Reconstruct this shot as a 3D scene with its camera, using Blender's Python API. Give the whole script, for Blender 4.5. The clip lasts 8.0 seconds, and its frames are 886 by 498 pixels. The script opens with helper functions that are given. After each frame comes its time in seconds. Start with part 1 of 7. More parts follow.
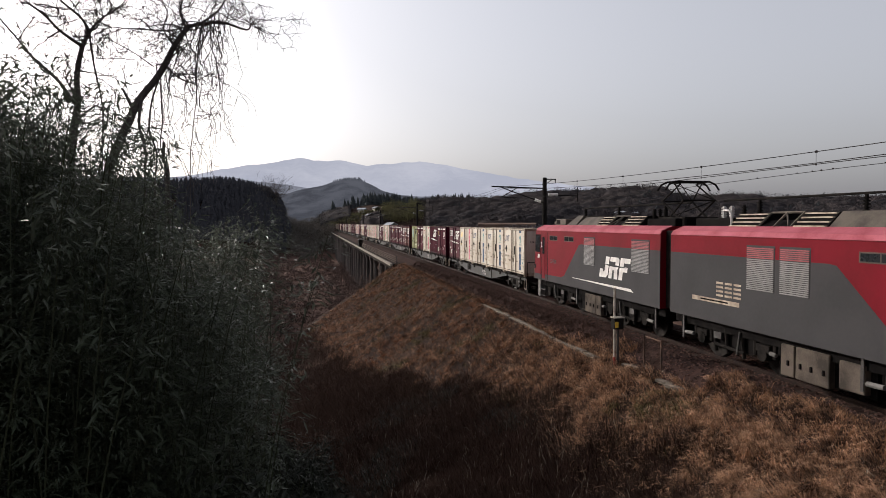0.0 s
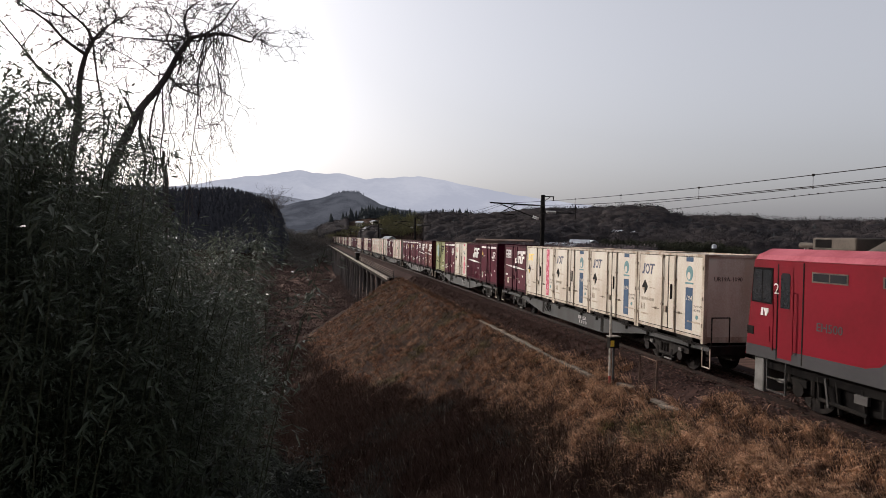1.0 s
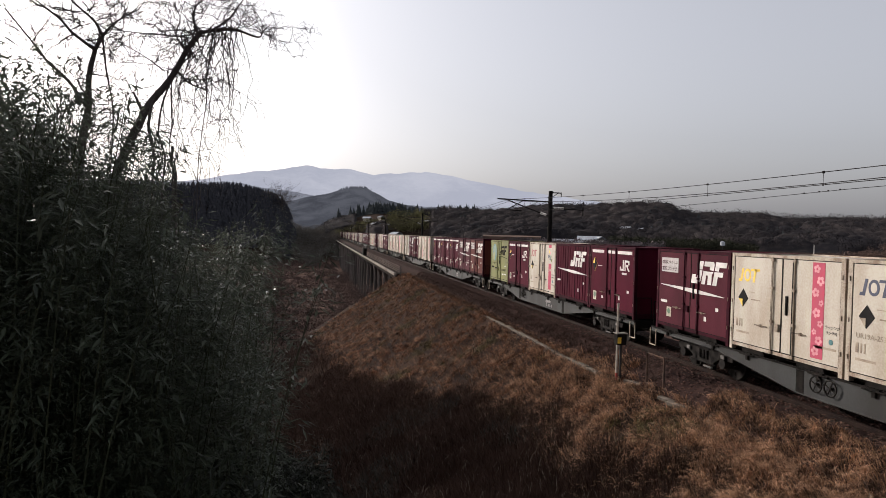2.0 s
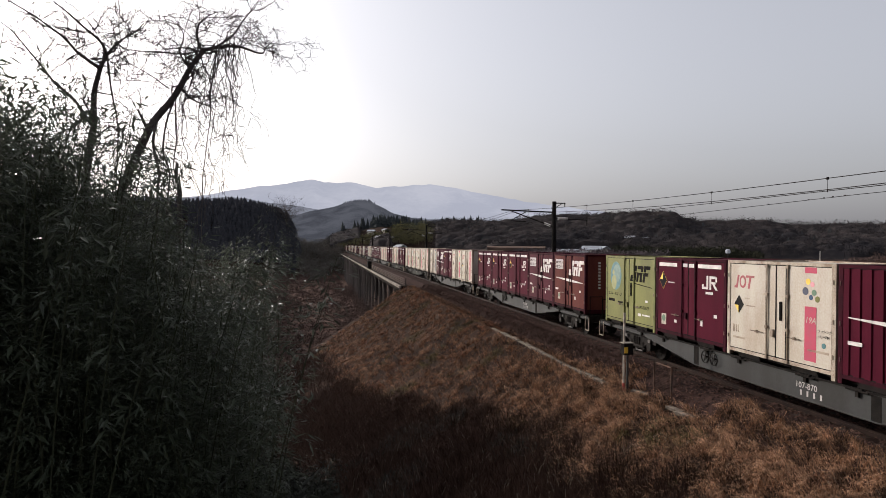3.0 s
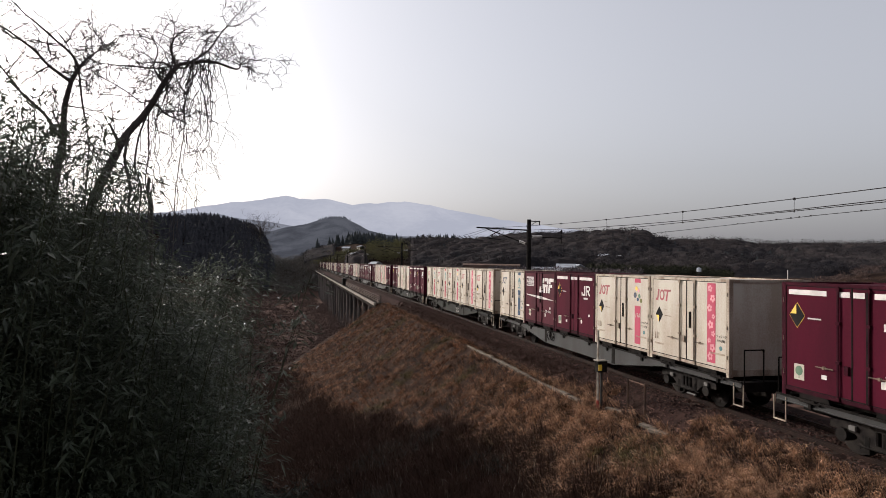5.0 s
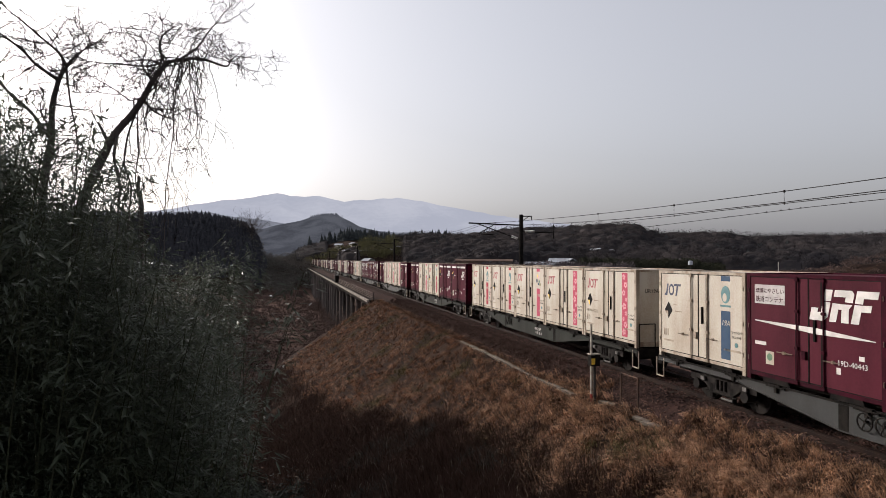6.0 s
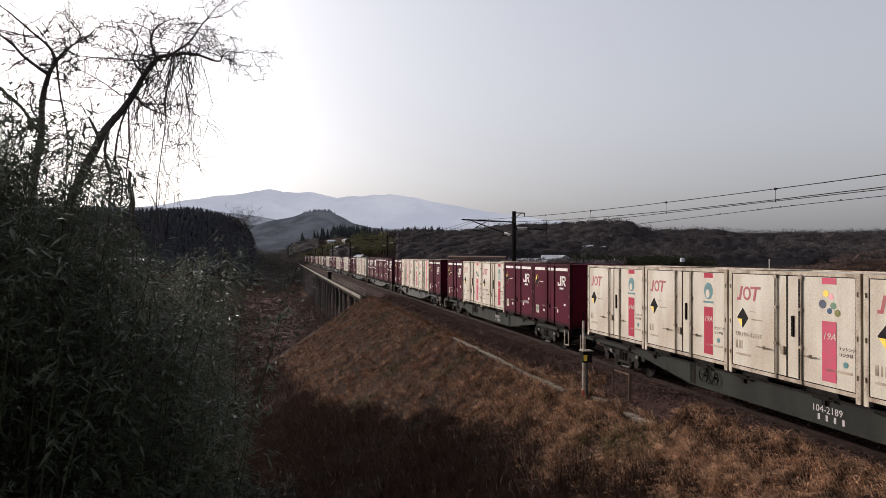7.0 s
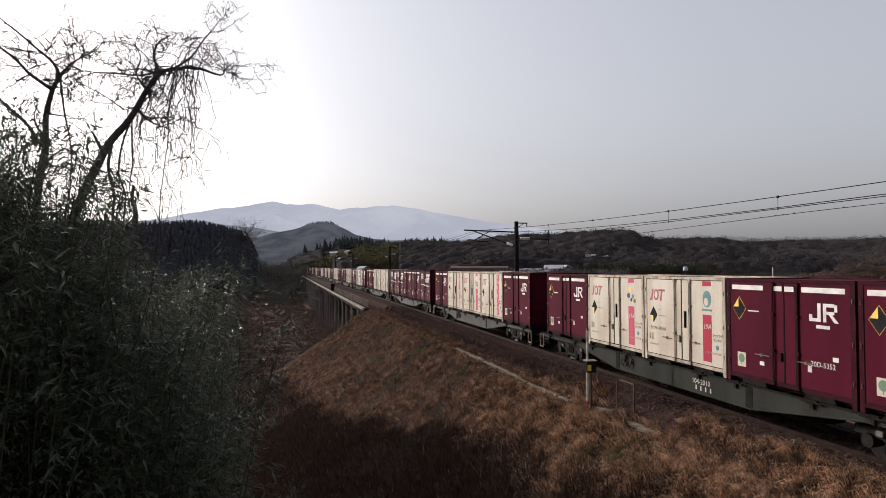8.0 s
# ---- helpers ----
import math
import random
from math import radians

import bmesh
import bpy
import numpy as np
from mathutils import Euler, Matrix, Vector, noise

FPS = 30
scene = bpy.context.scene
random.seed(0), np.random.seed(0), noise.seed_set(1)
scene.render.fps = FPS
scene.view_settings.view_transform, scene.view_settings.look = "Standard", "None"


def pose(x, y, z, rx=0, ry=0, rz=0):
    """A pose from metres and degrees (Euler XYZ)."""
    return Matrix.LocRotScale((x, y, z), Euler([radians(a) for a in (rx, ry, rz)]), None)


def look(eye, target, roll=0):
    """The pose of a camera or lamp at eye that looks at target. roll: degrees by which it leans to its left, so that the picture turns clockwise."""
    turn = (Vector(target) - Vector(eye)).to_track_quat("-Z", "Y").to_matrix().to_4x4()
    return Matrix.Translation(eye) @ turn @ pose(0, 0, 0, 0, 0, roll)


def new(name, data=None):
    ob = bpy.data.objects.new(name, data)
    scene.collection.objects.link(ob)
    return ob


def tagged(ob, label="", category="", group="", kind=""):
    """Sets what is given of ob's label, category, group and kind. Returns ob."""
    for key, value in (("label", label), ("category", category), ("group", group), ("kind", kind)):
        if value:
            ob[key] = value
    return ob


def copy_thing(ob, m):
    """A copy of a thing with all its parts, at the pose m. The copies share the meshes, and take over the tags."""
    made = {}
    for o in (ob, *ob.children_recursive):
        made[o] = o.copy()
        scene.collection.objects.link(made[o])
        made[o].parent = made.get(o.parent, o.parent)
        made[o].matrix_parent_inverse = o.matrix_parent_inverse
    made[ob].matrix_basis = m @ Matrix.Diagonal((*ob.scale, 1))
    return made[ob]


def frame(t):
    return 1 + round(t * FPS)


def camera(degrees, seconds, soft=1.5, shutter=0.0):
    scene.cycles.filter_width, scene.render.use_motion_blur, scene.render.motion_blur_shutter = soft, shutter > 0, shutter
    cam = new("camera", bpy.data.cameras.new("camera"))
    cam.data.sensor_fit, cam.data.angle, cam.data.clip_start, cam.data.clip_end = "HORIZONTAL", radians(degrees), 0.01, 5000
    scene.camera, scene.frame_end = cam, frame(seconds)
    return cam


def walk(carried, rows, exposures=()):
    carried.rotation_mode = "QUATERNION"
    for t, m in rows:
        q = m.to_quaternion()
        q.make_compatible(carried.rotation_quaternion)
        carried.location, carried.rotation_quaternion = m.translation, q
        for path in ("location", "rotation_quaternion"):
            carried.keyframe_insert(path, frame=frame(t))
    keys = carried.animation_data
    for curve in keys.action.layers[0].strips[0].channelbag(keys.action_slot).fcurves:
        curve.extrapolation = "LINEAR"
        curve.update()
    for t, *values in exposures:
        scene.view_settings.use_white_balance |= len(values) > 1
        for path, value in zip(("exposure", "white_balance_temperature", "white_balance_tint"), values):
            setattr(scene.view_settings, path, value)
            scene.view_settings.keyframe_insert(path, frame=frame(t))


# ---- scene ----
# the camera stands on the bank beside the line: a hand-held shot that only turns
cam = camera(69.3, 8.0, soft=0.7)
EYE = (0.0, 0.0, 3.80)
TURNS = (
    (0.0, -11.35, -2.32, 0.13), (0.2, -11.86, -1.61, -0.32), (0.3, -11.69, -1.23, -0.44), (0.5, -11.73, -0.71, -0.29),
    (0.7, -12.37, -0.37, -0.75), (0.8, -12.00, -0.57, -0.74), (1.0, -11.56, -0.98, -1.10), (1.2, -11.99, -0.75, -1.27),
    (1.5, -11.62, -0.66, -1.14), (1.7, -11.09, -1.49, -1.36), (2.8, -10.76, -0.39, -1.22), (3.0, -10.53, -0.30, -0.51),
    (3.3, -10.33, -0.70, 0.00), (3.5, -10.83, -0.19, 0.39), (3.8, -11.63, 0.27, 0.37), (4.0, -11.54, 0.58, 0.53),
    (4.2, -11.52, 0.37, 0.04), (4.5, -11.89, 0.92, -0.09), (4.7, -12.48, 1.30, -0.55), (5.8, -13.27, 0.99, -0.53),
    (6.0, -13.39, 0.91, -0.12), (6.2, -13.59, 0.73, -0.15), (6.5, -14.07, 0.43, 0.09), (6.7, -14.32, 0.32, -0.13),
    (7.0, -14.03, 0.60, -0.24), (7.2, -14.11, 1.14, -0.63), (7.5, -14.04, 2.03, -0.66), (7.7, -13.89, 2.01, -0.56),
    (8.0, -13.79, 1.56, 0.24))
walk(cam, [(t, pose(*EYE, 90 + pitch, roll, yaw)) for t, yaw, pitch, roll in TURNS], [(0.0, 0.0, 6300, 14), (8.0, 0.0, 6300, 14)])

# the line: along y, rail top at z = 0, track centre at x = XC
XC = 11.92
# where the front of the first container stands, time by time
RIDE = ((0.0, 31.8), (0.5, 23.9), (1.0, 15.96), (1.5, 8.07), (3.0, -16.06), (3.5, -24.01), (4.0, -31.9), (4.5, -39.69),
        (6.0, -63.58), (6.5, -71.66), (7.0, -79.61), (7.5, -87.57), (8.0, -95.92))

# ---- light ----
SUN_AZ, SUN_EL = -42.0, 20.0
world = bpy.data.worlds.new("sky")
scene.world = world
world.use_nodes = True
wn = world.node_tree.nodes
sky = wn.new("ShaderNodeTexSky")
sky.sky_type = "NISHITA"
sky.sun_disc = False
sky.sun_elevation, sky.sun_rotation = radians(SUN_EL), radians(SUN_AZ)
sky.air_density, sky.dust_density, sky.ozone_density = 1.0, 6.0, 1.0
wn["Background"].inputs["Strength"].default_value = 0.195
pale = wn.new("ShaderNodeHueSaturation")  # moist air: little colour left
pale.inputs["Saturation"].default_value, pale.inputs["Value"].default_value = 0.35, 1.28
world.node_tree.links.new(sky.outputs[0], pale.inputs["Color"])
veil = wn.new("ShaderNodeMix")  # thin high haze over the whole sky
veil.data_type = "RGBA"
veil.inputs[0].default_value = 0.42
veil.inputs[7].default_value = (2.45, 2.46, 2.53, 1)
world.node_tree.links.new(pale.outputs[0], veil.inputs[6])
world.node_tree.links.new(veil.outputs[2], wn["Background"].inputs[0])
sun = new("sun", bpy.data.lights.new("sun", "SUN"))
sun.data.energy, sun.data.angle, sun.data.color = 3.9, radians(1.0), (1.0, 0.92, 0.80)
sun_way = Vector((math.sin(radians(SUN_AZ)) * math.cos(radians(SUN_EL)), math.cos(radians(SUN_AZ)) * math.cos(radians(SUN_EL)), math.sin(radians(SUN_EL))))
sun.matrix_world = look(sun_way * 60, (0, 0, 0))


# ---- materials ----
def mat(name, a, b=None, rough=0.7, scale=6.0, bump=0.0, metal=0.0, per="", grain=0.25, glow=0.0, coat=0.0, streak=0.0, spread=0.75, patch=0.35):
    """Two tones mixed by large and fine noise; per: 'object' or 'island' varies the tone piece by piece."""
    m = bpy.data.materials.new(name)
    m.use_nodes = True
    nt = m.node_tree
    n, ln = nt.nodes, nt.links
    p = n["Principled BSDF"]
    b = b or tuple(c * 0.7 for c in a)
    geo = n.new("ShaderNodeTexCoord")
    big = n.new("ShaderNodeTexNoise")
    big.inputs["Scale"].default_value, big.inputs["Detail"].default_value = scale, 6
    fine = n.new("ShaderNodeTexNoise")
    fine.inputs["Scale"].default_value, fine.inputs["Detail"].default_value = scale * 14, 4
    if streak:
        mp = n.new("ShaderNodeMapping")
        mp.inputs["Scale"].default_value = (1, 1, streak)
        ln.new(geo.outputs["Object"], mp.inputs[0])
        ln.new(mp.outputs[0], big.inputs["Vector"])
    else:
        ln.new(geo.outputs["Object"], big.inputs["Vector"])
    ln.new(geo.outputs["Object"], fine.inputs["Vector"])
    add = n.new("ShaderNodeMath")
    add.operation = "MULTIPLY_ADD"
    ln.new(fine.outputs[0], add.inputs[0])
    add.inputs[1].default_value = grain
    ln.new(big.outputs[0], add.inputs[2])
    ramp = n.new("ShaderNodeMapRange")
    ramp.inputs[1].default_value, ramp.inputs[2].default_value = 0.38 + grain / 2, 0.66 + grain / 2
    ln.new(add.outputs[0], ramp.inputs[0])
    fac = ramp.outputs[0]
    if per:
        src = n.new("ShaderNodeObjectInfo") if per == "object" else n.new("ShaderNodeNewGeometry")
        mx = n.new("ShaderNodeMath")
        mx.operation = "MULTIPLY_ADD"
        ln.new(src.outputs["Random" if per == "object" else "Random Per Island"], mx.inputs[0])
        mx.inputs[1].default_value = spread
        sc = n.new("ShaderNodeMath")
        sc.operation = "MULTIPLY"
        sc.inputs[1].default_value = patch
        ln.new(fac, sc.inputs[0])
        ln.new(sc.outputs[0], mx.inputs[2])
        fac = mx.outputs[0]
    mix = n.new("ShaderNodeMix")
    mix.data_type = "RGBA"
    mix.inputs[6].default_value, mix.inputs[7].default_value = (*a, 1), (*b, 1)
    ln.new(fac, mix.inputs[0])
    ln.new(mix.outputs[2], p.inputs["Base Color"])
    p.inputs["Roughness"].default_value, p.inputs["Metallic"].default_value = rough, metal
    p.inputs["Coat Weight"].default_value = coat
    p.inputs["Specular IOR Level"].default_value = 0.025 if rough >= 0.85 else 0.06 if rough >= 0.7 else 0.2 if rough >= 0.55 else 0.4
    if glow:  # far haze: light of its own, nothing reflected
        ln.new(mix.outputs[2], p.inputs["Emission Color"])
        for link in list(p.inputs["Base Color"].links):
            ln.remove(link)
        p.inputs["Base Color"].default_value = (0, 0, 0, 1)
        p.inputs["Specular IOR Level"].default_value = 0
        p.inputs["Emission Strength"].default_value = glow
    if bump:
        bp = n.new("ShaderNodeBump")
        bp.inputs["Strength"].default_value, bp.inputs["Distance"].default_value = bump, 0.02
        ln.new(add.outputs[0], bp.inputs["Height"])
        ln.new(bp.outputs[0], p.inputs["Normal"])
    return m


M_GRASS = mat("straw", (0.50, 0.285, 0.172), (0.026, 0.014, 0.011), 0.9, 3.2, per="island", spread=0.62, patch=0.75)
M_TUFT = mat("bleached_straw", (0.68, 0.41, 0.255), (0.035, 0.021, 0.015), 0.9, 2.6, per="island", spread=0.55, patch=0.85)
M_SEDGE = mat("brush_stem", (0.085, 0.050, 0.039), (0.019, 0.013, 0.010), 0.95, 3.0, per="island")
M_LEAF = mat("bamboo_leaf", (0.032, 0.040, 0.025), (0.060, 0.072, 0.043), 0.6, 3.0, per="island")
# darker twin of the bamboo leaf: deep shade is put into the colour
M_SHRUB = mat("shaded_shrub_leaf", (0.010, 0.012, 0.008), (0.019, 0.022, 0.014), 0.6, 3.0, per="island")
M_CULM = mat("bamboo_culm", (0.045, 0.05, 0.025), (0.025, 0.027, 0.016), 0.6, 2.0)
M_BARK = mat("bark", (0.10, 0.086, 0.080), (0.050, 0.043, 0.040), 0.9, 5.0, 0.6, streak=0.2)
M_BALLAST = mat("ballast_stone", (0.11, 0.065, 0.054), (0.013, 0.009, 0.008), 0.95, 2.0, 0.5, per="island")
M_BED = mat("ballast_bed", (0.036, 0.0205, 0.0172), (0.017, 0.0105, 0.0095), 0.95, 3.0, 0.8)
M_CONC = mat("concrete", (0.25, 0.225, 0.195), (0.13, 0.115, 0.10), 0.9, 1.2, 0.3)
M_SLEEPER = mat("concrete_sleeper", (0.045, 0.035, 0.03), (0.025, 0.019, 0.016), 0.9, 2.0, 0.3)
# rusty rail tone lowered: the wagons' shadow is put into the colour
M_RAIL = mat("shaded_rail_steel", (0.022, 0.013, 0.010), (0.012, 0.008, 0.007), 0.75, 3.0, 0.2, 0.1)
M_RUST = mat("weathered_steel", (0.10, 0.062, 0.045), (0.045, 0.034, 0.03), 0.7, 4.0, 0.3, 0.3)
M_DARK = mat("dark_grime", (0.008, 0.0075, 0.007), (0.017, 0.0145, 0.013), 0.88, 4.0, 0.3)
M_GEAR = mat("dusty_cast_steel", (0.020, 0.017, 0.015), (0.005, 0.004, 0.004), 0.7, 5.0, 0.3, 0.2, spread=0.9)
M_SILL = mat("grey_wagon_paint", (0.027, 0.028, 0.028), (0.016, 0.015, 0.014), 0.6, 1.2, 0.1, streak=0.3)
M_SILL_G = mat("green_grey_wagon_paint", (0.024, 0.026, 0.022), (0.016, 0.016, 0.014), 0.7, 1.2, 0.1, streak=0.3)
M_CREAM = mat("cream_container_paint", (0.41, 0.375, 0.318), (0.30, 0.25, 0.195), 0.6, 1.6, 0.05, streak=0.2, grain=0.4)
M_MAROON = mat("maroon_container_paint", (0.057, 0.0036, 0.0128), (0.037, 0.0029, 0.0090), 0.8, 1.3, 0.05, streak=0.25)
M_MAROON2 = mat("faded_maroon_paint", (0.064, 0.011, 0.019), (0.040, 0.007, 0.012), 0.7, 1.3, 0.05, streak=0.25)
M_TAWNY = mat("sun_browned_maroon_paint", (0.088, 0.024, 0.019), (0.056, 0.012, 0.012), 0.7, 1.3, 0.05, streak=0.25)
M_LIME = mat("yellow_green_paint", (0.150, 0.152, 0.043), (0.100, 0.102, 0.031), 0.6, 1.2, 0.05, streak=0.25)
# scrub far down the valley: haze is put into its paler, greyer tone
M_HAZESCRUB = mat("hazed_valley_scrub", (0.17, 0.155, 0.135), (0.075, 0.070, 0.062), 0.95, 0.3, per="island")
M_SCRUB = mat("brown_scrub", (0.125, 0.088, 0.076), (0.048, 0.034, 0.031), 0.95, 0.3, per="island")
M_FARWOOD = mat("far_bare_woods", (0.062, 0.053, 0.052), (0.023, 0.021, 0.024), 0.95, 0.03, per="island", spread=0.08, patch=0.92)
# darker than the tufts above: shade inside the woods is in this colour
M_CANOPY = mat("shaded_leafless_canopy", (0.038, 0.032, 0.031), (0.016, 0.015, 0.017), 0.95, 0.028, 0.9, grain=0.8)
M_HEDGE = mat("olive_hedge", (0.045, 0.045, 0.028), (0.015, 0.016, 0.013), 0.9, 0.2, per="island")
M_MOSSY = mat("greenish_grass", (0.235, 0.195, 0.088), (0.030, 0.026, 0.012), 0.9, 3.0, per="island", spread=0.6, patch=0.8)
M_FOXY = mat("foxy_dead_grass", (0.44, 0.220, 0.122), (0.028, 0.013, 0.009), 0.9, 3.0, per="island", spread=0.6, patch=0.8)
M_BLEACH = mat("silver_dead_stem", (0.46, 0.39, 0.30), (0.20, 0.16, 0.12), 0.8, 3.0, per="island")
M_CREAM_F = mat("cream_frame_paint", (0.36, 0.315, 0.255), (0.17, 0.12, 0.085), 0.6, 3.0, streak=0.3, grain=0.5)
M_MAROON_F = mat("maroon_frame_paint", (0.034, 0.0032, 0.009), (0.018, 0.0028, 0.006), 0.8, 3.0)
M_LIME_F = mat("lime_frame_paint", (0.13, 0.13, 0.035), (0.08, 0.08, 0.025), 0.6, 3.0)
M_EDGE = mat("dirty_frame_paint", (0.30, 0.25, 0.19), (0.16, 0.12, 0.09), 0.6, 4.0)
M_ROD = mat("lock_rod_steel", (0.15, 0.11, 0.08), (0.06, 0.043, 0.033), 0.5, 6.0, metal=0.5)
M_WHITE = mat("white_marking", (0.54, 0.515, 0.49), (0.38, 0.36, 0.34), 0.5, 4.0)
M_PANEL = mat("weathered_panel", (0.40, 0.375, 0.365), (0.30, 0.275, 0.265), 0.6, 5.0, grain=0.5)
M_SKIRT = mat("pale_grey_skirt", (0.13, 0.125, 0.12), (0.085, 0.08, 0.075), 0.7, 3.0)
# sky light caught by the slats is put into these two lighter tones
M_SLAT = mat("skylit_grey_louvre", (0.15, 0.146, 0.145), (0.11, 0.108, 0.105), 0.5, 2.0)
M_SLAT_R = mat("skylit_crimson_louvre", (0.22, 0.022, 0.030), (0.17, 0.016, 0.022), 0.5, 2.0)
M_FADED = mat("faded_rose_marking", (0.30, 0.075, 0.085), (0.24, 0.085, 0.085), 0.6, 4.0)
M_BLACK = mat("black_marking", (0.012, 0.012, 0.013), (0.022, 0.021, 0.020), 0.85, 4.0)
M_NAVY = mat("navy_marking", (0.018, 0.024, 0.055), (0.024, 0.030, 0.060), 0.5, 4.0)
M_BLUE = mat("blue_stripe", (0.036, 0.062, 0.105), (0.046, 0.075, 0.120), 0.7, 4.0)
M_PINK = mat("pink_stripe", (0.40, 0.065, 0.105), (0.34, 0.075, 0.11), 0.7, 4.0)
M_REDST = mat("crimson_stripe", (0.30, 0.03, 0.05), (0.26, 0.035, 0.055), 0.7, 4.0)
M_PETAL = mat("pale_petal", (0.56, 0.24, 0.27), (0.46, 0.17, 0.20), 0.5, 4.0)
M_TEAL = mat("teal_emblem", (0.035, 0.11, 0.12), (0.06, 0.16, 0.17), 0.5, 4.0)
M_YELLOW = mat("yellow_mark", (0.72, 0.48, 0.05), (0.60, 0.40, 0.04), 0.5, 4.0)
M_GREEN = mat("green_mark", (0.06, 0.13, 0.075), (0.09, 0.16, 0.10), 0.5, 4.0)
M_LOCO = mat("crimson_loco_paint", (0.125, 0.004, 0.010), (0.10, 0.004, 0.008), 0.7, 0.8)
M_LOCO_G = mat("slate_loco_paint", (0.040, 0.0385, 0.040), (0.033, 0.032, 0.033), 0.75, 0.8)
M_ROOF = mat("pale_pink_roof_paint", (0.30, 0.085, 0.105), (0.22, 0.05, 0.065), 0.75, 1.5)
M_BEIGE = mat("roof_box_paint", (0.085, 0.073, 0.060), (0.042, 0.036, 0.031), 0.7, 2.0)
M_GLASS = mat("dark_cab_glass", (0.012, 0.014, 0.016), (0.02, 0.02, 0.022), 0.08, 1.0)
M_PITCH = mat("sooty_underframe", (0.0045, 0.004, 0.004), (0.009, 0.008, 0.0075), 0.9, 3.0)
M_POLE = mat("mast_steel", (0.050, 0.047, 0.045), (0.026, 0.024, 0.023), 0.6, 3.0, metal=0.3)
M_WIRE = mat("wire_copper", (0.02, 0.018, 0.018), (0.03, 0.026, 0.024), 0.9, 3.0)
M_PORC = mat("white_porcelain", (0.45, 0.44, 0.42), (0.32, 0.30, 0.28), 0.4, 4.0)
# needles lightened towards blue: the haze before the knoll is in the colour
M_PINE = mat("hazed_knoll_needles", (0.034, 0.035, 0.041), (0.050, 0.050, 0.057), 0.9, 0.5, per="island")
M_CONIFER = mat("conifer_needles", (0.036, 0.042, 0.044), (0.050, 0.055, 0.055), 0.9, 0.5, per="island")
# grey-brown lifted and cooled: distance haze is put into the colour
M_BARE = mat("bare_woods", (0.14, 0.118, 0.122), (0.065, 0.056, 0.060), 0.95, 0.3, per="island")
M_WILLOWY = mat("yellow_green_grove", (0.150, 0.140, 0.062), (0.085, 0.078, 0.045), 0.9, 0.5, per="island")
# haze over the dark hill woods is put in as a grey-blue glow
M_HILL = mat("hazed_wooded_hill", (0.100, 0.106, 0.122), (0.060, 0.064, 0.076), 1.0, 0.03, glow=1.0, grain=0.7)
# distance haze is put into the mountains as a pale glowing colour
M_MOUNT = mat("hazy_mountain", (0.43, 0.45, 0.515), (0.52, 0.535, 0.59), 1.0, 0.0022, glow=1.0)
M_TILE = mat("roof_tile", (0.20, 0.21, 0.23), (0.13, 0.13, 0.14), 0.6, 1.0)
M_WALLH = mat("house_plaster", (0.55, 0.52, 0.48), (0.45, 0.42, 0.38), 0.9, 0.6)


def let_light_through(m, colour, share):
    """Thin leaves: part of the light passes through them."""
    n, ln = m.node_tree.nodes, m.node_tree.links
    thin, both = n.new("ShaderNodeBsdfTranslucent"), n.new("ShaderNodeMixShader")
    thin.inputs[0].default_value = (*colour, 1)
    both.inputs[0].default_value = share
    ln.new(n["Principled BSDF"].outputs[0], both.inputs[1])
    ln.new(thin.outputs[0], both.inputs[2])
    ln.new(both.outputs[0], n["Material Output"].inputs[0])


let_light_through(M_LEAF, (0.12, 0.135, 0.105), 0.2)
M_LEAF.node_tree.nodes["Principled BSDF"].inputs["Specular IOR Level"].default_value = 0.2
M_LEAF.node_tree.nodes["Principled BSDF"].inputs["Roughness"].default_value = 0.34


# ---- mesh helpers ----
def box(bm, x0, x1, y0, y1, z0, z1):
    v = [bm.verts.new((x, y, z)) for x in (x0, x1) for y in (y0, y1) for z in (z0, z1)]
    for f in ((0, 1, 3, 2), (4, 6, 7, 5), (0, 4, 5, 1), (2, 3, 7, 6), (0, 2, 6, 4), (1, 5, 7, 3)):
        bm.faces.new([v[i] for i in f])
    return v


def soft_box(bm, x0, x1, y0, y1, z0, z1, r=0.02):
    t = bmesh.new()
    box(t, x0, x1, y0, y1, z0, z1)
    bmesh.ops.bevel(t, geom=t.edges[:], offset=r, segments=2, affect="EDGES", profile=0.5)
    pour(t, bm)


def pour(src, bm):
    src.verts.index_update()
    made = [bm.verts.new(v.co) for v in src.verts]
    for f in src.faces:
        bm.faces.new([made[v.index] for v in f.verts])
    src.free()


def rod(bm, p, q, r, seg=6, r2=None):
    p, q = Vector(p), Vector(q)
    r2 = r if r2 is None else r2
    d = (q - p).normalized()
    a = d.orthogonal().normalized()
    b = d.cross(a)
    rings = []
    for c, k in ((p, r), (q, r2)):
        rings.append([bm.verts.new(c + (a * math.cos(2 * math.pi * i / seg) + b * math.sin(2 * math.pi * i / seg)) * k) for i in range(seg)])
    for i in range(seg):
        j = (i + 1) % seg
        bm.faces.new((rings[0][i], rings[0][j], rings[1][j], rings[1][i]))
    bm.faces.new(rings[0][::-1])
    bm.faces.new(rings[1])


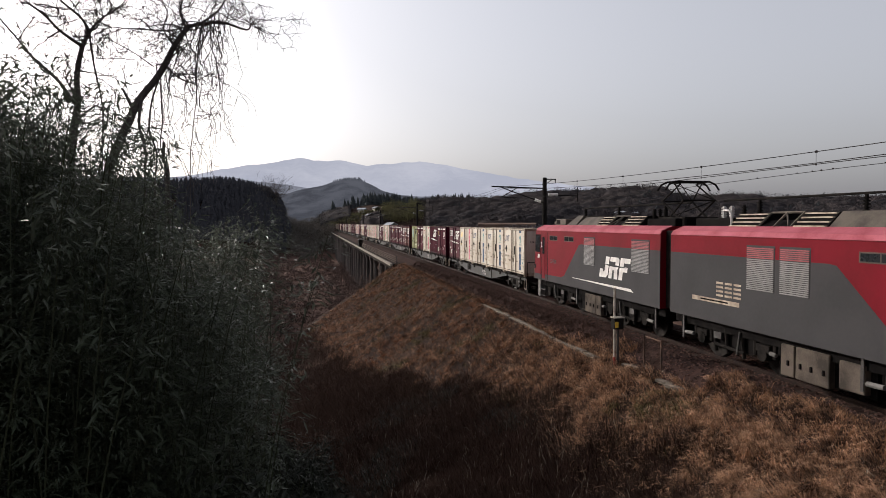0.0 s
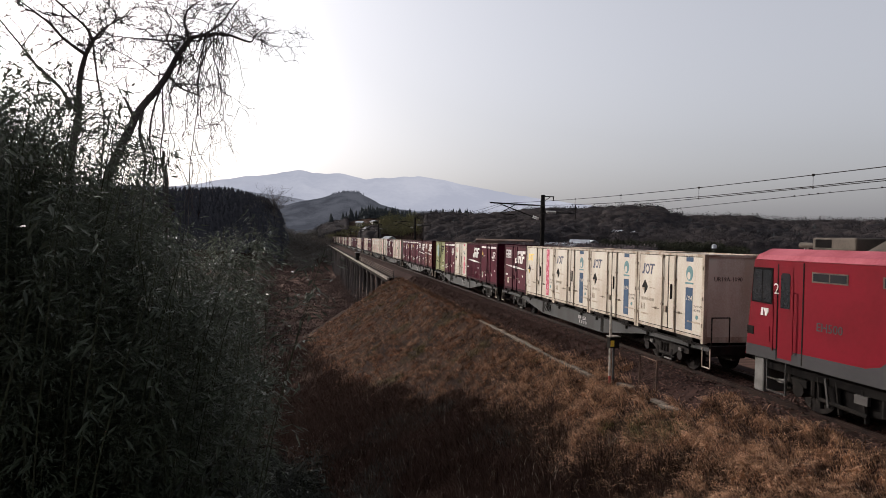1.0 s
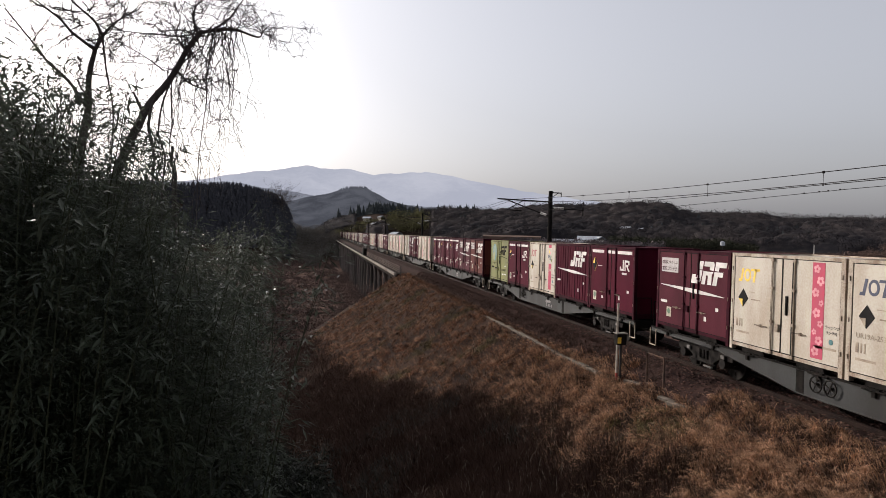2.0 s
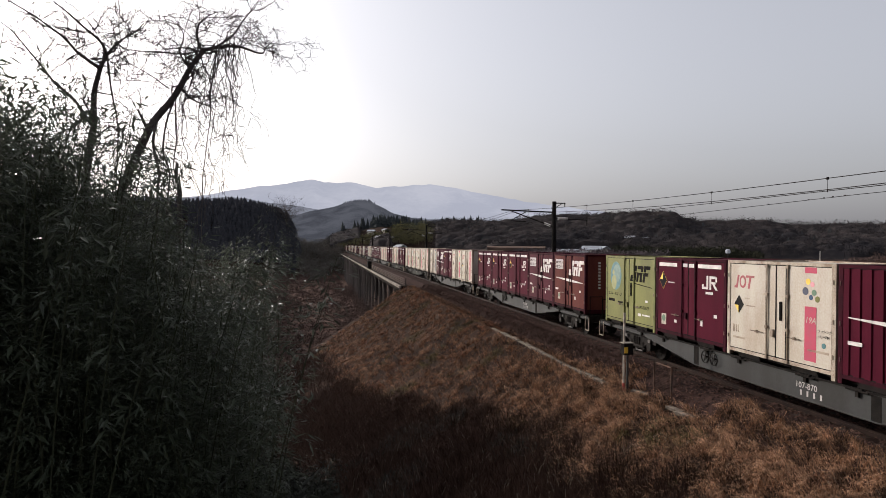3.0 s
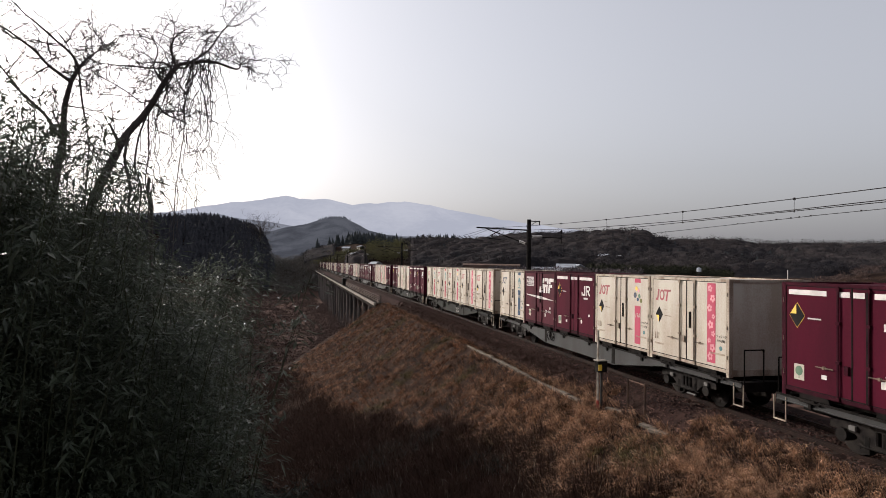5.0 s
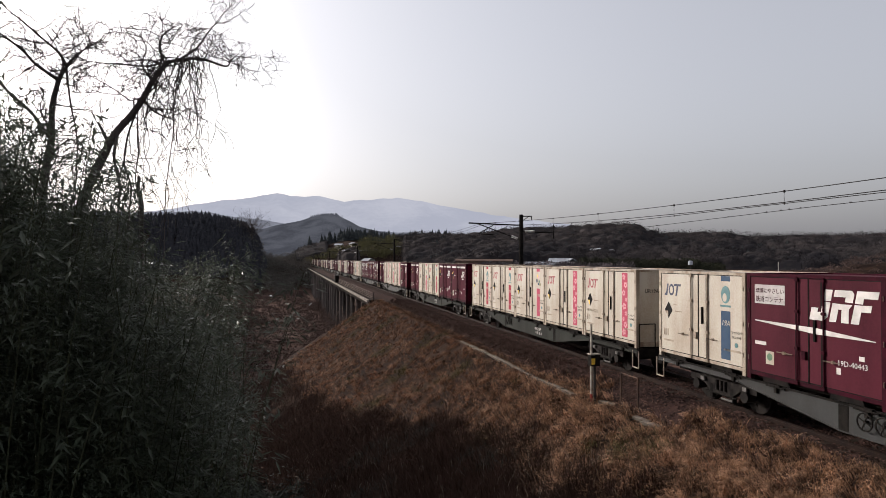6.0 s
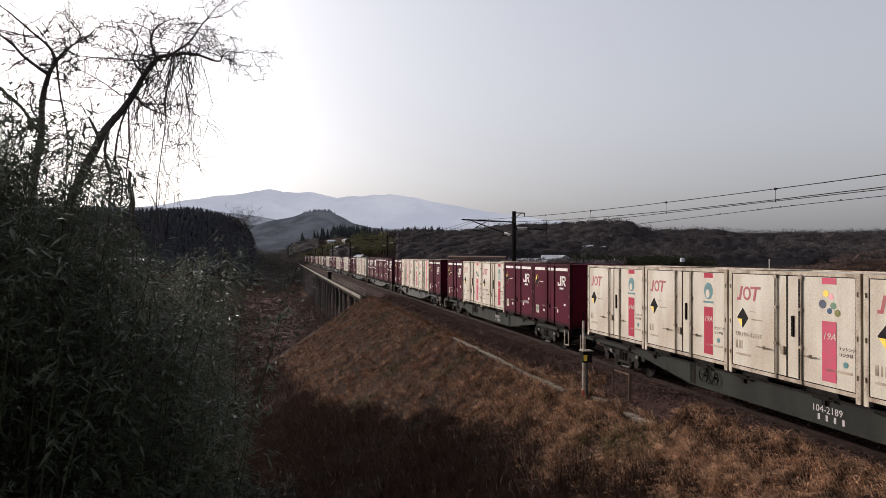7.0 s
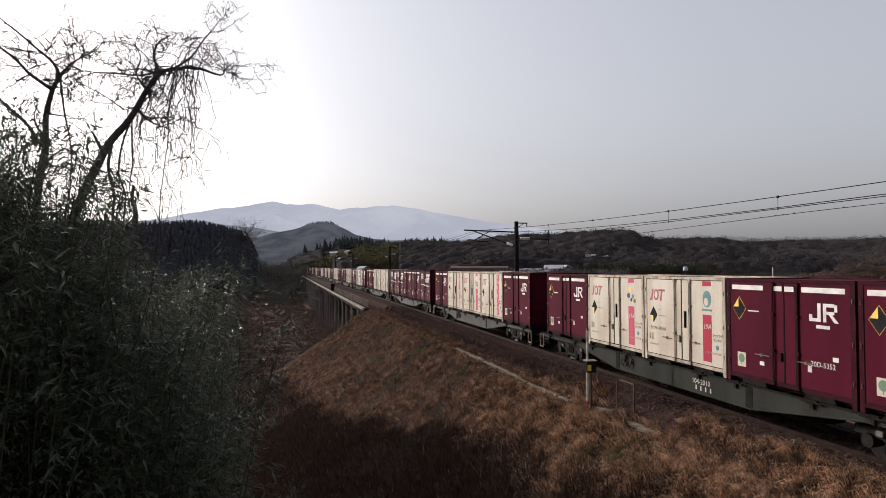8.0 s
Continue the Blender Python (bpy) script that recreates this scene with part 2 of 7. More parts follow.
def tube(bm, pts, radii, seg=5):
    prev = None
    for k, p in enumerate(pts):
        p = Vector(p)
        d = (Vector(pts[min(k + 1, len(pts) - 1)]) - Vector(pts[max(k - 1, 0)])).normalized()
        a = d.cross(Vector((0.31, 0.95, 0.07))).normalized()
        b = d.cross(a)
        ring = [bm.verts.new(p + (a * math.cos(2 * math.pi * i / seg) + b * math.sin(2 * math.pi * i / seg)) * radii[k]) for i in range(seg)]
        if prev:
            for i in range(seg):
                j = (i + 1) % seg
                bm.faces.new((prev[i], prev[j], ring[j], ring[i]))
        prev = ring


def slab(bm, poly, x0, x1):
    """A plate: the outline poly of (y, z) given depth from x0 to x1."""
    a = [bm.verts.new((x0, y, z)) for y, z in poly]
    b = [bm.verts.new((x1, y, z)) for y, z in poly]
    bm.faces.new(a)
    bm.faces.new(b[::-1])
    for i in range(len(poly)):
        j = (i + 1) % len(poly)
        bm.faces.new((a[j], a[i], b[i], b[j]))


def disc(y, z, r, seg=20, ry=None):
    return [(y + (ry or r) * math.cos(2 * math.pi * i / seg), z + r * math.sin(2 * math.pi * i / seg)) for i in range(seg)]


def part(name, bm, material, parent=None, label=""):
    bmesh.ops.recalc_face_normals(bm, faces=bm.faces[:])
    me = bpy.data.meshes.new(name)
    bm.to_mesh(me)
    bm.free()
    me.materials.append(material)
    ob = new(name, me)
    if parent is not None:
        ob.parent = parent
    if label:
        ob["label"] = label
    return ob


def boxes(name, material, parent, *dims, label="", soft=0.0):
    bm = bmesh.new()
    for d in dims:
        if soft:
            soft_box(bm, *d, soft)
        else:
            box(bm, *d)
    return part(name, bm, material, parent, label)


def plates(name, material, parent, x0, x1, *polys, label=""):
    bm = bmesh.new()
    for p in polys:
        slab(bm, p, x0, x1)
    return part(name, bm, material, parent, label)


def thing(name, label, category, group="", kind=""):
    return tagged(new(name), label, category, group, kind)


def lettering(name, text, size, x, y, z, material, parent, slant=0.0, align="LEFT"):
    """Raised lettering on the side that faces -x; it reads towards -y."""
    cu = bpy.data.curves.new(name, "FONT")
    cu.body, cu.size, cu.extrude, cu.shear, cu.align_x, cu.resolution_u = text, size, 0.002, slant, align, 2
    tmp = bpy.data.objects.new(name, cu)
    scene.collection.objects.link(tmp)
    me = bpy.data.meshes.new_from_object(tmp)
    bpy.data.objects.remove(tmp)
    me.transform(Matrix(((0, 0, -1, x), (-1, 0, 0, y), (0, 1, 0, z), (0, 0, 0, 1))))
    me.materials.clear()
    me.materials.append(material)
    ob = new(name, me)
    ob.parent = parent
    return ob


# ---- ground ----
BRIDGE_Y = 69.0
BRIDGE_END = 352.0


def smooth(v, a, b):
    u = np.clip((np.asarray(v, float) - a) / (b - a), 0, 1)
    return u * u * (3 - 2 * u)


def ripple(x, y, k, seed=0.0):
    return (np.sin(x * k + 1.3 * np.sin(y * k * 0.7 + seed)) + np.sin(y * k * 1.13 + 1.7 * np.sin(x * k * 0.6 + 2 * seed)) + 0.6 * np.sin((x + y) * k * 1.9 + seed)) / 2.6


RIDGE_AZ = (-60, -30, -3, 0, 1.1, 4.9, 8, 11.7, 15.7, 19.7, 24.5, 28, 30.1, 31, 32.3, 36.5, 39.3, 43, 46, 60, 90)
RIDGE_T = (0.004, 0.002, 0.001, -0.001, 0.008, 0.024, 0.024, 0.030, 0.027, 0.035, 0.038, 0.040, 0.0405, 0.032, 0.0255, 0.029, 0.022, 0.023, 0.022, 0.02, 0.02)


# the knoll across the fields: its height over the valley along the crest
KNOLL_X = (-140, -100, -50.8, -41.6, -32.4, -24.0, -18.8, -16.2, -15.0, -14.2, -13.2, -12.0)
KNOLL_H = (16.0, 22.0, 23.3, 24.4, 22.6, 20.8, 17.6, 13.5, 9.0, 4.0, 1.0, 0.0)


def tussocks(x, y):
    """The matted clumps of grass, drawn out down the slope."""
    return 0.62 * ripple(x * 0.55 + 0.25 * y, y, 4.3, 7.0) + 0.42 * ripple(x * 0.6 + 0.2 * y, y, 9.7, 9.0)


def ground_z(x, y):
    x, y = np.asarray(x, float), np.asarray(y, float)
    r = np.hypot(x, y)
    az = np.degrees(np.arctan2(x, y))
    # valley floor, rising to the woods on the far side
    low = -10.5 + 0.5 * ripple(x, y, 0.03, 1.0) + 0.15 * ripple(x, y, 0.21, 2.0)
    right = smooth(az, 8, 18) * smooth(r, 70, 260)
    low = low * (1 - right) + right * (0.2 + 0.5 * ripple(x, y, 0.03, 1.0))
    ridge = 3.8 + 400 * np.interp(az, RIDGE_AZ, RIDGE_T) + 2.2 * ripple(x, y, 0.045, 3.0)
    up = smooth(r, 250, 400)
    low = low * (1 - up) + up * ridge
    # the wooded knoll across the fields
    low = low + np.interp(x, KNOLL_X, KNOLL_H) * np.exp(-((y - 330) / 45) ** 2)
    # a brown field mound on the far side of the line
    low = low + 6.5 * np.exp(-((x - 152) / 16) ** 2 - ((y - 136) / 16) ** 2)
    rough = 0.15 * tussocks(x, y)
    # the railway embankment with its rounded end at the bridge
    d = np.hypot(np.maximum(0, np.maximum(8.75 - x, x - 15.4)), np.maximum(0, y - (BRIDGE_Y - 0.9)))
    near = np.clip(1 - (d / 14), 0, 1)
    bank = -0.62 - d / 1.5 + near * (0.14 * ripple(x, y, 0.9, 4.0) + 0.08 * ripple(x, y, 2.7, 5.0) + rough) * np.clip(d * 2, 0, 1)
    d2 = np.hypot(np.maximum(0, np.maximum(8.0 - x, x - 16)), np.maximum(0, BRIDGE_END + 4 - y))
    bank2 = -0.7 - d2 / 1.5
    bank2 = np.where(y > 420, -50, bank2)
    # the slope on which the camera stands
    e = np.hypot(np.maximum(0, x - 0.6), np.maximum(0, y - 1.2))
    hill = 2.2 - 0.72 * e + (0.12 * ripple(x, y, 0.8, 6.0) + rough) * np.clip(e, 0, 1)
    # unseen rise added behind the camera to block sky light, with the line's cutting
    rise = 2.2 + 0.55 * np.clip(-8 - y, 0, 34)
    cut = -0.62 + np.maximum(0, np.maximum(8.6 - x, x - 15.4)) * 0.95
    rise = np.where(y < -8, np.minimum(rise, cut), -60)
    hill = np.maximum(hill, rise)
    e2 = np.hypot(np.maximum(0, x + 9), np.maximum(0, y - 9))
    hill = np.maximum(hill, 0.5 - 0.6 * e2)
    return np.maximum(np.maximum(low, bank), np.maximum(bank2, hill))


def sheet(name, xs, ys, material):
    gx, gy = np.meshgrid(xs, ys)
    gz = ground_z(gx, gy)
    nx, ny = len(xs), len(ys)
    verts = np.stack([gx.ravel(), gy.ravel(), gz.ravel()], 1)
    i = (np.arange(ny - 1)[:, None] * nx + np.arange(nx - 1)[None]).ravel()
    me = bpy.data.meshes.new(name)
    me.from_pydata(verts.tolist(), [], np.stack([i, i + 1, i + nx + 1, i + nx], 1).tolist())
    me.materials.append(material)
    me.shade_smooth()
    return new(name, me)


def spaced(*runs):
    out = []
    for a, b, step in runs:
        out += list(np.arange(a, b, step))
    return np.array(out + [runs[-1][1]])


def ground_material():
    """Straw-strewn soil near the line, fields in the valley."""
    m = mat("ground_cover", (0.016, 0.010, 0.008), (0.040, 0.024, 0.017), 0.95, 0.35, 0.9, grain=0.5)
    n, ln = m.node_tree.nodes, m.node_tree.links
    # fields low in the valley: reddish-brown turned earth
    where, cut, field, tone = n.new("ShaderNodeNewGeometry"), n.new("ShaderNodeMapRange"), n.new("ShaderNodeMix"), n.new("ShaderNodeMix")
    split = n.new("ShaderNodeSeparateXYZ")
    ln.new(where.outputs["Position"], split.inputs[0])
    ln.new(split.outputs[2], cut.inputs[0])
    cut.inputs[1].default_value, cut.inputs[2].default_value = -8.0, -9.5
    rows = n.new("ShaderNodeTexNoise")
    rows.inputs["Scale"].default_value, rows.inputs["Detail"].default_value = 1.0, 5
    far = n.new("ShaderNodeMapping")
    far.inputs["Scale"].default_value = (0.12, 0.9, 0.3)
    ln.new(where.outputs["Position"], far.inputs[0])
    ln.new(far.outputs[0], rows.inputs["Vector"])
    wide = n.new("ShaderNodeMapRange")
    wide.inputs[1].default_value, wide.inputs[2].default_value = 0.36, 0.66
    ln.new(rows.outputs[0], wide.inputs[0])
    field.data_type = tone.data_type = "RGBA"
    tone.inputs[6].default_value, tone.inputs[7].default_value = (0.034, 0.021, 0.017, 1), (0.105, 0.062, 0.047, 1)
    ln.new(wide.outputs[0], tone.inputs[0])
    p = n["Principled BSDF"]
    base = p.inputs["Base Color"].links[0].from_socket
    ln.new(cut.outputs[0], field.inputs[0])
    ln.new(base, field.inputs[6])
    ln.new(tone.outputs[2], field.inputs[7])
    ln.new(field.outputs[2], p.inputs["Base Color"])
    return m


M_GROUND = ground_material()
ground = sheet("ground", spaced((-2600, -400, 200), (-400, -60, 14), (-60, -30, 3.0), (-30, -14, 1.0), (-14, -4, 0.5), (-4, 11, 0.22), (11, 22, 0.5), (22, 60, 2.0), (60, 500, 14), (500, 3000, 200)),
               spaced((-300, -20, 20), (-20, 4, 1.0), (4, 40, 0.22), (40, 75, 0.4), (75, 300, 4), (300, 400, 6), (400, 620, 10), (620, 4300, 180)), M_GROUND)
tagged(ground, "brown winter ground with dry grass and fields", "ground", kind="structure")

# ---- fields in the valley: low banks of dry grass between paddies ----
random.seed(5)
for k in range(9):
    y0 = 92 + k * 17
    bm = bmesh.new()
    n = 16
    pts = [(-26 + 31 * i / n, y0 + 0.9 * math.sin(i * 0.9 + k) + i * 0.25) for i in range(n + 1)]
    ridge = []
    for xa, ya in pts:
        za, h = float(ground_z(xa, ya)), 0.08 + 0.22 * random.random()
        ridge.append([bm.verts.new(c) for c in ((xa, ya - 0.35, za - 0.2), (xa, ya, za + h), (xa, ya + 0.35, za - 0.2))])
    for a, b in zip(ridge, ridge[1:]):
        bm.faces.new((a[0], b[0], b[1], a[1]))
        bm.faces.new((a[1], b[1], b[2], a[2]))
    tagged(part("field_bank", bm, mat("field_bank_grass", (0.16, 0.11, 0.075), (0.06, 0.04, 0.028), 0.95, 0.4, 0.4) if k == 0 else bpy.data.materials["field_bank_grass"]),
           "low bank of dry grass between paddy fields", "field bank", "banks between the fields")

# ---- track ----
bed = bmesh.new()
prof = ((-2.6, -0.62), (-1.75, -0.13), (1.75, -0.13), (2.6, -0.62))
for ya, yb in ((-80, 430),):
    a = [bed.verts.new((XC + x, ya, z)) for x, z in prof]
    b = [bed.verts.new((XC + x, yb, z)) for x, z in prof]
    for i in range(3):
        bed.faces.new((a[i], a[i + 1], b[i + 1], b[i]))
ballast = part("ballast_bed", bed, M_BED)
tagged(ballast, "brown-grey crushed stone ballast under the rails", "ballast", kind="structure")


def stones(name, count, xa, xb, ya, yb, zf, size, material, seed):
    rng = np.random.default_rng(seed)
    u = rng.random(count)
    y = ya + (yb - ya) * u ** 1.6
    x = xa + (xb - xa) * rng.random(count)
    z = zf(x, y)
    s = size * (0.6 + 0.8 * rng.random(count))
    base = np.array([(1, 0, 0), (-1, 0.2, 0), (0.1, 1, 0), (0, -1, 0.1), (0.2, 0, 1), (0, 0.1, -1)], float)
    tri = np.array([(0, 2, 4), (2, 1, 4), (1, 3, 4), (3, 0, 4), (2, 0, 5), (1, 2, 5), (3, 1, 5), (0, 3, 5)])
    ang = rng.random(count) * 6.28
    c, sn = np.cos(ang), np.sin(ang)
    shape = base[None] * (0.7 + 0.6 * rng.random((count, 6, 1)))
    vx = shape[..., 0] * c[:, None] - shape[..., 1] * sn[:, None]
    vy = shape[..., 0] * sn[:, None] + shape[..., 1] * c[:, None]
    v = np.stack([vx * s[:, None] + x[:, None], vy * s[:, None] + y[:, None], shape[..., 2] * s[:, None] * 0.7 + z[:, None]], 2).reshape(-1, 3)
    f = (tri[None] + (np.arange(count) * 6)[:, None, None]).reshape(-1, 3)
    me = bpy.data.meshes.new(name)
    me.from_pydata(v.tolist(), [], f.tolist())
    me.materials.append(material)
    return new(name, me)


def bed_z(x, y):
    d = np.abs(x - XC)
    return np.where(d < 1.75, -0.13, np.where(d < 2.6, -0.13 - (d - 1.75) * 0.576, ground_z(x, y)))


tagged(stones("ballast_stones", 21000, 9.4, 13.2, 5, 62, bed_z, 0.042, M_BALLAST, 3), "loose brown-grey ballast stones beside the rails", "ballast", kind="stuff")

track = thing("railway_track", "single railway track with rusty rails on concrete sleepers", "railway track", kind="structure")
for sx in (-1, 1):
    bm = bmesh.new()
    c = XC + sx * 0.566
    outline = ((-0.0635, -0.153), (0.0635, -0.153), (0.0635, -0.14), (0.012, -0.125), (0.012, -0.045), (0.033, -0.035), (0.033, 0.0), (-0.033, 0.0), (-0.033, -0.035), (-0.012, -0.045), (-0.012, -0.125), (-0.0635, -0.14))
    a = [bm.verts.new((c + x, -80, z)) for x, z in outline]
    b = [bm.verts.new((c + x, 430, z)) for x, z in outline]
    for i in range(len(outline)):
        j = (i + 1) % len(outline)
        bm.faces.new((a[i], a[j], b[j], b[i]))
    part("rail", bm, M_RAIL, track)
bm = bmesh.new()
soft_box(bm, -1.0, 1.0, -0.12, 0.12, -0.30, -0.128, 0.02)
first = part("sleeper", bm, M_SLEEPER, track)
first.location = (XC, 2.0, 0)
for k in range(1, 140):
    o = new("sleeper", first.data)
    o.parent = track
    o.location = (XC, 2.0 + 0.6 * k, 0)

# ---- bridge ----
bridge = thing("railway_bridge", "long low concrete railway viaduct on slender piers", "bridge", kind="structure")
XE = 7.95  # outer edge of the walkway
boxes("deck", mat("stained_deck", (0.022, 0.016, 0.014), (0.011, 0.009, 0.008), 0.95, 0.6, 0.4), bridge, (XE + 0.25, 15.9, BRIDGE_Y, BRIDGE_END, -1.25, -0.63), label="dark stained deck slab")
boxes("edge_beam", M_CONC, bridge, (XE, XE + 0.25, BRIDGE_Y - 0.6, BRIDGE_END, -0.80, -0.55), label="pale concrete edge beam")
boxes("edge_beam", M_CONC, bridge, (15.9, 16.15, BRIDGE_Y - 0.6, BRIDGE_END, -0.80, -0.55), label="pale concrete edge beam")
boxes("abutment", M_CONC, bridge, (8.4, 15.6, BRIDGE_Y - 0.5, BRIDGE_Y + 1.6, -9.0, -1.26))
M_PIER = mat("stained_pier_concrete", (0.115, 0.100, 0.095), (0.045, 0.040, 0.038), 0.9, 0.5, 0.3, streak=0.2)
y = BRIDGE_Y + 7
while y < BRIDGE_END:
    bm = bmesh.new()
    rod(bm, (8.6, y, -13), (8.6, y, -1.7), 0.26, 12)
    rod(bm, (15.2, y, -13), (15.2, y, -1.7), 0.26, 12)
    soft_box(bm, 8.25, 15.6, y - 0.35, y + 0.35, -1.8, -1.252, 0.05)
    part("pier", bm, M_PIER, bridge, "stained concrete pier")
    y += 7.5

# guard rail on the walkway
guard = thing("guard_rail", "four-bar grey steel guard rail along the bridge walkway", "guard rail", kind="structure")
for z in (0.02, 0.22, 0.42, 0.62):
    boxes("bar", M_RUST, guard, (XE + 0.42, XE + 0.47, BRIDGE_Y - 2, 116, z - 0.40, z - 0.355))
bm = bmesh.new()
box(bm, XE + 0.485, XE + 0.55, -0.035, 0.035, -0.632, 0.34)
first = part("post", bm, M_POLE, guard)
first.location.y = BRIDGE_Y - 1.9
for k in range(1, 24):
    o = new("post", first.data)
    o.parent = guard
    o.location.y = BRIDGE_Y - 1.9 + 2.0 * k
refuge = thing("refuge_box", "dark steel refuge cabinet on the bridge walkway", "cabinet")
boxes("body", M_DARK, refuge, (XE + 0.1, XE + 0.8, 119, 122, -0.55, 0.75), soft=0.04)
boxes("lid", M_POLE, refuge, (XE + 0.05, XE + 0.85, 118.9, 122.1, 0.75, 0.82), soft=0.02)


# ---- overhead line ----
def mast(y0):
    m = thing("catenary_mast", "dark steel overhead line mast with cantilever arm", "mast", "masts along the line")
    xm = 14.65
    bm = bmesh.new()
    rod(bm, (xm, y0, -0.9), (xm, y0, 6.72), 0.17, 12, 0.13)
    part("pole", bm, M_DARK, m)
    bm = bmesh.new()
    rod(bm, (xm - 3.55, y0, 6.12), (xm, y0, 6.02), 0.045)
    part("arm", bm, M_DARK, m)
    bm = bmesh.new()
    rod(bm, (xm - 0.1, y0, 5.1), (xm - 2.9, y0, 6.06), 0.035)
    rod(bm, (xm - 2.9, y0, 5.45), (xm - 1.9, y0, 6.02), 0.03)
    rod(bm, (xm - 2.75, y0, 5.42), (xm - 1.9, y0, 5.40), 0.03)
    part("brace", bm, M_DARK, m)
    bm = bmesh.new()
    for k in range(6):
        rod(bm, (xm - 0.28 - 0.07 * k, y0, 5.17 + 0.024 * k), (xm - 0.31 - 0.07 * k, y0, 5.18 + 0.024 * k), 0.085, 10)
    part("insulator", bm, M_PORC, m, "white porcelain insulator")
    bm = bmesh.new()
    rod(bm, (xm, y0, 6.62), (xm + 0.75, y0, 6.62), 0.035)
    rod(bm, (xm + 0.72, y0, 6.62), (xm + 0.72, y0, 6.36), 0.03)
    rod(bm, (xm, y0, 6.25), (xm + 0.5, y0, 6.6), 0.025)
    part("top_bracket", bm, M_DARK, m)
    bm = bmesh.new()
    for k in range(9):
        rod(bm, (xm + 0.25 + 0.075 * k, y0, 5.62), (xm + 0.29 + 0.075 * k, y0, 5.62), 0.09, 10)
    part("feeder_insulator", bm, M_PORC, m, "white ribbed porcelain insulator")
    bm = bmesh.new()
    rod(bm, (xm, y0, 5.62), (xm + 2.25, y0, 5.55), 0.03)
    rod(bm, (xm + 2.25, y0, 6.12), (xm + 2.25, y0, 5.18), 0.03)
    part("outrigger", bm, M_DARK, m)
    return m


MASTS = [39.5, 92.0, 144.5, 197.0, 249.5, 302.0]
for y0 in MASTS:
    mast(y0)
mast(-12.0)


def wire(name, x, za, sag, label, r=0.012, spans=None):
    bm = bmesh.new()
    ys = [-12.0] + MASTS
    n = 14
    pts, rr = [], []
    for a, b in zip(ys, ys[1:]):
        for i in range(n):
            pts.append((x, a + (b - a) * i / n, za - sag * 4 * (i / n) * (1 - i / n)))
            rr.append(r * (1.5 if a > 60 else 1))
    tube(bm, pts, rr, 4)
    return tagged(part(name, bm, M_WIRE), label, "wire", "wires over the line")


wire("auxiliary_wire", XC, 6.0, 0.77, "thin dark auxiliary wire above the track", 0.010)
bm = bmesh.new()


def messenger_z(y):
    return 5.498 + 0.000745 * (y - 10.7) ** 2


messenger = [(XC, y, messenger_z(y)) for y in np.linspace(-18, 39.5, 24)]
for a, b in zip(MASTS, MASTS[1:]):
    messenger += [(XC, a + (b - a) * u, 6.116 - 2.3 * u * (1 - u)) for u in np.linspace(0.08, 1, 12)]
tube(bm, messenger, [0.010 if p[1] < 60 else 0.015 for p in messenger], 4)
tagged(part("messenger_wire", bm, M_WIRE), "thin dark messenger wire hung from the mast arms", "wire", "wires over the line")
wire("contact_wire", XC, 5.2, 0.0, "thin dark contact wire above the track", 0.009)
bm = bmesh.new()
tube(bm, [(16.9, 92.0, 5.2), (16.9, 39.5, 5.2), (16.9, 17.9, 5.57), (16.9, -12, 5.75)], [0.010] * 4, 4)
tagged(part("second_contact_wire", bm, M_WIRE), "thin dark wire on the far side of the masts", "wire", "wires over the line")
droppers = bmesh.new()
for yy in (4.6, 9.0, 13.5, 18.2, 23.4, 27.9, 32.5, 36.5):
    zz = messenger_z(yy)
    rod(droppers, (XC, yy, 5.2), (XC, yy, zz), 0.005, 4)
    soft_box(droppers, XC - 0.022, XC + 0.022, yy - 0.03, yy + 0.03, zz - 0.03, zz + 0.03, 0.01)
    soft_box(droppers, XC - 0.01, XC + 0.01, yy - 0.014, yy + 0.014, 5.17, 5.23, 0.003)
for yy in (16.4, 18.4, 18.9, 19.3, 20.0, 22.1, 27.2, 28.3):  # clamps on the outer wire
    zz = float(np.interp(yy, (-12, 17.9, 39.5), (5.75, 5.57, 5.2)))
    soft_box(droppers, 16.885, 16.915, yy - 0.03, yy + 0.03, zz - 0.015, zz + 0.035, 0.01)
tagged(part("droppers", droppers, M_WIRE), "thin droppers and clamps on the overhead wires", "wire", kind="stuff")

# ---- beside the track ----
post = thing("marker_post", "slim white and grey marker post with a small box", "post")
px, py, pz = 9.0, 18.14, float(ground_z(9.0, 18.14)) - 0.12
bm = bmesh.new()
rod(bm, (px, py, pz), (px, py, pz + 2.55), 0.037, 8)
part("pole", bm, mat("worn_white_post", (0.46, 0.42, 0.36), (0.26, 0.22, 0.18), 0.7, 5.0), post, "worn white pole")
bm = bmesh.new()
rod(bm, (px + 0.13, py + 0.03, pz), (px + 0.13, py + 0.03, pz + 1.45), 0.04, 8)
part("conduit", bm, M_POLE, post)
boxes("box", M_DARK, post, (px - 0.07, px + 0.24, py - 0.14, py + 0.10, pz + 1.28, pz + 1.62), soft=0.02, label="small dark steel box")
boxes("yellow_band", M_YELLOW, post, (px - 0.056, px + 0.056, py - 0.154, py - 0.144, pz + 1.34, pz + 1.52))
boxes("collar", M_CONC, post, (px - 0.09, px + 0.26, py - 0.16, py + 0.12, pz + 1.625, pz + 1.65))
bm = bmesh.new()
rod(bm, (px, py, pz + 0.16), (px, py, pz + 0.42), 0.041, 8)
part("red_band", bm, mat("faded_red_band", (0.40, 0.07, 0.05), (0.30, 0.06, 0.05), 0.6, 4.0), post, "faded red band")

fence = thing("wire_mesh_panel", "small brown steel frame with wire mesh beside the track", "fence panel")
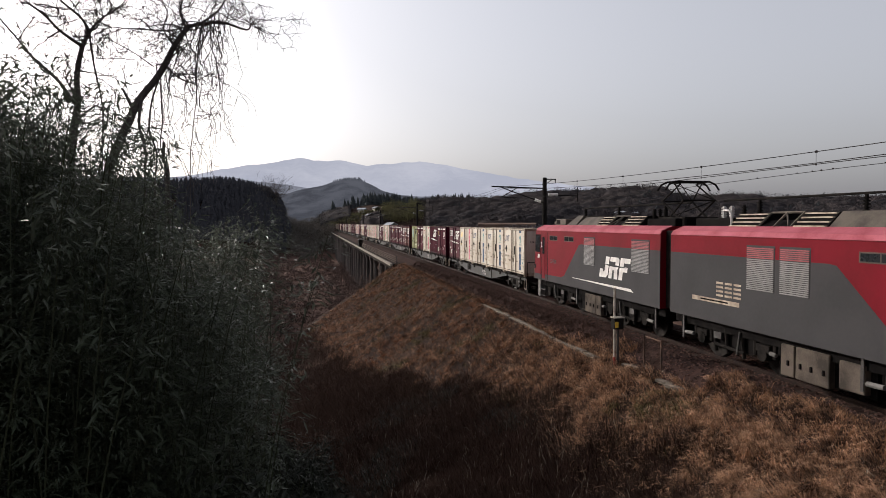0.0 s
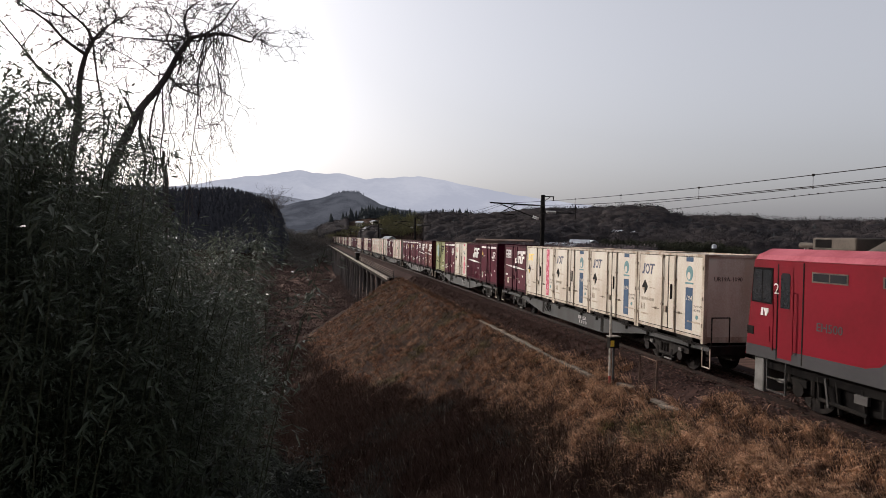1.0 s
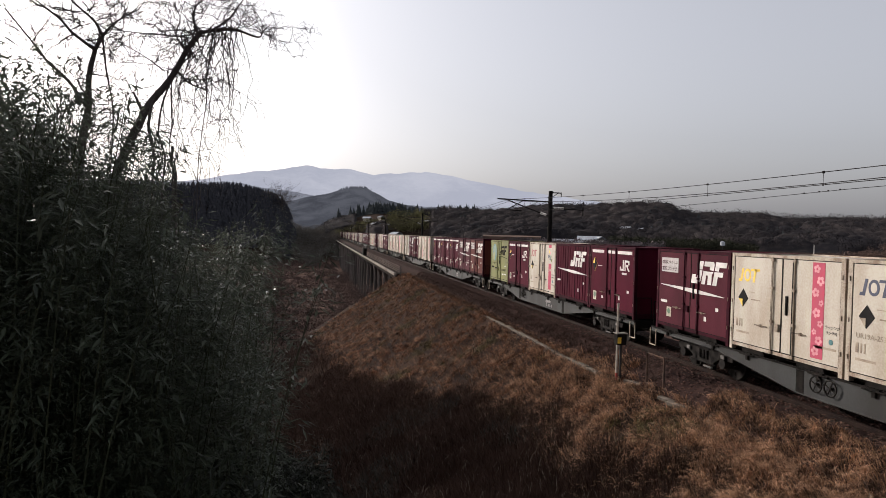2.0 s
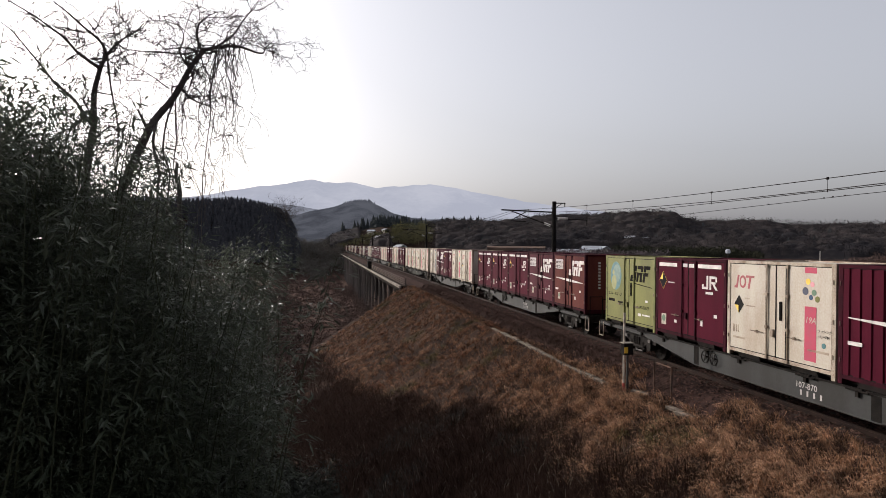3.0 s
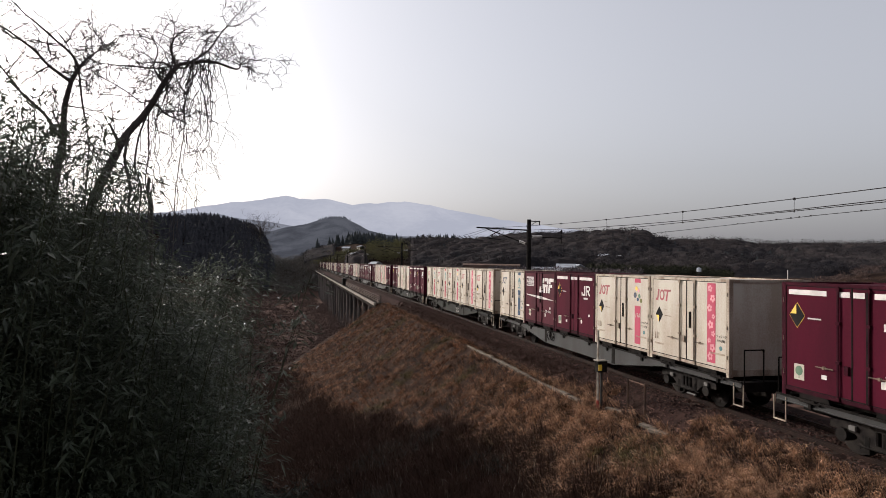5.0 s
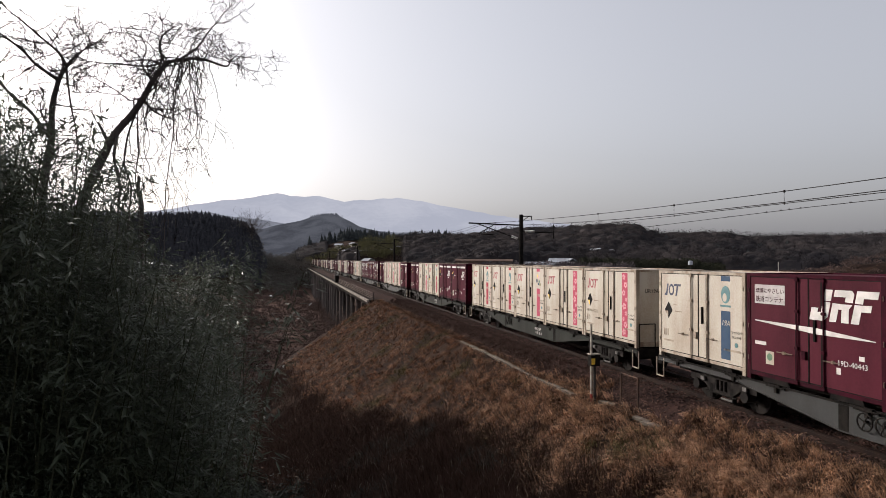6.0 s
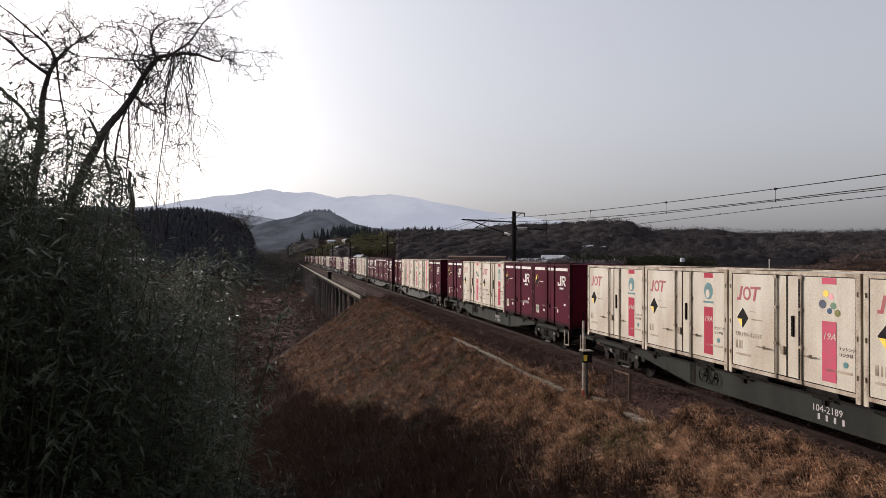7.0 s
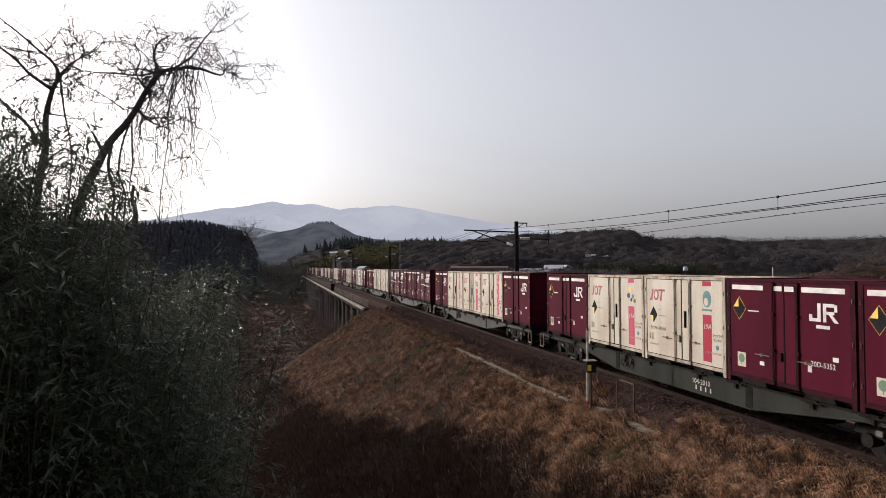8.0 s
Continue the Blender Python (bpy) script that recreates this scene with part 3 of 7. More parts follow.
fz = float(ground_z(9.55, 16.9)) - 0.15
for yy in (16.45, 17.4):
    bm = bmesh.new()
    rod(bm, (9.6, yy, fz), (9.6, yy, fz + 1.25), 0.03, 6)
    part("post", bm, M_RUST, fence)
for zz in (0.30, 1.2):
    bm = bmesh.new()
    rod(bm, (9.6, 16.45, fz + zz), (9.6, 17.4, fz + zz), 0.022, 6)
    part("rail", bm, M_RUST, fence)
bm = bmesh.new()
for k in range(1, 19):
    rod(bm, (9.6, 16.45 + 0.05 * k, fz + 0.3), (9.6, 16.45 + 0.05 * k, fz + 1.2), 0.0025, 3)
for k in range(1, 18):
    rod(bm, (9.6, 16.45, fz + 0.3 + 0.05 * k), (9.6, 17.4, fz + 0.3 + 0.05 * k), 0.0025, 3)
part("mesh", bm, M_RUST, fence)

# concrete cable trough along the shoulder: separate lids, some sunk in the grass
trough = thing("cable_trough", "broken row of pale concrete cable trough lids in the grass", "cable trough", kind="structure")
bm = bmesh.new()
soft_box(bm, -0.10, 0.10, -0.47, 0.47, -0.05, 0.035, 0.012)
lid = part("lid", bm, mat("weathered_lid_concrete", (0.17, 0.145, 0.12), (0.07, 0.058, 0.047), 0.9, 2.5, 0.4, grain=0.5), trough)
rng = random.Random(8)
spots = [19.6 + 0.95 * k for k in range(15)]
for k, yy in enumerate(spots):
    o = lid if k == 0 else new("lid", lid.data)
    o.parent = trough
    xx = 8.93 + rng.uniform(-0.05, 0.05)
    o.location = (xx, yy, float(ground_z(xx, yy)) + 0.03 + rng.uniform(-0.05, 0.03))
    o.rotation_euler = (rng.uniform(-0.05, 0.05), rng.uniform(-0.12, 0.12), rng.uniform(-0.06, 0.06))
for xx, yy, rz in ((9.35, 17.75, 0.5), (9.3, 15.75, 0.2), (9.25, 15.2, 0.35)):
    o = new("loose_slab", lid.data)
    tagged(o, "loose pale concrete slab lying in the grass", "slab", "loose slabs")
    o.location = (xx, yy, float(ground_z(xx, yy)) + 0.08)
    o.rotation_euler = (0.03, -0.05, rz)
    o.scale = (0.85, 0.62, 1.0)


# ---- distance ----
def backdrop(name, dist, prof, base, material, label, wob, seed):
    """A far range: a ridge with a slope in front of it, given by bearing and rise."""
    bm = bmesh.new()
    rows = []
    az0, az1 = prof[0][0], prof[-1][0]
    n = 260
    for i in range(n + 1):
        a = az0 + (az1 - az0) * i / n
        t = np.interp(a, [p[0] for p in prof], [p[1] for p in prof])
        top = EYE[2] + dist * t + wob * (noise.noise(Vector((a * 1.1, seed, 0))) + 0.5 * noise.noise(Vector((a * 3.7, seed, 3))))
        s, c = math.sin(radians(a)), math.cos(radians(a))
        col = []
        for k in range(7):
            u = k / 6
            dd = dist * (1 - 0.22 * (1 - u)) + dist * 0.02 * noise.noise(Vector((a * 0.8, u * 3, seed)))
            z = base + (top - base) * (u ** 0.8)
            col.append(bm.verts.new((s * dd, c * dd, z)))
        rows.append(col)
    for p, q in zip(rows, rows[1:]):
        for k in range(6):
            bm.faces.new((p[k], q[k], q[k + 1], p[k + 1]))
    for f in bm.faces:
        f.smooth = True
    return tagged(part(name, bm, material), label, "backdrop", kind="structure")


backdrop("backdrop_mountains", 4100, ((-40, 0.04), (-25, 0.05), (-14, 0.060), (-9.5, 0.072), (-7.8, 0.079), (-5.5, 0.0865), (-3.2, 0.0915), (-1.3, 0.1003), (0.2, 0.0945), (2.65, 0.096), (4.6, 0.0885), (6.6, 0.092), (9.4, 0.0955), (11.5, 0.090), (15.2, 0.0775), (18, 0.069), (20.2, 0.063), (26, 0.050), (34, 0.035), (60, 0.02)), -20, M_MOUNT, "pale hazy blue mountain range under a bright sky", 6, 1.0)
# the ridge's blue-grey haze is likewise put into its glow
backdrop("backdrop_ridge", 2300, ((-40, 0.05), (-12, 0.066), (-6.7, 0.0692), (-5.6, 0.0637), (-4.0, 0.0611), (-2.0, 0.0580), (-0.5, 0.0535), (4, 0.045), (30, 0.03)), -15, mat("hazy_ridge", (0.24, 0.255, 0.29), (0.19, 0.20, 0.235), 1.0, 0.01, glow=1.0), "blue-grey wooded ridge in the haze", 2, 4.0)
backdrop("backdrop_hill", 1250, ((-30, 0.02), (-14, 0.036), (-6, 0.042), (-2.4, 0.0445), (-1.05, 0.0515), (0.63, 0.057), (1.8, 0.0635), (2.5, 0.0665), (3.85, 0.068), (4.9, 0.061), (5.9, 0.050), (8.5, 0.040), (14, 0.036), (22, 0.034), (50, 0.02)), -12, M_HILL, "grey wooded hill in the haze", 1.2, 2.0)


# ---- woods: many small trees in one mesh ----
class Wood:
    def __init__(self):
        self.v, self.f = [], []

    def conifer(self, x, y, z, h, w, rng):
        for k in range(7):
            u = k / 7
            zz, r = z + h * (0.10 + 0.80 * u), w * (1 - u) ** 0.8 + 0.15
            n, a0, b = 7, rng.random() * 6.28, len(self.v)
            self.v.append((x + rng.uniform(-0.1, 0.1), y, zz + h * 0.25))
            for i in range(n):
                a = a0 + 6.283 * i / n
                q = r * rng.uniform(0.6, 1.25)
                self.v.append((x + q * math.cos(a), y + q * math.sin(a), zz - h * 0.05 * rng.random()))
            for i in range(n):
                self.f.append((b, b + 1 + i, b + 1 + (i + 1) % n))

    def bare(self, x, y, z, h, w, rng, twigs=46):
        b = len(self.v)
        self.v += [(x - 0.16, y, z - 0.5), (x + 0.16, y, z - 0.5), (x + 0.05, y, z + h * 0.65), (x - 0.05, y, z + h * 0.65)]
        self.f.append((b, b + 1, b + 2, b + 3))
        for _ in range(twigs):
            s = rng.uniform(0.42, 0.75)
            a, el = rng.random() * 6.28, rng.uniform(-0.25, 1.35)
            ln = h * rng.uniform(0.16, 0.36)
            dx, dy, dz = math.cos(a) * math.cos(el) * ln * w, math.sin(a) * math.cos(el) * ln * w, math.sin(el) * ln
            t = rng.uniform(0.08, 0.26)
            b = len(self.v)
            z0 = z + h * s
            self.v += [(x, y, z0), (x + dx + t, y + dy, z0 + dz * 0.9), (x + dx * 1.1, y + dy * 1.1, z0 + dz + 0.2), (x + dx - t, y + dy + t, z0 + dz * 0.8)]
            self.f.append((b, b + 1, b + 2, b + 3))

    def fuzz(self, x, y, z, h, w, rng, n=34, leaf=0.5):
        """A leafless crown far off: a loose ball of fine twig tufts on a stem."""
        b = len(self.v)
        self.v += [(x - 0.12, y, z - 0.5), (x + 0.12, y, z - 0.5), (x, y, z + h * 0.6)]
        self.f.append((b, b + 1, b + 2))
        for _ in range(n):
            a, u, q = rng.random() * 6.28, rng.uniform(-1, 1), rng.random() ** 0.4
            s = math.sqrt(1 - u * u) * q
            c = (x + w * s * math.cos(a), y + w * s * math.sin(a), z + h * (0.60 + 0.40 * u * q))
            b = len(self.v)
            for _ in range(3):
                self.v.append((c[0] + rng.gauss(0, leaf), c[1] + rng.gauss(0, leaf), c[2] + rng.gauss(0, leaf * 1.1)))
            self.f.append((b, b + 1, b + 2))

    def make(self, name, material, label):
        me = bpy.data.meshes.new(name)
        me.from_pydata(self.v, [], self.f)
        me.materials.append(material)
        return tagged(new(name, me), label, "woods", kind="stuff")


rng = random.Random(11)
w = Wood()
for _ in range(2600):  # the knoll
    x, y = rng.uniform(-105, -12.9), rng.uniform(278, 352)
    if x < -60 and rng.random() < 0.5:
        continue
    w.conifer(x, y, float(ground_z(x, y)) - 0.8, rng.uniform(3.4, 6.2), rng.uniform(1.4, 2.2), rng)
w.make("conifer_wood", M_PINE, "dark dense conifer wood on a knoll")
w = Wood()
for az, h in ((1.62, 9.0), (1.78, 6.5), (2.65, 8.0), (2.95, 7.0), (3.3, 9.0), (3.45, 8.2), (3.8, 7.0), (4.1, 6.0), (0.7, 4.5), (1.2, 5.0)):
    a, r = radians(az), rng.uniform(392, 400)  # single tall conifers
    x, y = r * math.sin(a), r * math.cos(a)
    w.conifer(x, y, float(ground_z(x, y)) - 0.5, h, 0.24 * h, rng)
for _ in range(330):  # conifers across the valley
    az = rng.uniform(4.3, 8.6) if rng.random() < 0.85 else rng.uniform(8.6, 14)
    a, r = radians(az), rng.uniform(388, 425)
    x, y = r * math.sin(a), r * math.cos(a)
    w.conifer(x, y, float(ground_z(x, y)) - 0.5, rng.uniform(4, 8.5), rng.uniform(1.6, 2.6), rng)
for _ in range(150):
    a, r = radians(rng.choice((13, 24.5, 29, 33, 37.5, 41)) + rng.gauss(0, 0.7)), rng.uniform(300, 405)
    x, y = r * math.sin(a), r * math.cos(a)
    w.conifer(x, y, float(ground_z(x, y)) - 0.5, rng.uniform(3, 6), rng.uniform(1.6, 2.6), rng)
w.make("conifer_woods_far", M_CONIFER, "dark conifers on the far side of the valley")


def open_ground(az, r):
    """Where no wood grows: the terrace field, the end of the valley and the village."""
    return (r < 275) & (14 < az) & (az < 26) | (az < 4) & (r < 350) | (az > 6) & (az < 9.8) & (r < 390) | (az > 4.3) & (az < 9) & (r > 374) | (az > 3.2) & (az < 6.6) & (r > 345)


def canopy():
    """The closed crowns of the leafless woods: a sheet of rounded tops."""
    az, r = np.meshgrid(np.arange(0.5, 54, 0.2), np.arange(262, 442, 1.5))
    x, y = r * np.sin(np.radians(az)), r * np.cos(np.radians(az))
    g = np.random.default_rng(14)
    cell = 5.0
    jx, jy, hh = g.random((140, 140)), g.random((140, 140)), g.random((140, 140))
    cx, cy = np.floor(x / cell).astype(int), np.floor(y / cell).astype(int)
    top = np.zeros_like(x)
    for dx in (-1, 0, 1):
        for dy in (-1, 0, 1):
            i, j = (cx + dx) % 140, (cy + dy) % 140
            d = np.hypot((cx + dx + jx[i, j]) * cell - x, (cy + dy + jy[i, j]) * cell - y)
            top = np.maximum(top, (2.0 + 2.6 * hh[i, j]) * np.sqrt(np.clip(1 - (d / 4.6) ** 2, 0, 1)))
    z = ground_z(x, y) + np.where(open_ground(az, r), -2.0, 1.0 + 0.9 * top * np.where(az < 4.5, 0.6, 1)) * smooth(r, 262, 274) + 0.05
    n = az.shape[1]
    i = (np.arange(az.shape[0] - 1)[:, None] * n + np.arange(n - 1)[None]).ravel()
    me = bpy.data.meshes.new("wood_canopy")
    me.from_pydata(np.stack([x.ravel(), y.ravel(), z.ravel()], 1).tolist(), [], np.stack([i, i + 1, i + n + 1, i + n], 1).tolist())
    me.materials.append(M_CANOPY)
    me.shade_smooth()
    tagged(new("wood_canopy", me), "closed grey-brown crowns of leafless hill woods", "woods", kind="stuff")


canopy()
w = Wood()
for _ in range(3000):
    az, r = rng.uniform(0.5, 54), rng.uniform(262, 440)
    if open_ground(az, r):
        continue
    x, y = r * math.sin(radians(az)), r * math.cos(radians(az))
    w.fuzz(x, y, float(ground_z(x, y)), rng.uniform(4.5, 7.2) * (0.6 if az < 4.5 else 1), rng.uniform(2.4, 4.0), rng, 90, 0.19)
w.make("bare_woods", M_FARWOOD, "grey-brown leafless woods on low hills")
w = Wood()
for _ in range(420):  # evergreen hedge and thickets at the edge of the fields
    az, r = rng.uniform(25.5, 37), rng.uniform(226, 250)
    x, y = r * math.sin(radians(az)), r * math.cos(radians(az))
    w.fuzz(x, y, float(ground_z(x, y)) - 0.2, rng.uniform(3.2, 5.2) * (0.7 if az > 35 else 1), 1.6, rng, 60, 0.2)
w.make("field_hedge", M_HEDGE, "dark olive hedge along the far fields")
w = Wood()
for _ in range(260):  # brown scrub on the mound and along the field edge
    az, r = rng.choice((rng.uniform(43, 52), rng.uniform(36, 43.5))), rng.uniform(188, 222)
    x, y = r * math.sin(radians(az)), r * math.cos(radians(az))
    w.fuzz(x, y, float(ground_z(x, y)) - 0.1, rng.uniform(0.8, 2.2), 1.5, rng, 50, 0.14)
w.make("mound_scrub", M_SCRUB, "brown scrub on a low field mound")
w = Wood()
for _ in range(90):
    a, r = radians(rng.uniform(6.0, 9.6)), rng.uniform(335, 372)
    x, y = r * math.sin(a), r * math.cos(a)
    w.fuzz(x, y, float(ground_z(x, y)), rng.uniform(4.5, 7.5), 2.8, rng, 90, 0.22)
for _ in range(150):
    a, r = radians(rng.uniform(1.4, 9.4)), rng.uniform(338, 366)
    x, y = r * math.sin(a), r * math.cos(a)
    w.fuzz(x, y, float(ground_z(x, y)) - 0.3, rng.uniform(1.8, 3.6), 2.2, rng, 60, 0.2)
w.make("yellow_grove", M_WILLOWY, "yellow-green grove beyond the viaduct")
w = Wood()
for _ in range(260):  # scrub along the valley floor and under the viaduct
    x, y = rng.uniform(2, 9), rng.uniform(72, 200)
    if y > 100 and x < 6 and rng.random() < 0.85:
        continue
    w.fuzz(x, y, float(ground_z(x, y)), rng.uniform(1.5, 3.6), 1.4, rng, 150, 0.075)
for _ in range(700):
    x, y = rng.uniform(-22, -3), rng.uniform(55, 130)
    if x > -7.5 - (y - 55) * 0.03:
        continue
    w.bare(x, y, float(ground_z(x, y)), rng.uniform(3, 7), 1.3, rng, 40)
for _ in range(420):  # at the foot of the knoll
    x, y = rng.uniform(-26, -9), rng.uniform(128, 172)
    w.fuzz(x, y, float(ground_z(x, y)), rng.uniform(2.0, 4.5), 2.0, rng, 80, 0.13)
w.make("valley_scrub", M_SCRUB, "brown leafless scrub on the valley floor")
w = Wood()
for _ in range(2600):  # tufts on the fields
    x, y = rng.uniform(-20, 6.5), rng.uniform(80, 285)
    w.fuzz(x, y, float(ground_z(x, y)) - 0.1, rng.uniform(0.25, 0.8), rng.uniform(0.4, 1.3), rng, 16, 0.12)
w.make("field_tufts", M_SCRUB, "brown dry tufts on the fallow fields")
w = Wood()
for _ in range(1300):  # towards the far end of the viaduct
    az = rng.uniform(-6, 1.6)
    r = 270 + 150 * rng.random() + 18 * math.sin(az * 2.1)
    x, y = r * math.sin(radians(az)), r * math.cos(radians(az))
    h = rng.choice((rng.uniform(0.8, 2.0), rng.uniform(2.0, 5.0)))
    w.fuzz(x, y, float(ground_z(x, y)) - 0.3, h, 0.8 + 0.5 * h, rng, 50, 0.17)
w.make("far_scrub", M_HAZESCRUB, "haze-paled grey-brown scrub at the end of the fields")


def house(x, y, wdt, dep, h, turn, wall_m, roof_m, label):
    wdt, dep, h = wdt * 0.62, dep * 0.62, h * 0.66
    o = thing("house", label, "house", "houses across the valley")
    z = float(ground_z(x, y)) - (0.6 if wdt > 4 else 0.3)
    boxes("wall", wall_m, o, (-wdt / 2, wdt / 2, -dep / 2, dep / 2, 0, h))
    bm = bmesh.new()
    e = 0.5
    pts = [(-wdt / 2 - e, h - 0.1), (0, h + wdt * 0.26), (wdt / 2 + e, h - 0.1), (wdt / 2 + e, h + 0.1), (0, h + wdt * 0.26 + 0.22), (-wdt / 2 - e, h + 0.1)]
    a = [bm.verts.new((p, -dep / 2 - e, q)) for p, q in pts]
    b = [bm.verts.new((p, dep / 2 + e, q)) for p, q in pts]
    bm.faces.new(a)
    bm.faces.new(b[::-1])
    for i in range(6):
        j = (i + 1) % 6
        bm.faces.new((a[i], a[j], b[j], b[i]))
    part("roof", bm, roof_m, o)
    for k in range(2):
        boxes("window", M_GLASS, o, (-wdt / 4 + k * wdt / 2 - 0.7, -wdt / 4 + k * wdt / 2 + 0.7, -dep / 2 - 0.03, -dep / 2 + 0.05, 1.0, 2.2))
    o.matrix_basis = pose(x, y, z, 0, 0, turn)
    return o


M_ROOFW = mat("pale_metal_roof", (0.40, 0.42, 0.46), (0.28, 0.29, 0.31), 0.6, 0.5)
for a, r, wd, dp, h, tn, roof, lb in ((20.6, 232, 7, 9, 3.4, 20, M_TILE, "farmhouse with a dark tiled roof"), (21.6, 238, 8, 13, 3.0, 70, M_ROOFW, "long shed with a pale metal roof"),
                                      (22.7, 228, 8, 9, 3.2, 30, M_TILE, "farmhouse with a dark tiled roof"), (23.6, 245, 8, 10, 4.6, 60, M_ROOFW, "two-storey house with a pale roof"),
                                      (24.4, 250, 7, 8, 4.6, 15, M_ROOFW, "two-storey house with a pale roof"), (26.8, 300, 5, 6, 5.0, 40, M_ROOFW, "small house with a pale gable among trees"),
                                      (28.0, 300, 6, 6, 4.0, 10, M_ROOFW, "small house with a pale roof among trees"), (4.15, 366, 4.5, 6, 3.4, 65, M_ROOFW, "small house with a pale roof beyond the viaduct"), (5.4, 364, 4.5, 6, 3.4, 20, M_TILE, "small house with a grey roof beyond the viaduct"),
                                      (6.7, 318, 6, 7, 5.0, 35, M_ROOFW, "small house with a pale roof beyond the viaduct"), (4.9, 340, 6, 7, 5.0, 15, M_TILE, "farmhouse with a grey roof beyond the viaduct")):
    house(r * math.sin(radians(a)), r * math.cos(radians(a)), wd, dp, h, tn, M_WALLH, roof, lb)

w = Wood()
for _ in range(230):  # scrub at the edge of the terrace
    a, r = radians(rng.uniform(13, 30)), rng.uniform(222, 233)
    x, y = r * math.sin(a), r * math.cos(a)
    w.fuzz(x, y, float(ground_z(x, y)), rng.uniform(2.5, 3.9), 2.0, rng, 50, 0.25)
w.make("terrace_scrub", M_BARE, "brown leafless scrub along a field terrace")
w = Wood()
for _ in range(150):  # trees along the hill's crest
    az = rng.gauss(2.9, 1.0) if rng.random() < 0.5 else rng.uniform(-2.4, 6.0)
    t = float(np.interp(az, (-2.4, -1.05, 0.63, 1.8, 2.5, 3.85, 4.9, 5.9), (0.0445, 0.0515, 0.057, 0.0635, 0.0665, 0.068, 0.061, 0.050)))
    tall = 1.0 if 1.6 < az < 4.6 else 0.6
    w.conifer(1246 * math.sin(radians(az)), 1246 * math.cos(radians(az)), EYE[2] + 1250 * t - 5, rng.uniform(5, 10) * tall, rng.uniform(2, 3.6), rng)
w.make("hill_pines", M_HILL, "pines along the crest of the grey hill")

# a pale tank on legs and a white post by the far fields
tank = thing("water_tank", "small pale tank on a thin steel post", "tank")
tx, ty = 190 * math.sin(radians(34.5)), 190 * math.cos(radians(34.5))
tz = float(ground_z(tx, ty))
bm = bmesh.new()
rod(bm, (tx, ty, tz - 0.2), (tx, ty, 2.4), 0.10, 6)
part("post", bm, M_POLE, tank)
bm = bmesh.new()
rod(bm, (tx, ty, 2.4), (tx, ty, 3.35), 0.62, 12)
rod(bm, (tx, ty, 3.35), (tx, ty, 3.55), 0.62, 12, 0.2)
part("drum", bm, M_ROOFW, tank)
bm = bmesh.new()
fx, fy = 195 * math.sin(radians(41)), 195 * math.cos(radians(41))
rod(bm, (fx, fy, float(ground_z(fx, fy)) - 0.2), (fx, fy, 3.2), 0.11, 6)
tagged(part("field_post", bm, M_WALLH), "white post at the edge of the far fields", "post")

# pale stubble field behind the line
bm = bmesh.new()
fld = []
for a, r in ((14.5, 235), (19.6, 235), (19.6, 262), (14.5, 262)):
    x, y = r * math.sin(radians(a)), r * math.cos(radians(a))
    fld.append(bm.verts.new((x, y, 3.3 + (0.55 if r > 240 else 0))))
bm.faces.new(fld)
res = bmesh.ops.extrude_face_region(bm, geom=bm.faces[:])
bmesh.ops.translate(bm, verts=[v for v in res["geom"] if isinstance(v, bmesh.types.BMVert)], vec=(0, 0, -5))
tagged(part("stubble_field", bm, mat("stubble", (0.13, 0.088, 0.068), (0.07, 0.048, 0.04), 0.95, 0.2)), "pale tan stubble field on a terrace", "field", kind="structure")


# ---- grass and brush on the embankment ----
def blades(name, xs, ys, zs, length, width, lean, material, label, seed, category="grass", combed=0.0):
    rng = np.random.default_rng(seed)
    n = len(xs)
    a = rng.random(n) * 6.283 if not combed else math.pi + 0.35 + 1.3 * combed * ripple(xs, ys, 8.5, seed) + rng.normal(0, 0.6, n)
    tilt = lean * (0.5 + rng.random(n)) if not combed else lean * (0.8 + 0.4 * rng.random(n))
    ln = length * (0.5 + rng.random(n))
    dx, dy = np.cos(a), np.sin(a)
    px, py = -dy * width / 2, dx * width / 2
    mid, tip = 0.55, 1.0
    root1 = np.stack([xs + px, ys + py, zs], 1)
    root2 = np.stack([xs - px, ys - py, zs], 1)
    mx, mz = ln * np.sin(tilt * 0.6) * mid, ln * np.cos(tilt * 0.6) * mid
    m1 = np.stack([xs + dx * mx + px * 0.8, ys + dy * mx + py * 0.8, zs + mz], 1)
    m2 = np.stack([xs + dx * mx - px * 0.8, ys + dy * mx - py * 0.8, zs + mz], 1)
    tx, tz = mx + ln * np.sin(tilt * 1.3) * 0.45, mz + ln * np.cos(tilt * 1.3) * 0.45
    t1 = np.stack([xs + dx * tx, ys + dy * tx, zs + tz], 1)
    v = np.stack([root1, root2, m2, m1, t1], 1).reshape(-1, 3)
    b = np.arange(n) * 5
    quads = np.stack([b, b + 1, b + 2, b + 3], 1).tolist()
    tris = np.stack([b + 3, b + 2, b + 4], 1).tolist()
    me = bpy.data.meshes.new(name)
    me.from_pydata(v.tolist(), [], quads + tris)
    me.materials.append(material)
    return tagged(new(name, me), label, category, kind="stuff")


def scatter(n, seed, xa, xb, ya, yb, power=1.7, tuft=0.0, per=1):
    rng = np.random.default_rng(seed)
    x = xa + (xb - xa) * rng.random(n)
    y = ya + (yb - ya) * rng.random(n) ** power
    if per > 1:
        x = np.repeat(x, per) + rng.normal(0, tuft, n * per)
        y = np.repeat(y, per) + rng.normal(0, tuft, n * per)
    return x, y


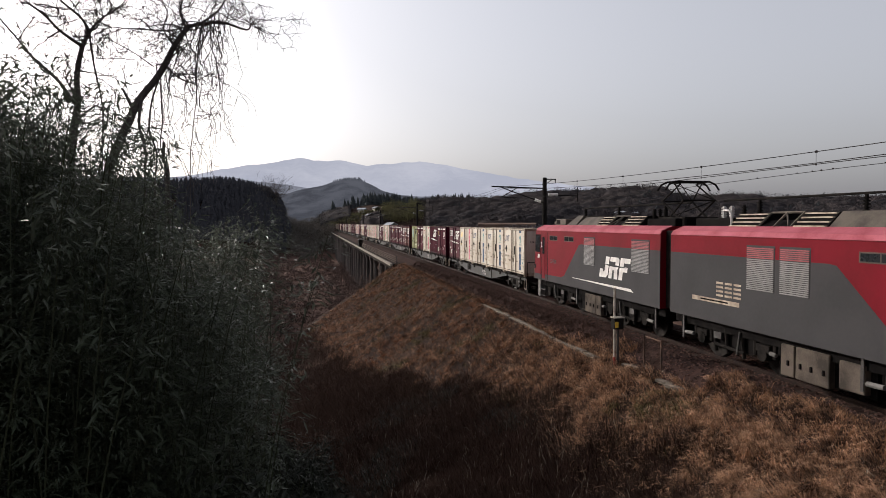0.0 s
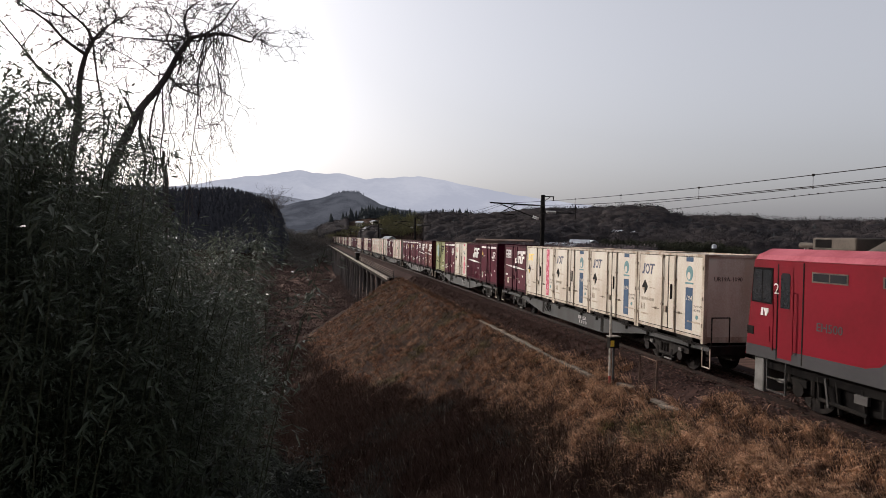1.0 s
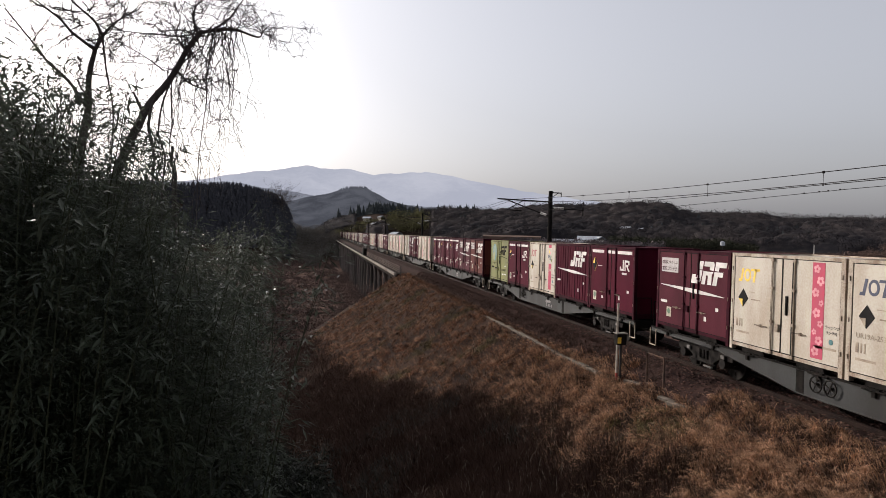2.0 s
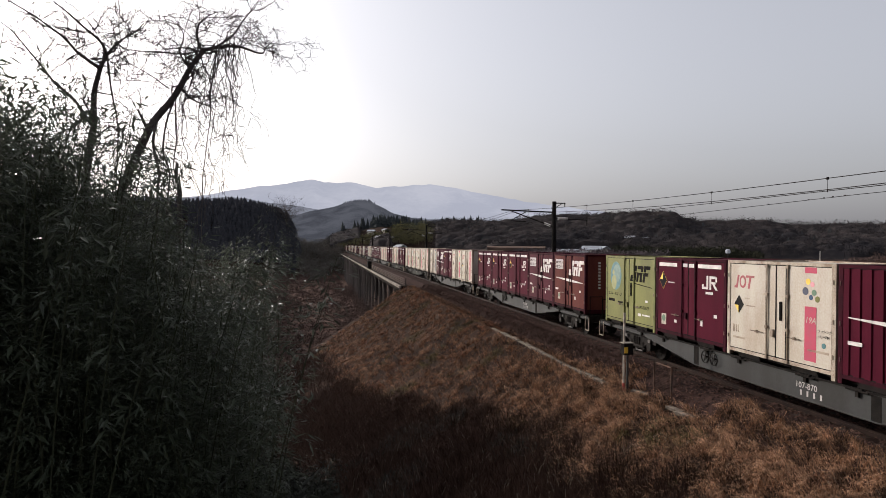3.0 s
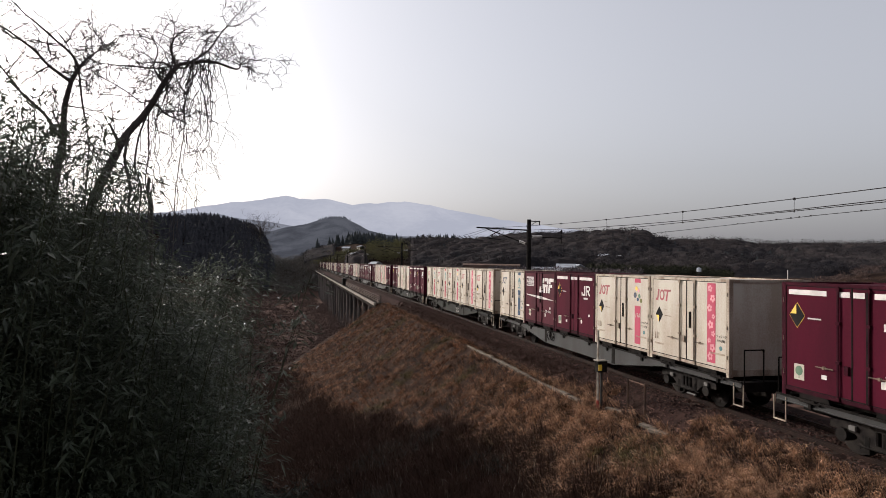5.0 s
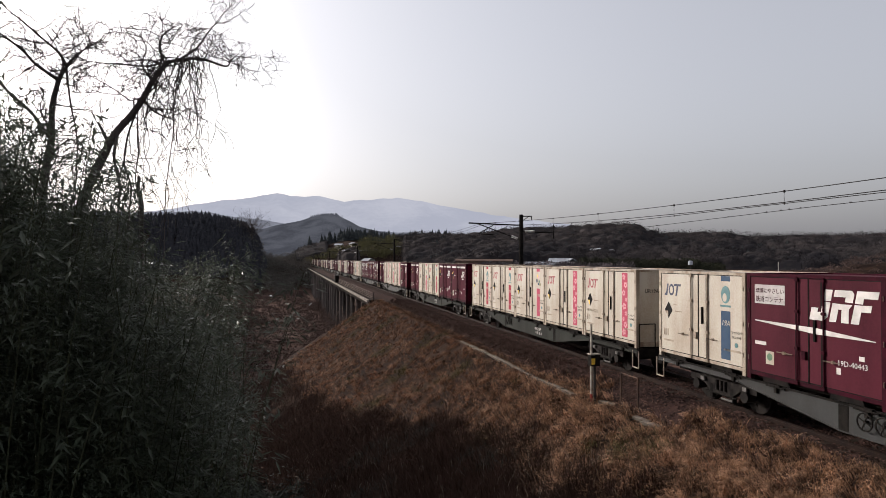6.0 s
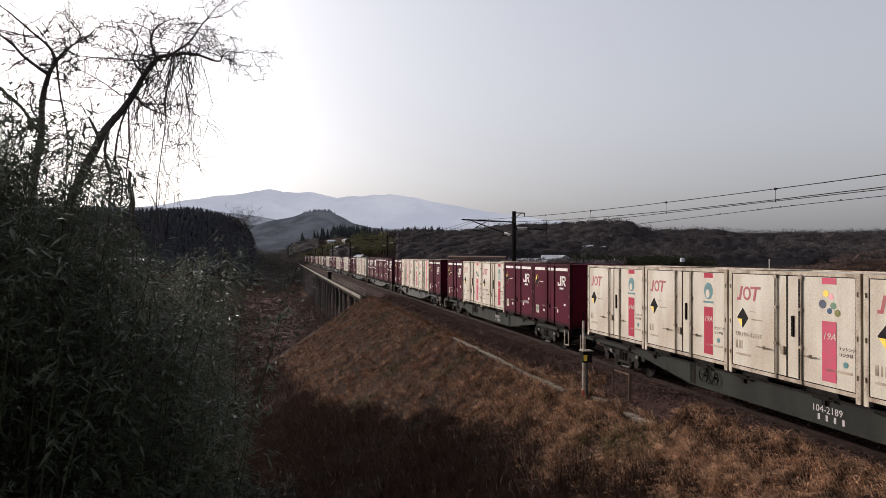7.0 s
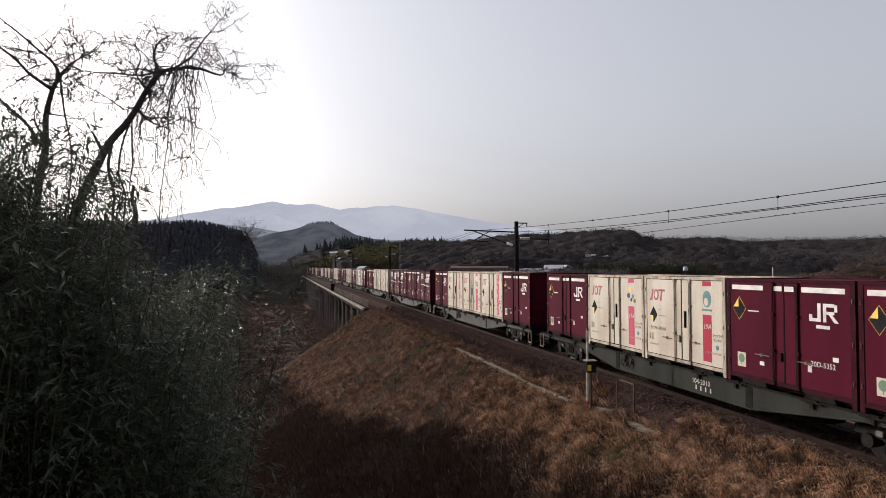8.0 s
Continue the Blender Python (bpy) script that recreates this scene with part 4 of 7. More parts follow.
def off_concrete(x, y):
    """Grass leaves the trough lids and the loose slabs free."""
    free = ~((np.abs(x - 8.9) < 0.15) & (y > 19.0) & (y < 33.8))
    for cx, cy in ((9.35, 17.75), (9.3, 15.75), (9.25, 15.2)):
        free &= np.hypot(x - cx + 0.1, (y - cy) * 0.8) > 0.32
    return free & ~((x > 9.5) & (y > 14.6) & (y < 18.6) & (x - 9.5 > 0.12 * np.sin(y * 5)))


def brush_edge(y):
    return np.interp(y, (8, 12, 14.6, 17.7, 21, 27, 34, 42, 68), (7.1, 7.3, 7.2, 7.0, 6.6, 4.8, 3.1, 1.8, -0.8)) + 0.35 * np.sin(y * 1.1) + 0.25 * np.sin(y * 3.1)


x, y = scatter(28000, 1, -3.5, 9.8, 6, 74, 1.5, 0.08, 12)
keep = (x < 9.7) & (y < 70 + (x - 8.7) * 0.4) & (x > brush_edge(y) - 0.35) & off_concrete(x, y) & (tussocks(x, y) > -0.14 + 0.18 * np.random.default_rng(19).normal(size=len(x)))
x, y = x[keep], y[keep]
patch = ripple(x, y, 0.75, 3.3) + 0.5 * ripple(x, y, 2.9, 1.2)
for name, pick, material, label, seed in (("dry_grass", (patch > -0.72) & (patch < 0.5), M_GRASS, "matted dry straw grass on the embankment", 2), ("foxy_grass", patch >= 0.5, M_FOXY, "rust-brown dead grass in patches on the embankment", 12),
                                          ("mossy_grass", patch <= -0.72, M_MOSSY, "greenish winter grass in patches on the embankment", 13)):
    blades(name, x[pick], y[pick], ground_z(x[pick], y[pick]) - 0.02, 0.33, 0.016, 1.22, material, label, seed, combed=0.9)
x, y = scatter(2600, 51, -2.5, 10.2, 7, 62, 1.5)
keep = x > brush_edge(y)
x, y = x[keep], y[keep]
blades("bleached_stems", x, y, ground_z(x, y) + 0.03, 0.52, 0.010, 1.35, M_BLEACH, "scattered bleached dead stems on the grass", 52, combed=2.0)
x, y = scatter(3400, 56, 9.0, 10.35, 8, 64, 1.3, 0.07, 9)
x, y = x[off_concrete(x, y)], y[off_concrete(x, y)]
blades("shoulder_weeds", x, y, bed_z(x, y) - 0.02, 0.24, 0.010, 1.2, M_SEDGE, "withered brown weeds on the ballast shoulder", 57, combed=1.5)
x, y = scatter(3300, 4, 6.0, 11.0, 6.5, 27, 1.5, 0.11, 24)
edge = np.interp(y, (6, 17, 20, 27), (10.85, 10.5, 9.9, 9.4)) + 0.3 * ripple(x, y, 2.1, 8.0)
keep = np.random.default_rng(9).random(len(x)) < np.clip((x - 6.0) / 1.6, 0, 1) * np.clip((27 - y) / 9, 0, 1) * np.clip((edge - x) / 0.5, 0, 1) * off_concrete(x, y)
x, y = x[keep], y[keep]
blades("dry_grass_tufts", x, y, bed_z(x, y) - 0.02, 0.40, 0.012, 1.15, M_TUFT, "long pale tufts of dry grass beside the track", 5, combed=1.3)
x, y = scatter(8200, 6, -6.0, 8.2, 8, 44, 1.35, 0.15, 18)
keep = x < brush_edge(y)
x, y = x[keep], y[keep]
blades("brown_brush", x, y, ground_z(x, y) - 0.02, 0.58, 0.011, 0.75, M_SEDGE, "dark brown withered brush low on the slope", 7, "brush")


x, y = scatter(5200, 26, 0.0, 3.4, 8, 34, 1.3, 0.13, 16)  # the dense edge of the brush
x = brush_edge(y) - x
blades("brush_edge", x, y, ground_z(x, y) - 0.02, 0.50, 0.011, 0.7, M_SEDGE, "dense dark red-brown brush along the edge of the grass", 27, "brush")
x, y = scatter(2600, 36, -2.0, 6.2, 10, 27, 1.2, 0.16, 11)
keep = (x < brush_edge(y) - 0.4) & (ripple(x, y, 0.9, 2.2) > 0.15)
x, y = x[keep], y[keep]
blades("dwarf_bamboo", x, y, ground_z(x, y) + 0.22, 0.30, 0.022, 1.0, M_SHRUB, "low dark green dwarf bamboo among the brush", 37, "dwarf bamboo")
# glints on dry stalks in the brush, put in as bleached blades
x, y = scatter(3000, 28, -3.0, 7.4, 8, 32, 1.3)
keep = x < brush_edge(y)
x, y = x[keep], y[keep]
blades("brush_glints", x, y, ground_z(x, y) + 0.25, 0.32, 0.009, 0.9, M_BLEACH, "scattered pale dry stalks standing for glints in the dark brush", 29, "brush")
x, y = scatter(3200, 16, -9.0, 6.5, 20, 68, 1.1, 0.2, 14)
keep = (x < brush_edge(y)) & (x > -0.25 * y)
x, y = x[keep], y[keep]
blades("withered_brush", x, y, ground_z(x, y) - 0.02, 0.75, 0.018, 0.75, M_SEDGE, "dark withered brush at the foot of the bank", 17, "brush")
w = Wood()
rng = random.Random(61)
for _ in range(170):
    y = rng.uniform(21, 64)
    x = float(brush_edge(y)) - 0.4 - 7 * rng.random() ** 1.5
    w.fuzz(x, y, float(ground_z(x, y)) - 0.1, rng.uniform(0.4, 1.1), rng.uniform(0.4, 0.9), rng, 150, 0.03)
w.make("slope_scrub", M_SEDGE, "low dark leafless scrub at the foot of the bank")


# ---- bamboo thicket ----
def bamboo(seed, height, culms, spread, leaves, low=0.12, leaf=1.0, foliage=M_LEAF):
    rng = random.Random(seed)
    o = thing("bamboo_clump", "dense dark green bamboo with narrow drooping leaves", "bamboo", "bamboo thicket on the bank")
    bm = bmesh.new()
    tips = []
    for _ in range(culms):
        a, q = rng.random() * 6.28, spread * math.sqrt(rng.random())
        bx, by = q * math.cos(a), q * math.sin(a)
        la, lean = rng.random() * 6.28, rng.uniform(0.02, 0.20)
        h = height * rng.uniform(0.72, 1.05)
        pts = []
        for k in range(7):
            u = k / 6
            off = min(lean * h, 1.0) * u * u
            pts.append((bx + math.cos(la) * off, by + math.sin(la) * off, h * u - 0.05 * h * u ** 4))
        tube(bm, pts, [0.013 * (1 - 0.8 * k / 6) + 0.002 for k in range(7)], 3)
        tips.append(pts)
    tagged(part("stem_tangle", bm, M_CULM, o), kind="stuff")
    v, f = [], []
    for j in range(leaves // 5):
        pts = rng.choice(tips)
        u = (low + (1 - low) * rng.random() ** 0.62) * 5.999
        k = int(u)
        p = Vector(pts[k]).lerp(Vector(pts[k + 1]), u - k)
        a = rng.random() * 6.28
        inner = j % 4 == 0  # broad filler leaves added deep inside to close the clump to light
        reach = rng.uniform(0.02, 0.25) if inner else rng.uniform(0.08, 0.62) * (1.1 - 0.13 * u)
        c = p + Vector((math.cos(a) * reach, math.sin(a) * reach, rng.uniform(-0.1, 0.2)))
        for _ in range(5):
            b = a + rng.uniform(-1.3, 1.3)
            ln, wd = (rng.uniform(0.13, 0.21), rng.uniform(0.014, 0.022)) if inner else (rng.uniform(0.06, 0.115) * leaf, rng.uniform(0.005, 0.0085) * leaf)
            d = Vector((math.cos(b), math.sin(b), rng.uniform(-0.9, 0.45))).normalized()
            s = d.cross(Vector((rng.uniform(-0.6, 0.6), rng.uniform(-0.6, 0.6), 1))).normalized() * wd
            i = len(v)
            e = c + Vector((rng.gauss(0, 0.05), rng.gauss(0, 0.05), rng.gauss(0, 0.05)))
            m = e + d * ln * 0.4
            v += [tuple(e), tuple(m + s), tuple(e + d * ln + Vector((0, 0, -0.02))), tuple(m - s)]
            f.append((i, i + 1, i + 2, i + 3))
    me = bpy.data.meshes.new("foliage")
    me.from_pydata(v, [], f)
    me.materials.append(foliage)
    lv = tagged(new("foliage", me), kind="stuff")
    lv.parent = o
    return o


# where the thicket stands: bearing, distance and the height of its top seen from the bank
THICKET = []
TOPS = ((-50, -28, -23.7, -20, -18.3, -16.4, -14.1, -12, -10.5, -9, -6.9, -5.9, -3.8, -1.2, 0.4, 2.6, 5.0), (0.30, 0.25, 0.20, 0.145, 0.105, 0.075, 0.050, 0.038, 0.015, 0.016, 0.006, -0.06, -0.09, -0.145, -0.19, -0.235, -0.30))
rng = random.Random(21)
for dist, count, a0, a1 in ((12.0, 10, -31, -20.0), (15.0, 8, -29, -19.0), (8.5, 13, -36, -9), (10.5, 16, -36, -8), (13.0, 15, -34, -7), (17.0, 11, -30, -6.0), (22.0, 9, -24, -5.2), (28.0, 7, -18, -5.6), (36.0, 6, -15, -6.4)):
    for k in range(count):
        a = a0 + (a1 - a0) * (k + rng.uniform(0.2, 0.8)) / count
        r = dist * rng.uniform(0.92, 1.08)
        top = float(np.interp(a + (12 / r if a > -17 else -0.5), *TOPS))
        THICKET.append((a, r, 3.8 + r * (top + rng.uniform(-0.05, 0.0) * 10 / max(r, 10))))
# clumps of several heights, so that the leaves keep their size
kinds = {5.0: ((31, 5.0, 20, 0.85, 6300), (32, 5.0, 19, 0.9, 6300)), 7.5: ((33, 7.5, 18, 0.9, 6300, 0.25), (34, 7.5, 17, 0.95, 6300, 0.25)),
         11.0: ((35, 11.0, 15, 1.1, 3800, 0.45, 1.3), (36, 11.0, 15, 1.2, 3800, 0.45, 1.3))}
clumps = {}
for k, (a, r, top) in enumerate(THICKET):
    x, y = r * math.sin(radians(a)), r * math.cos(radians(a))
    z = float(ground_z(x, y)) - 0.1
    h = max(2.5, top - z)
    size = min(kinds, key=lambda q: abs(math.log(q / h)))
    m = pose(x, y, z, 0, 0, rng.uniform(0, 360))
    spec = kinds[size][k % 2]
    if spec in clumps:
        o = copy_thing(clumps[spec], m)
    else:
        o = clumps[spec] = bamboo(*spec)
        o.matrix_basis = m
    o.scale = (1.05, 1.05, h / size)

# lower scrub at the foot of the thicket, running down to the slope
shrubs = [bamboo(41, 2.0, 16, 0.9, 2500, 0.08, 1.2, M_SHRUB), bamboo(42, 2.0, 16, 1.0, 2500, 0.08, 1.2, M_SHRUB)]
for o in shrubs:
    tagged(o, "low dark evergreen scrub on the slope", "shrub", "scrub below the thicket")
    o.name = "evergreen_shrub"
k = 0
while k < 100:
    a, r = rng.choice((rng.uniform(-24, -1.5), rng.uniform(-10, -1.5))), 7.5 + 15 * rng.random()
    x, y = r * math.sin(radians(a)), r * math.cos(radians(a))
    z = float(ground_z(x, y)) - 0.08
    h = 3.8 + r * float(np.interp(a + 30 / r, *TOPS)) - z - 0.15 * rng.random()
    if h < 0.4 or a > -11 and r < 14.5:
        continue
    h = min(h, 4.2) * rng.uniform(0.8, 1.0)
    m = pose(x, y, z, 0, 0, rng.uniform(0, 360))
    if k < 2:
        o = shrubs[k]
        o.matrix_basis = m
    else:
        o = copy_thing(shrubs[k % 2], m)
    o.scale = (0.75 + 0.2 * h, 0.75 + 0.2 * h, h / 2.0)
    k += 1


# ---- bare trees with hanging vines ----
def at(az, t, r):
    return Vector((r * math.sin(radians(az)), r * math.cos(radians(az)), EYE[2] + r * t))


def twig(bm, p, d, ln, r, rng, droop, n=6, wild=0.35):
    pts, d = [p.copy()], d.normalized()
    for _ in range(n):
        d = (d + Vector((rng.gauss(0, wild), rng.gauss(0, wild), rng.gauss(0, wild) - droop))).normalized()
        p = p + d * ln / n
        pts.append(p.copy())
    tube(bm, pts, [r * (1 - 0.75 * k / n) + 0.0012 for k in range(n + 1)], 3)
    return pts


def grow(bm, path, radii, rng, count, ln, droop, start=0.35, up=0.4):
    """Branches off a limb, each with its own twigs."""
    segs = len(path) - 1
    for _ in range(count):
        u = rng.uniform(start, 1.0) * segs
        k = min(int(u), segs - 1)
        p = path[k].lerp(path[k + 1], u - k)
        axis = (path[k + 1] - path[k]).normalized()
        d = (axis * 0.5 + Vector((rng.gauss(0, 1), rng.gauss(0, 0.7), rng.gauss(up, 0.6)))).normalized()
        b = twig(bm, p, d, ln * rng.uniform(0.5, 1.2), radii[k] * 0.30 + 0.004, rng, droop * 0.5, 7, 0.28)
        for _ in range(9):
            q = b[rng.randint(1, 7)]
            c = twig(bm, q, (b[-1] - b[0]).normalized() + Vector((rng.gauss(0, 0.9), rng.gauss(0, 0.7), rng.gauss(0.1, 0.7))), ln * rng.uniform(0.25, 0.6), 0.005, rng, droop, 6, 0.35)
            for _ in range(3):
                twig(bm, c[rng.randint(1, 6)], Vector((rng.gauss(0, 1), rng.gauss(0, 0.7), rng.gauss(0, 0.8))), ln * rng.uniform(0.12, 0.3), 0.003, rng, droop, 4, 0.4)


def limb(bm, pts, r0, r1, seg=8):
    n = len(pts)
    fine, rad = [], []
    for k in range(n - 1):
        for j in range(4):
            u = j / 4
            a, b, c, d = pts[max(k - 1, 0)], pts[k], pts[k + 1], pts[min(k + 2, n - 1)]
            fine.append(0.5 * ((2 * b) + (c - a) * u + (2 * a - 5 * b + 4 * c - d) * u * u + (3 * b - a - 3 * c + d) * u ** 3))
    fine.append(pts[-1])
    rad = [r0 + (r1 - r0) * k / (len(fine) - 1) for k in range(len(fine))]
    tube(bm, fine, rad, seg)
    return fine, rad


R = 13.0


def path(*pairs, dr=0.0):
    n = len(pairs)
    return [at(a, t, R + dr * k / max(1, n - 1)) for k, (a, t) in enumerate(pairs)]


def part_limbs(o, *specs):
    """Each limb is a part of its own."""
    out = []
    for pts, r0, r1 in specs:
        bm = bmesh.new()
        out.append(limb(bm, pts, r0, r1, 6))
        part("limb", bm, M_BARK, o)
    return out


rng = random.Random(77)
tree = thing("leaning_tree", "bare leaning tree hung with dry vines", "tree")
bm = bmesh.new()
trunk, tr = limb(bm, path((-16.9, -0.30), (-16.7, 0.0), (-16.2, 0.064), (-15.5, 0.1035), (-14.6, 0.142), (-13.8, 0.173), (-12.6, 0.2025), (-11.75, 0.228), (-11.1, 0.2535), (-9.98, 0.2825)), 0.098, 0.042)
part("trunk", bm, M_BARK, tree)
limbs = part_limbs(
    tree, (path((-9.98, 0.2825), (-8.9, 0.2885), (-7.3, 0.2927), (-5.45, 0.2853), (-5.0, 0.296), (-4.4, 0.306)), 0.040, 0.006),
    (path((-9.98, 0.2825), (-11.7, 0.273), (-13.4, 0.272), (-15.1, 0.27), (-16.9, 0.27), dr=0.5), 0.021, 0.006),
    (path((-10.2, 0.28), (-10.6, 0.303), (-10.2, 0.325), (-9.1, 0.339), dr=-0.4), 0.03, 0.006),
    (path((-9.1, 0.288), (-7.7, 0.309), (-6.8, 0.335), (-5.9, 0.354), dr=0.5), 0.028, 0.006),
    (path((-11.75, 0.224), (-10.9, 0.209), (-9.8, 0.202), (-9.3, 0.198), dr=-0.3), 0.022, 0.007),
    (path((-11.1, 0.253), (-11.9, 0.275), (-11.6, 0.30), (-12.4, 0.325), dr=0.3), 0.025, 0.006),
    (path((-12.81, 0.2224), (-14.3, 0.24), (-16.3, 0.2557), dr=0.5), 0.014, 0.006))
bm = bmesh.new()
rod(bm, at(-14.2, 0.158, R), at(-15.0, 0.188, R), 0.04, 6, 0.022)
part("stub", bm, M_BARK, tree)
bm = bmesh.new()
for (pth, rad), n in zip(limbs, (14, 12, 9, 8, 5, 9, 7)):
    grow(bm, pth, rad, rng, n, 0.85, 0.05, 0.1, 0.12)
grow(bm, trunk, tr, rng, 8, 0.8, 0.04, 0.72, 0.1)
tagged(part("twig_crown", bm, M_BARK, tree), kind="stuff")
bm = bmesh.new()
for _ in range(34):  # hanging vines
    pth = limbs[rng.choice((0, 0, 0, 0, 4, 1, 3))][0]
    p = pth[rng.randint(1, int(len(pth) * 0.42))]
    q = twig(bm, p + Vector((rng.gauss(0, 0.12), rng.gauss(0, 0.25), 0)), Vector((rng.gauss(0, 0.3), rng.gauss(0, 0.3), -1)), rng.uniform(1.0, 3.2), 0.008, rng, 0.42, 14, 0.36)
    for _ in range(6):
        twig(bm, q[rng.randint(2, 14)], Vector((rng.gauss(0, 1), rng.gauss(0, 0.6), rng.gauss(-0.3, 0.5))), rng.uniform(0.2, 0.6), 0.005, rng, 0.22, 5, 0.4)
tagged(part("vine_tangle", bm, M_BARK, tree, "thin dry hanging vines"), kind="stuff")
for pairs, r in ((((-13.25, 0.1935), (-13.7, 0.165), (-13.82, 0.1367), (-13.4, 0.10), (-13.5, 0.06), (-13.6, -0.1)), 0.03), (((-12.19, 0.22), (-12.15, 0.17), (-12.1, 0.1464), (-12.3, 0.11), (-12.0, 0.07), (-12.1, -0.1)), 0.014),
                 (((-9.01, 0.2775), (-9.3, 0.25), (-9.48, 0.2148), (-9.5, 0.18), (-9.68, 0.1569), (-9.9, 0.12), (-10.07, 0.0824), (-10.2, -0.1)), 0.012), (((-11.82, -0.1), (-11.8, 0.065), (-12.1, 0.09), (-12.05, 0.1157)), 0.04),
                 (((-12.3, 0.205), (-12.9, 0.17), (-13.1, 0.13), (-12.6, 0.1), (-12.8, 0.04), (-12.9, -0.1)), 0.02)):
    bm = bmesh.new()
    limb(bm, path(*pairs, dr=-0.6), r, r * 0.7, 5)
    part("vine_stem", bm, M_BARK, tree)

bm = bmesh.new()
for _ in range(230):  # loose hanging twigs below the crown
    a, t = rng.uniform(-20.5, -9.2), rng.uniform(0.08, 0.275)
    p = at(a, t, R + rng.uniform(-0.6, 0.9))
    twig(bm, p, Vector((rng.gauss(0, 0.7), rng.gauss(0, 0.5), rng.gauss(-0.4, 0.6))), rng.uniform(0.5, 1.5), 0.006, rng, 0.06, 9, 0.34)
tagged(part("loose_tangle", bm, M_BARK, tree, "thin loose hanging twigs"), kind="stuff")

tree = thing("bare_tree", "slender bare tree with spreading twigs behind bamboo", "tree")
R = 14.0
bm = bmesh.new()
trunk, tr = limb(bm, path((-18.9, -0.30), (-18.8, 0.0), (-18.7, 0.07), (-18.4, 0.124), (-18.1, 0.163), (-18.1, 0.2016), (-17.7, 0.2387)), 0.085, 0.042)
part("trunk", bm, M_BARK, tree)
limbs = part_limbs(
    tree, (path((-17.7, 0.2387), (-17.1, 0.262), (-16.1, 0.2836), (-14.65, 0.303)), 0.045, 0.008),
    (path((-17.7, 0.2387), (-19.2, 0.2567), (-20.1, 0.273), (-21.6, 0.2915), (-23.3, 0.3077), (-26, 0.33)), 0.035, 0.007),
    (path((-17.2, 0.259), (-17.7, 0.276), (-19.0, 0.295), (-20.1, 0.311), (-21.2, 0.326), (-23, 0.36)), 0.032, 0.007),
    (path((-18.3, 0.161), (-19.4, 0.1915), (-20.7, 0.212), (-21.6, 0.232), (-22.5, 0.252), (-23.7, 0.276), (-26, 0.30)), 0.036, 0.008),
    (path((-17.2, 0.2576), (-16.9, 0.2115), (-16.5, 0.173), (-16.4, 0.142), (-16.6, 0.05), dr=-0.5), 0.022, 0.012))
bm = bmesh.new()
for (pth, rad), n in zip(limbs, (14, 15, 13, 15, 6)):
    grow(bm, pth, rad, rng, n, 0.95, 0.04, 0.15, 0.12)
grow(bm, trunk, tr, rng, 12, 1.0, 0.03, 0.35, 0.2)
tagged(part("twig_crown", bm, M_BARK, tree), kind="stuff")

# the round bare tree beside the knoll
far = thing("far_bare_tree", "tall bare tree beside the dark wood", "tree")
bm = bmesh.new()
base = Vector((318 * math.sin(radians(-3.2)), 318 * math.cos(radians(-3.2)), 0))
base.z = float(ground_z(base.x, base.y)) - 0.3
fork = Vector((base.x, base.y, EYE[2] + 318 * 0.049))
rod(bm, base, fork, 0.3, 6, 0.16)
part("trunk", bm, M_BARK, far)
bm = bmesh.new()
for _ in range(64):
    p = fork + Vector((0, 0, rng.uniform(-6.0, 1.0)))
    q = twig(bm, p, Vector((rng.gauss(0, 1.15), rng.gauss(0, 1.0), 0.85)), rng.uniform(6.0, 12.0), 0.08, rng, -0.02, 5, 0.16)
    for _ in range(5):
        twig(bm, q[rng.randint(1, 5)], Vector((rng.gauss(0, 0.8), rng.gauss(0, 0.8), 0.8)), rng.uniform(1.8, 4.0), 0.045, rng, 0, 4, 0.2)
tagged(part("twig_crown", bm, M_BARK, far), kind="stuff")


# ---- containers ----
L, HW, CH = 3.715, 1.225, 2.50
FACE = -HW  # the side towards the bank


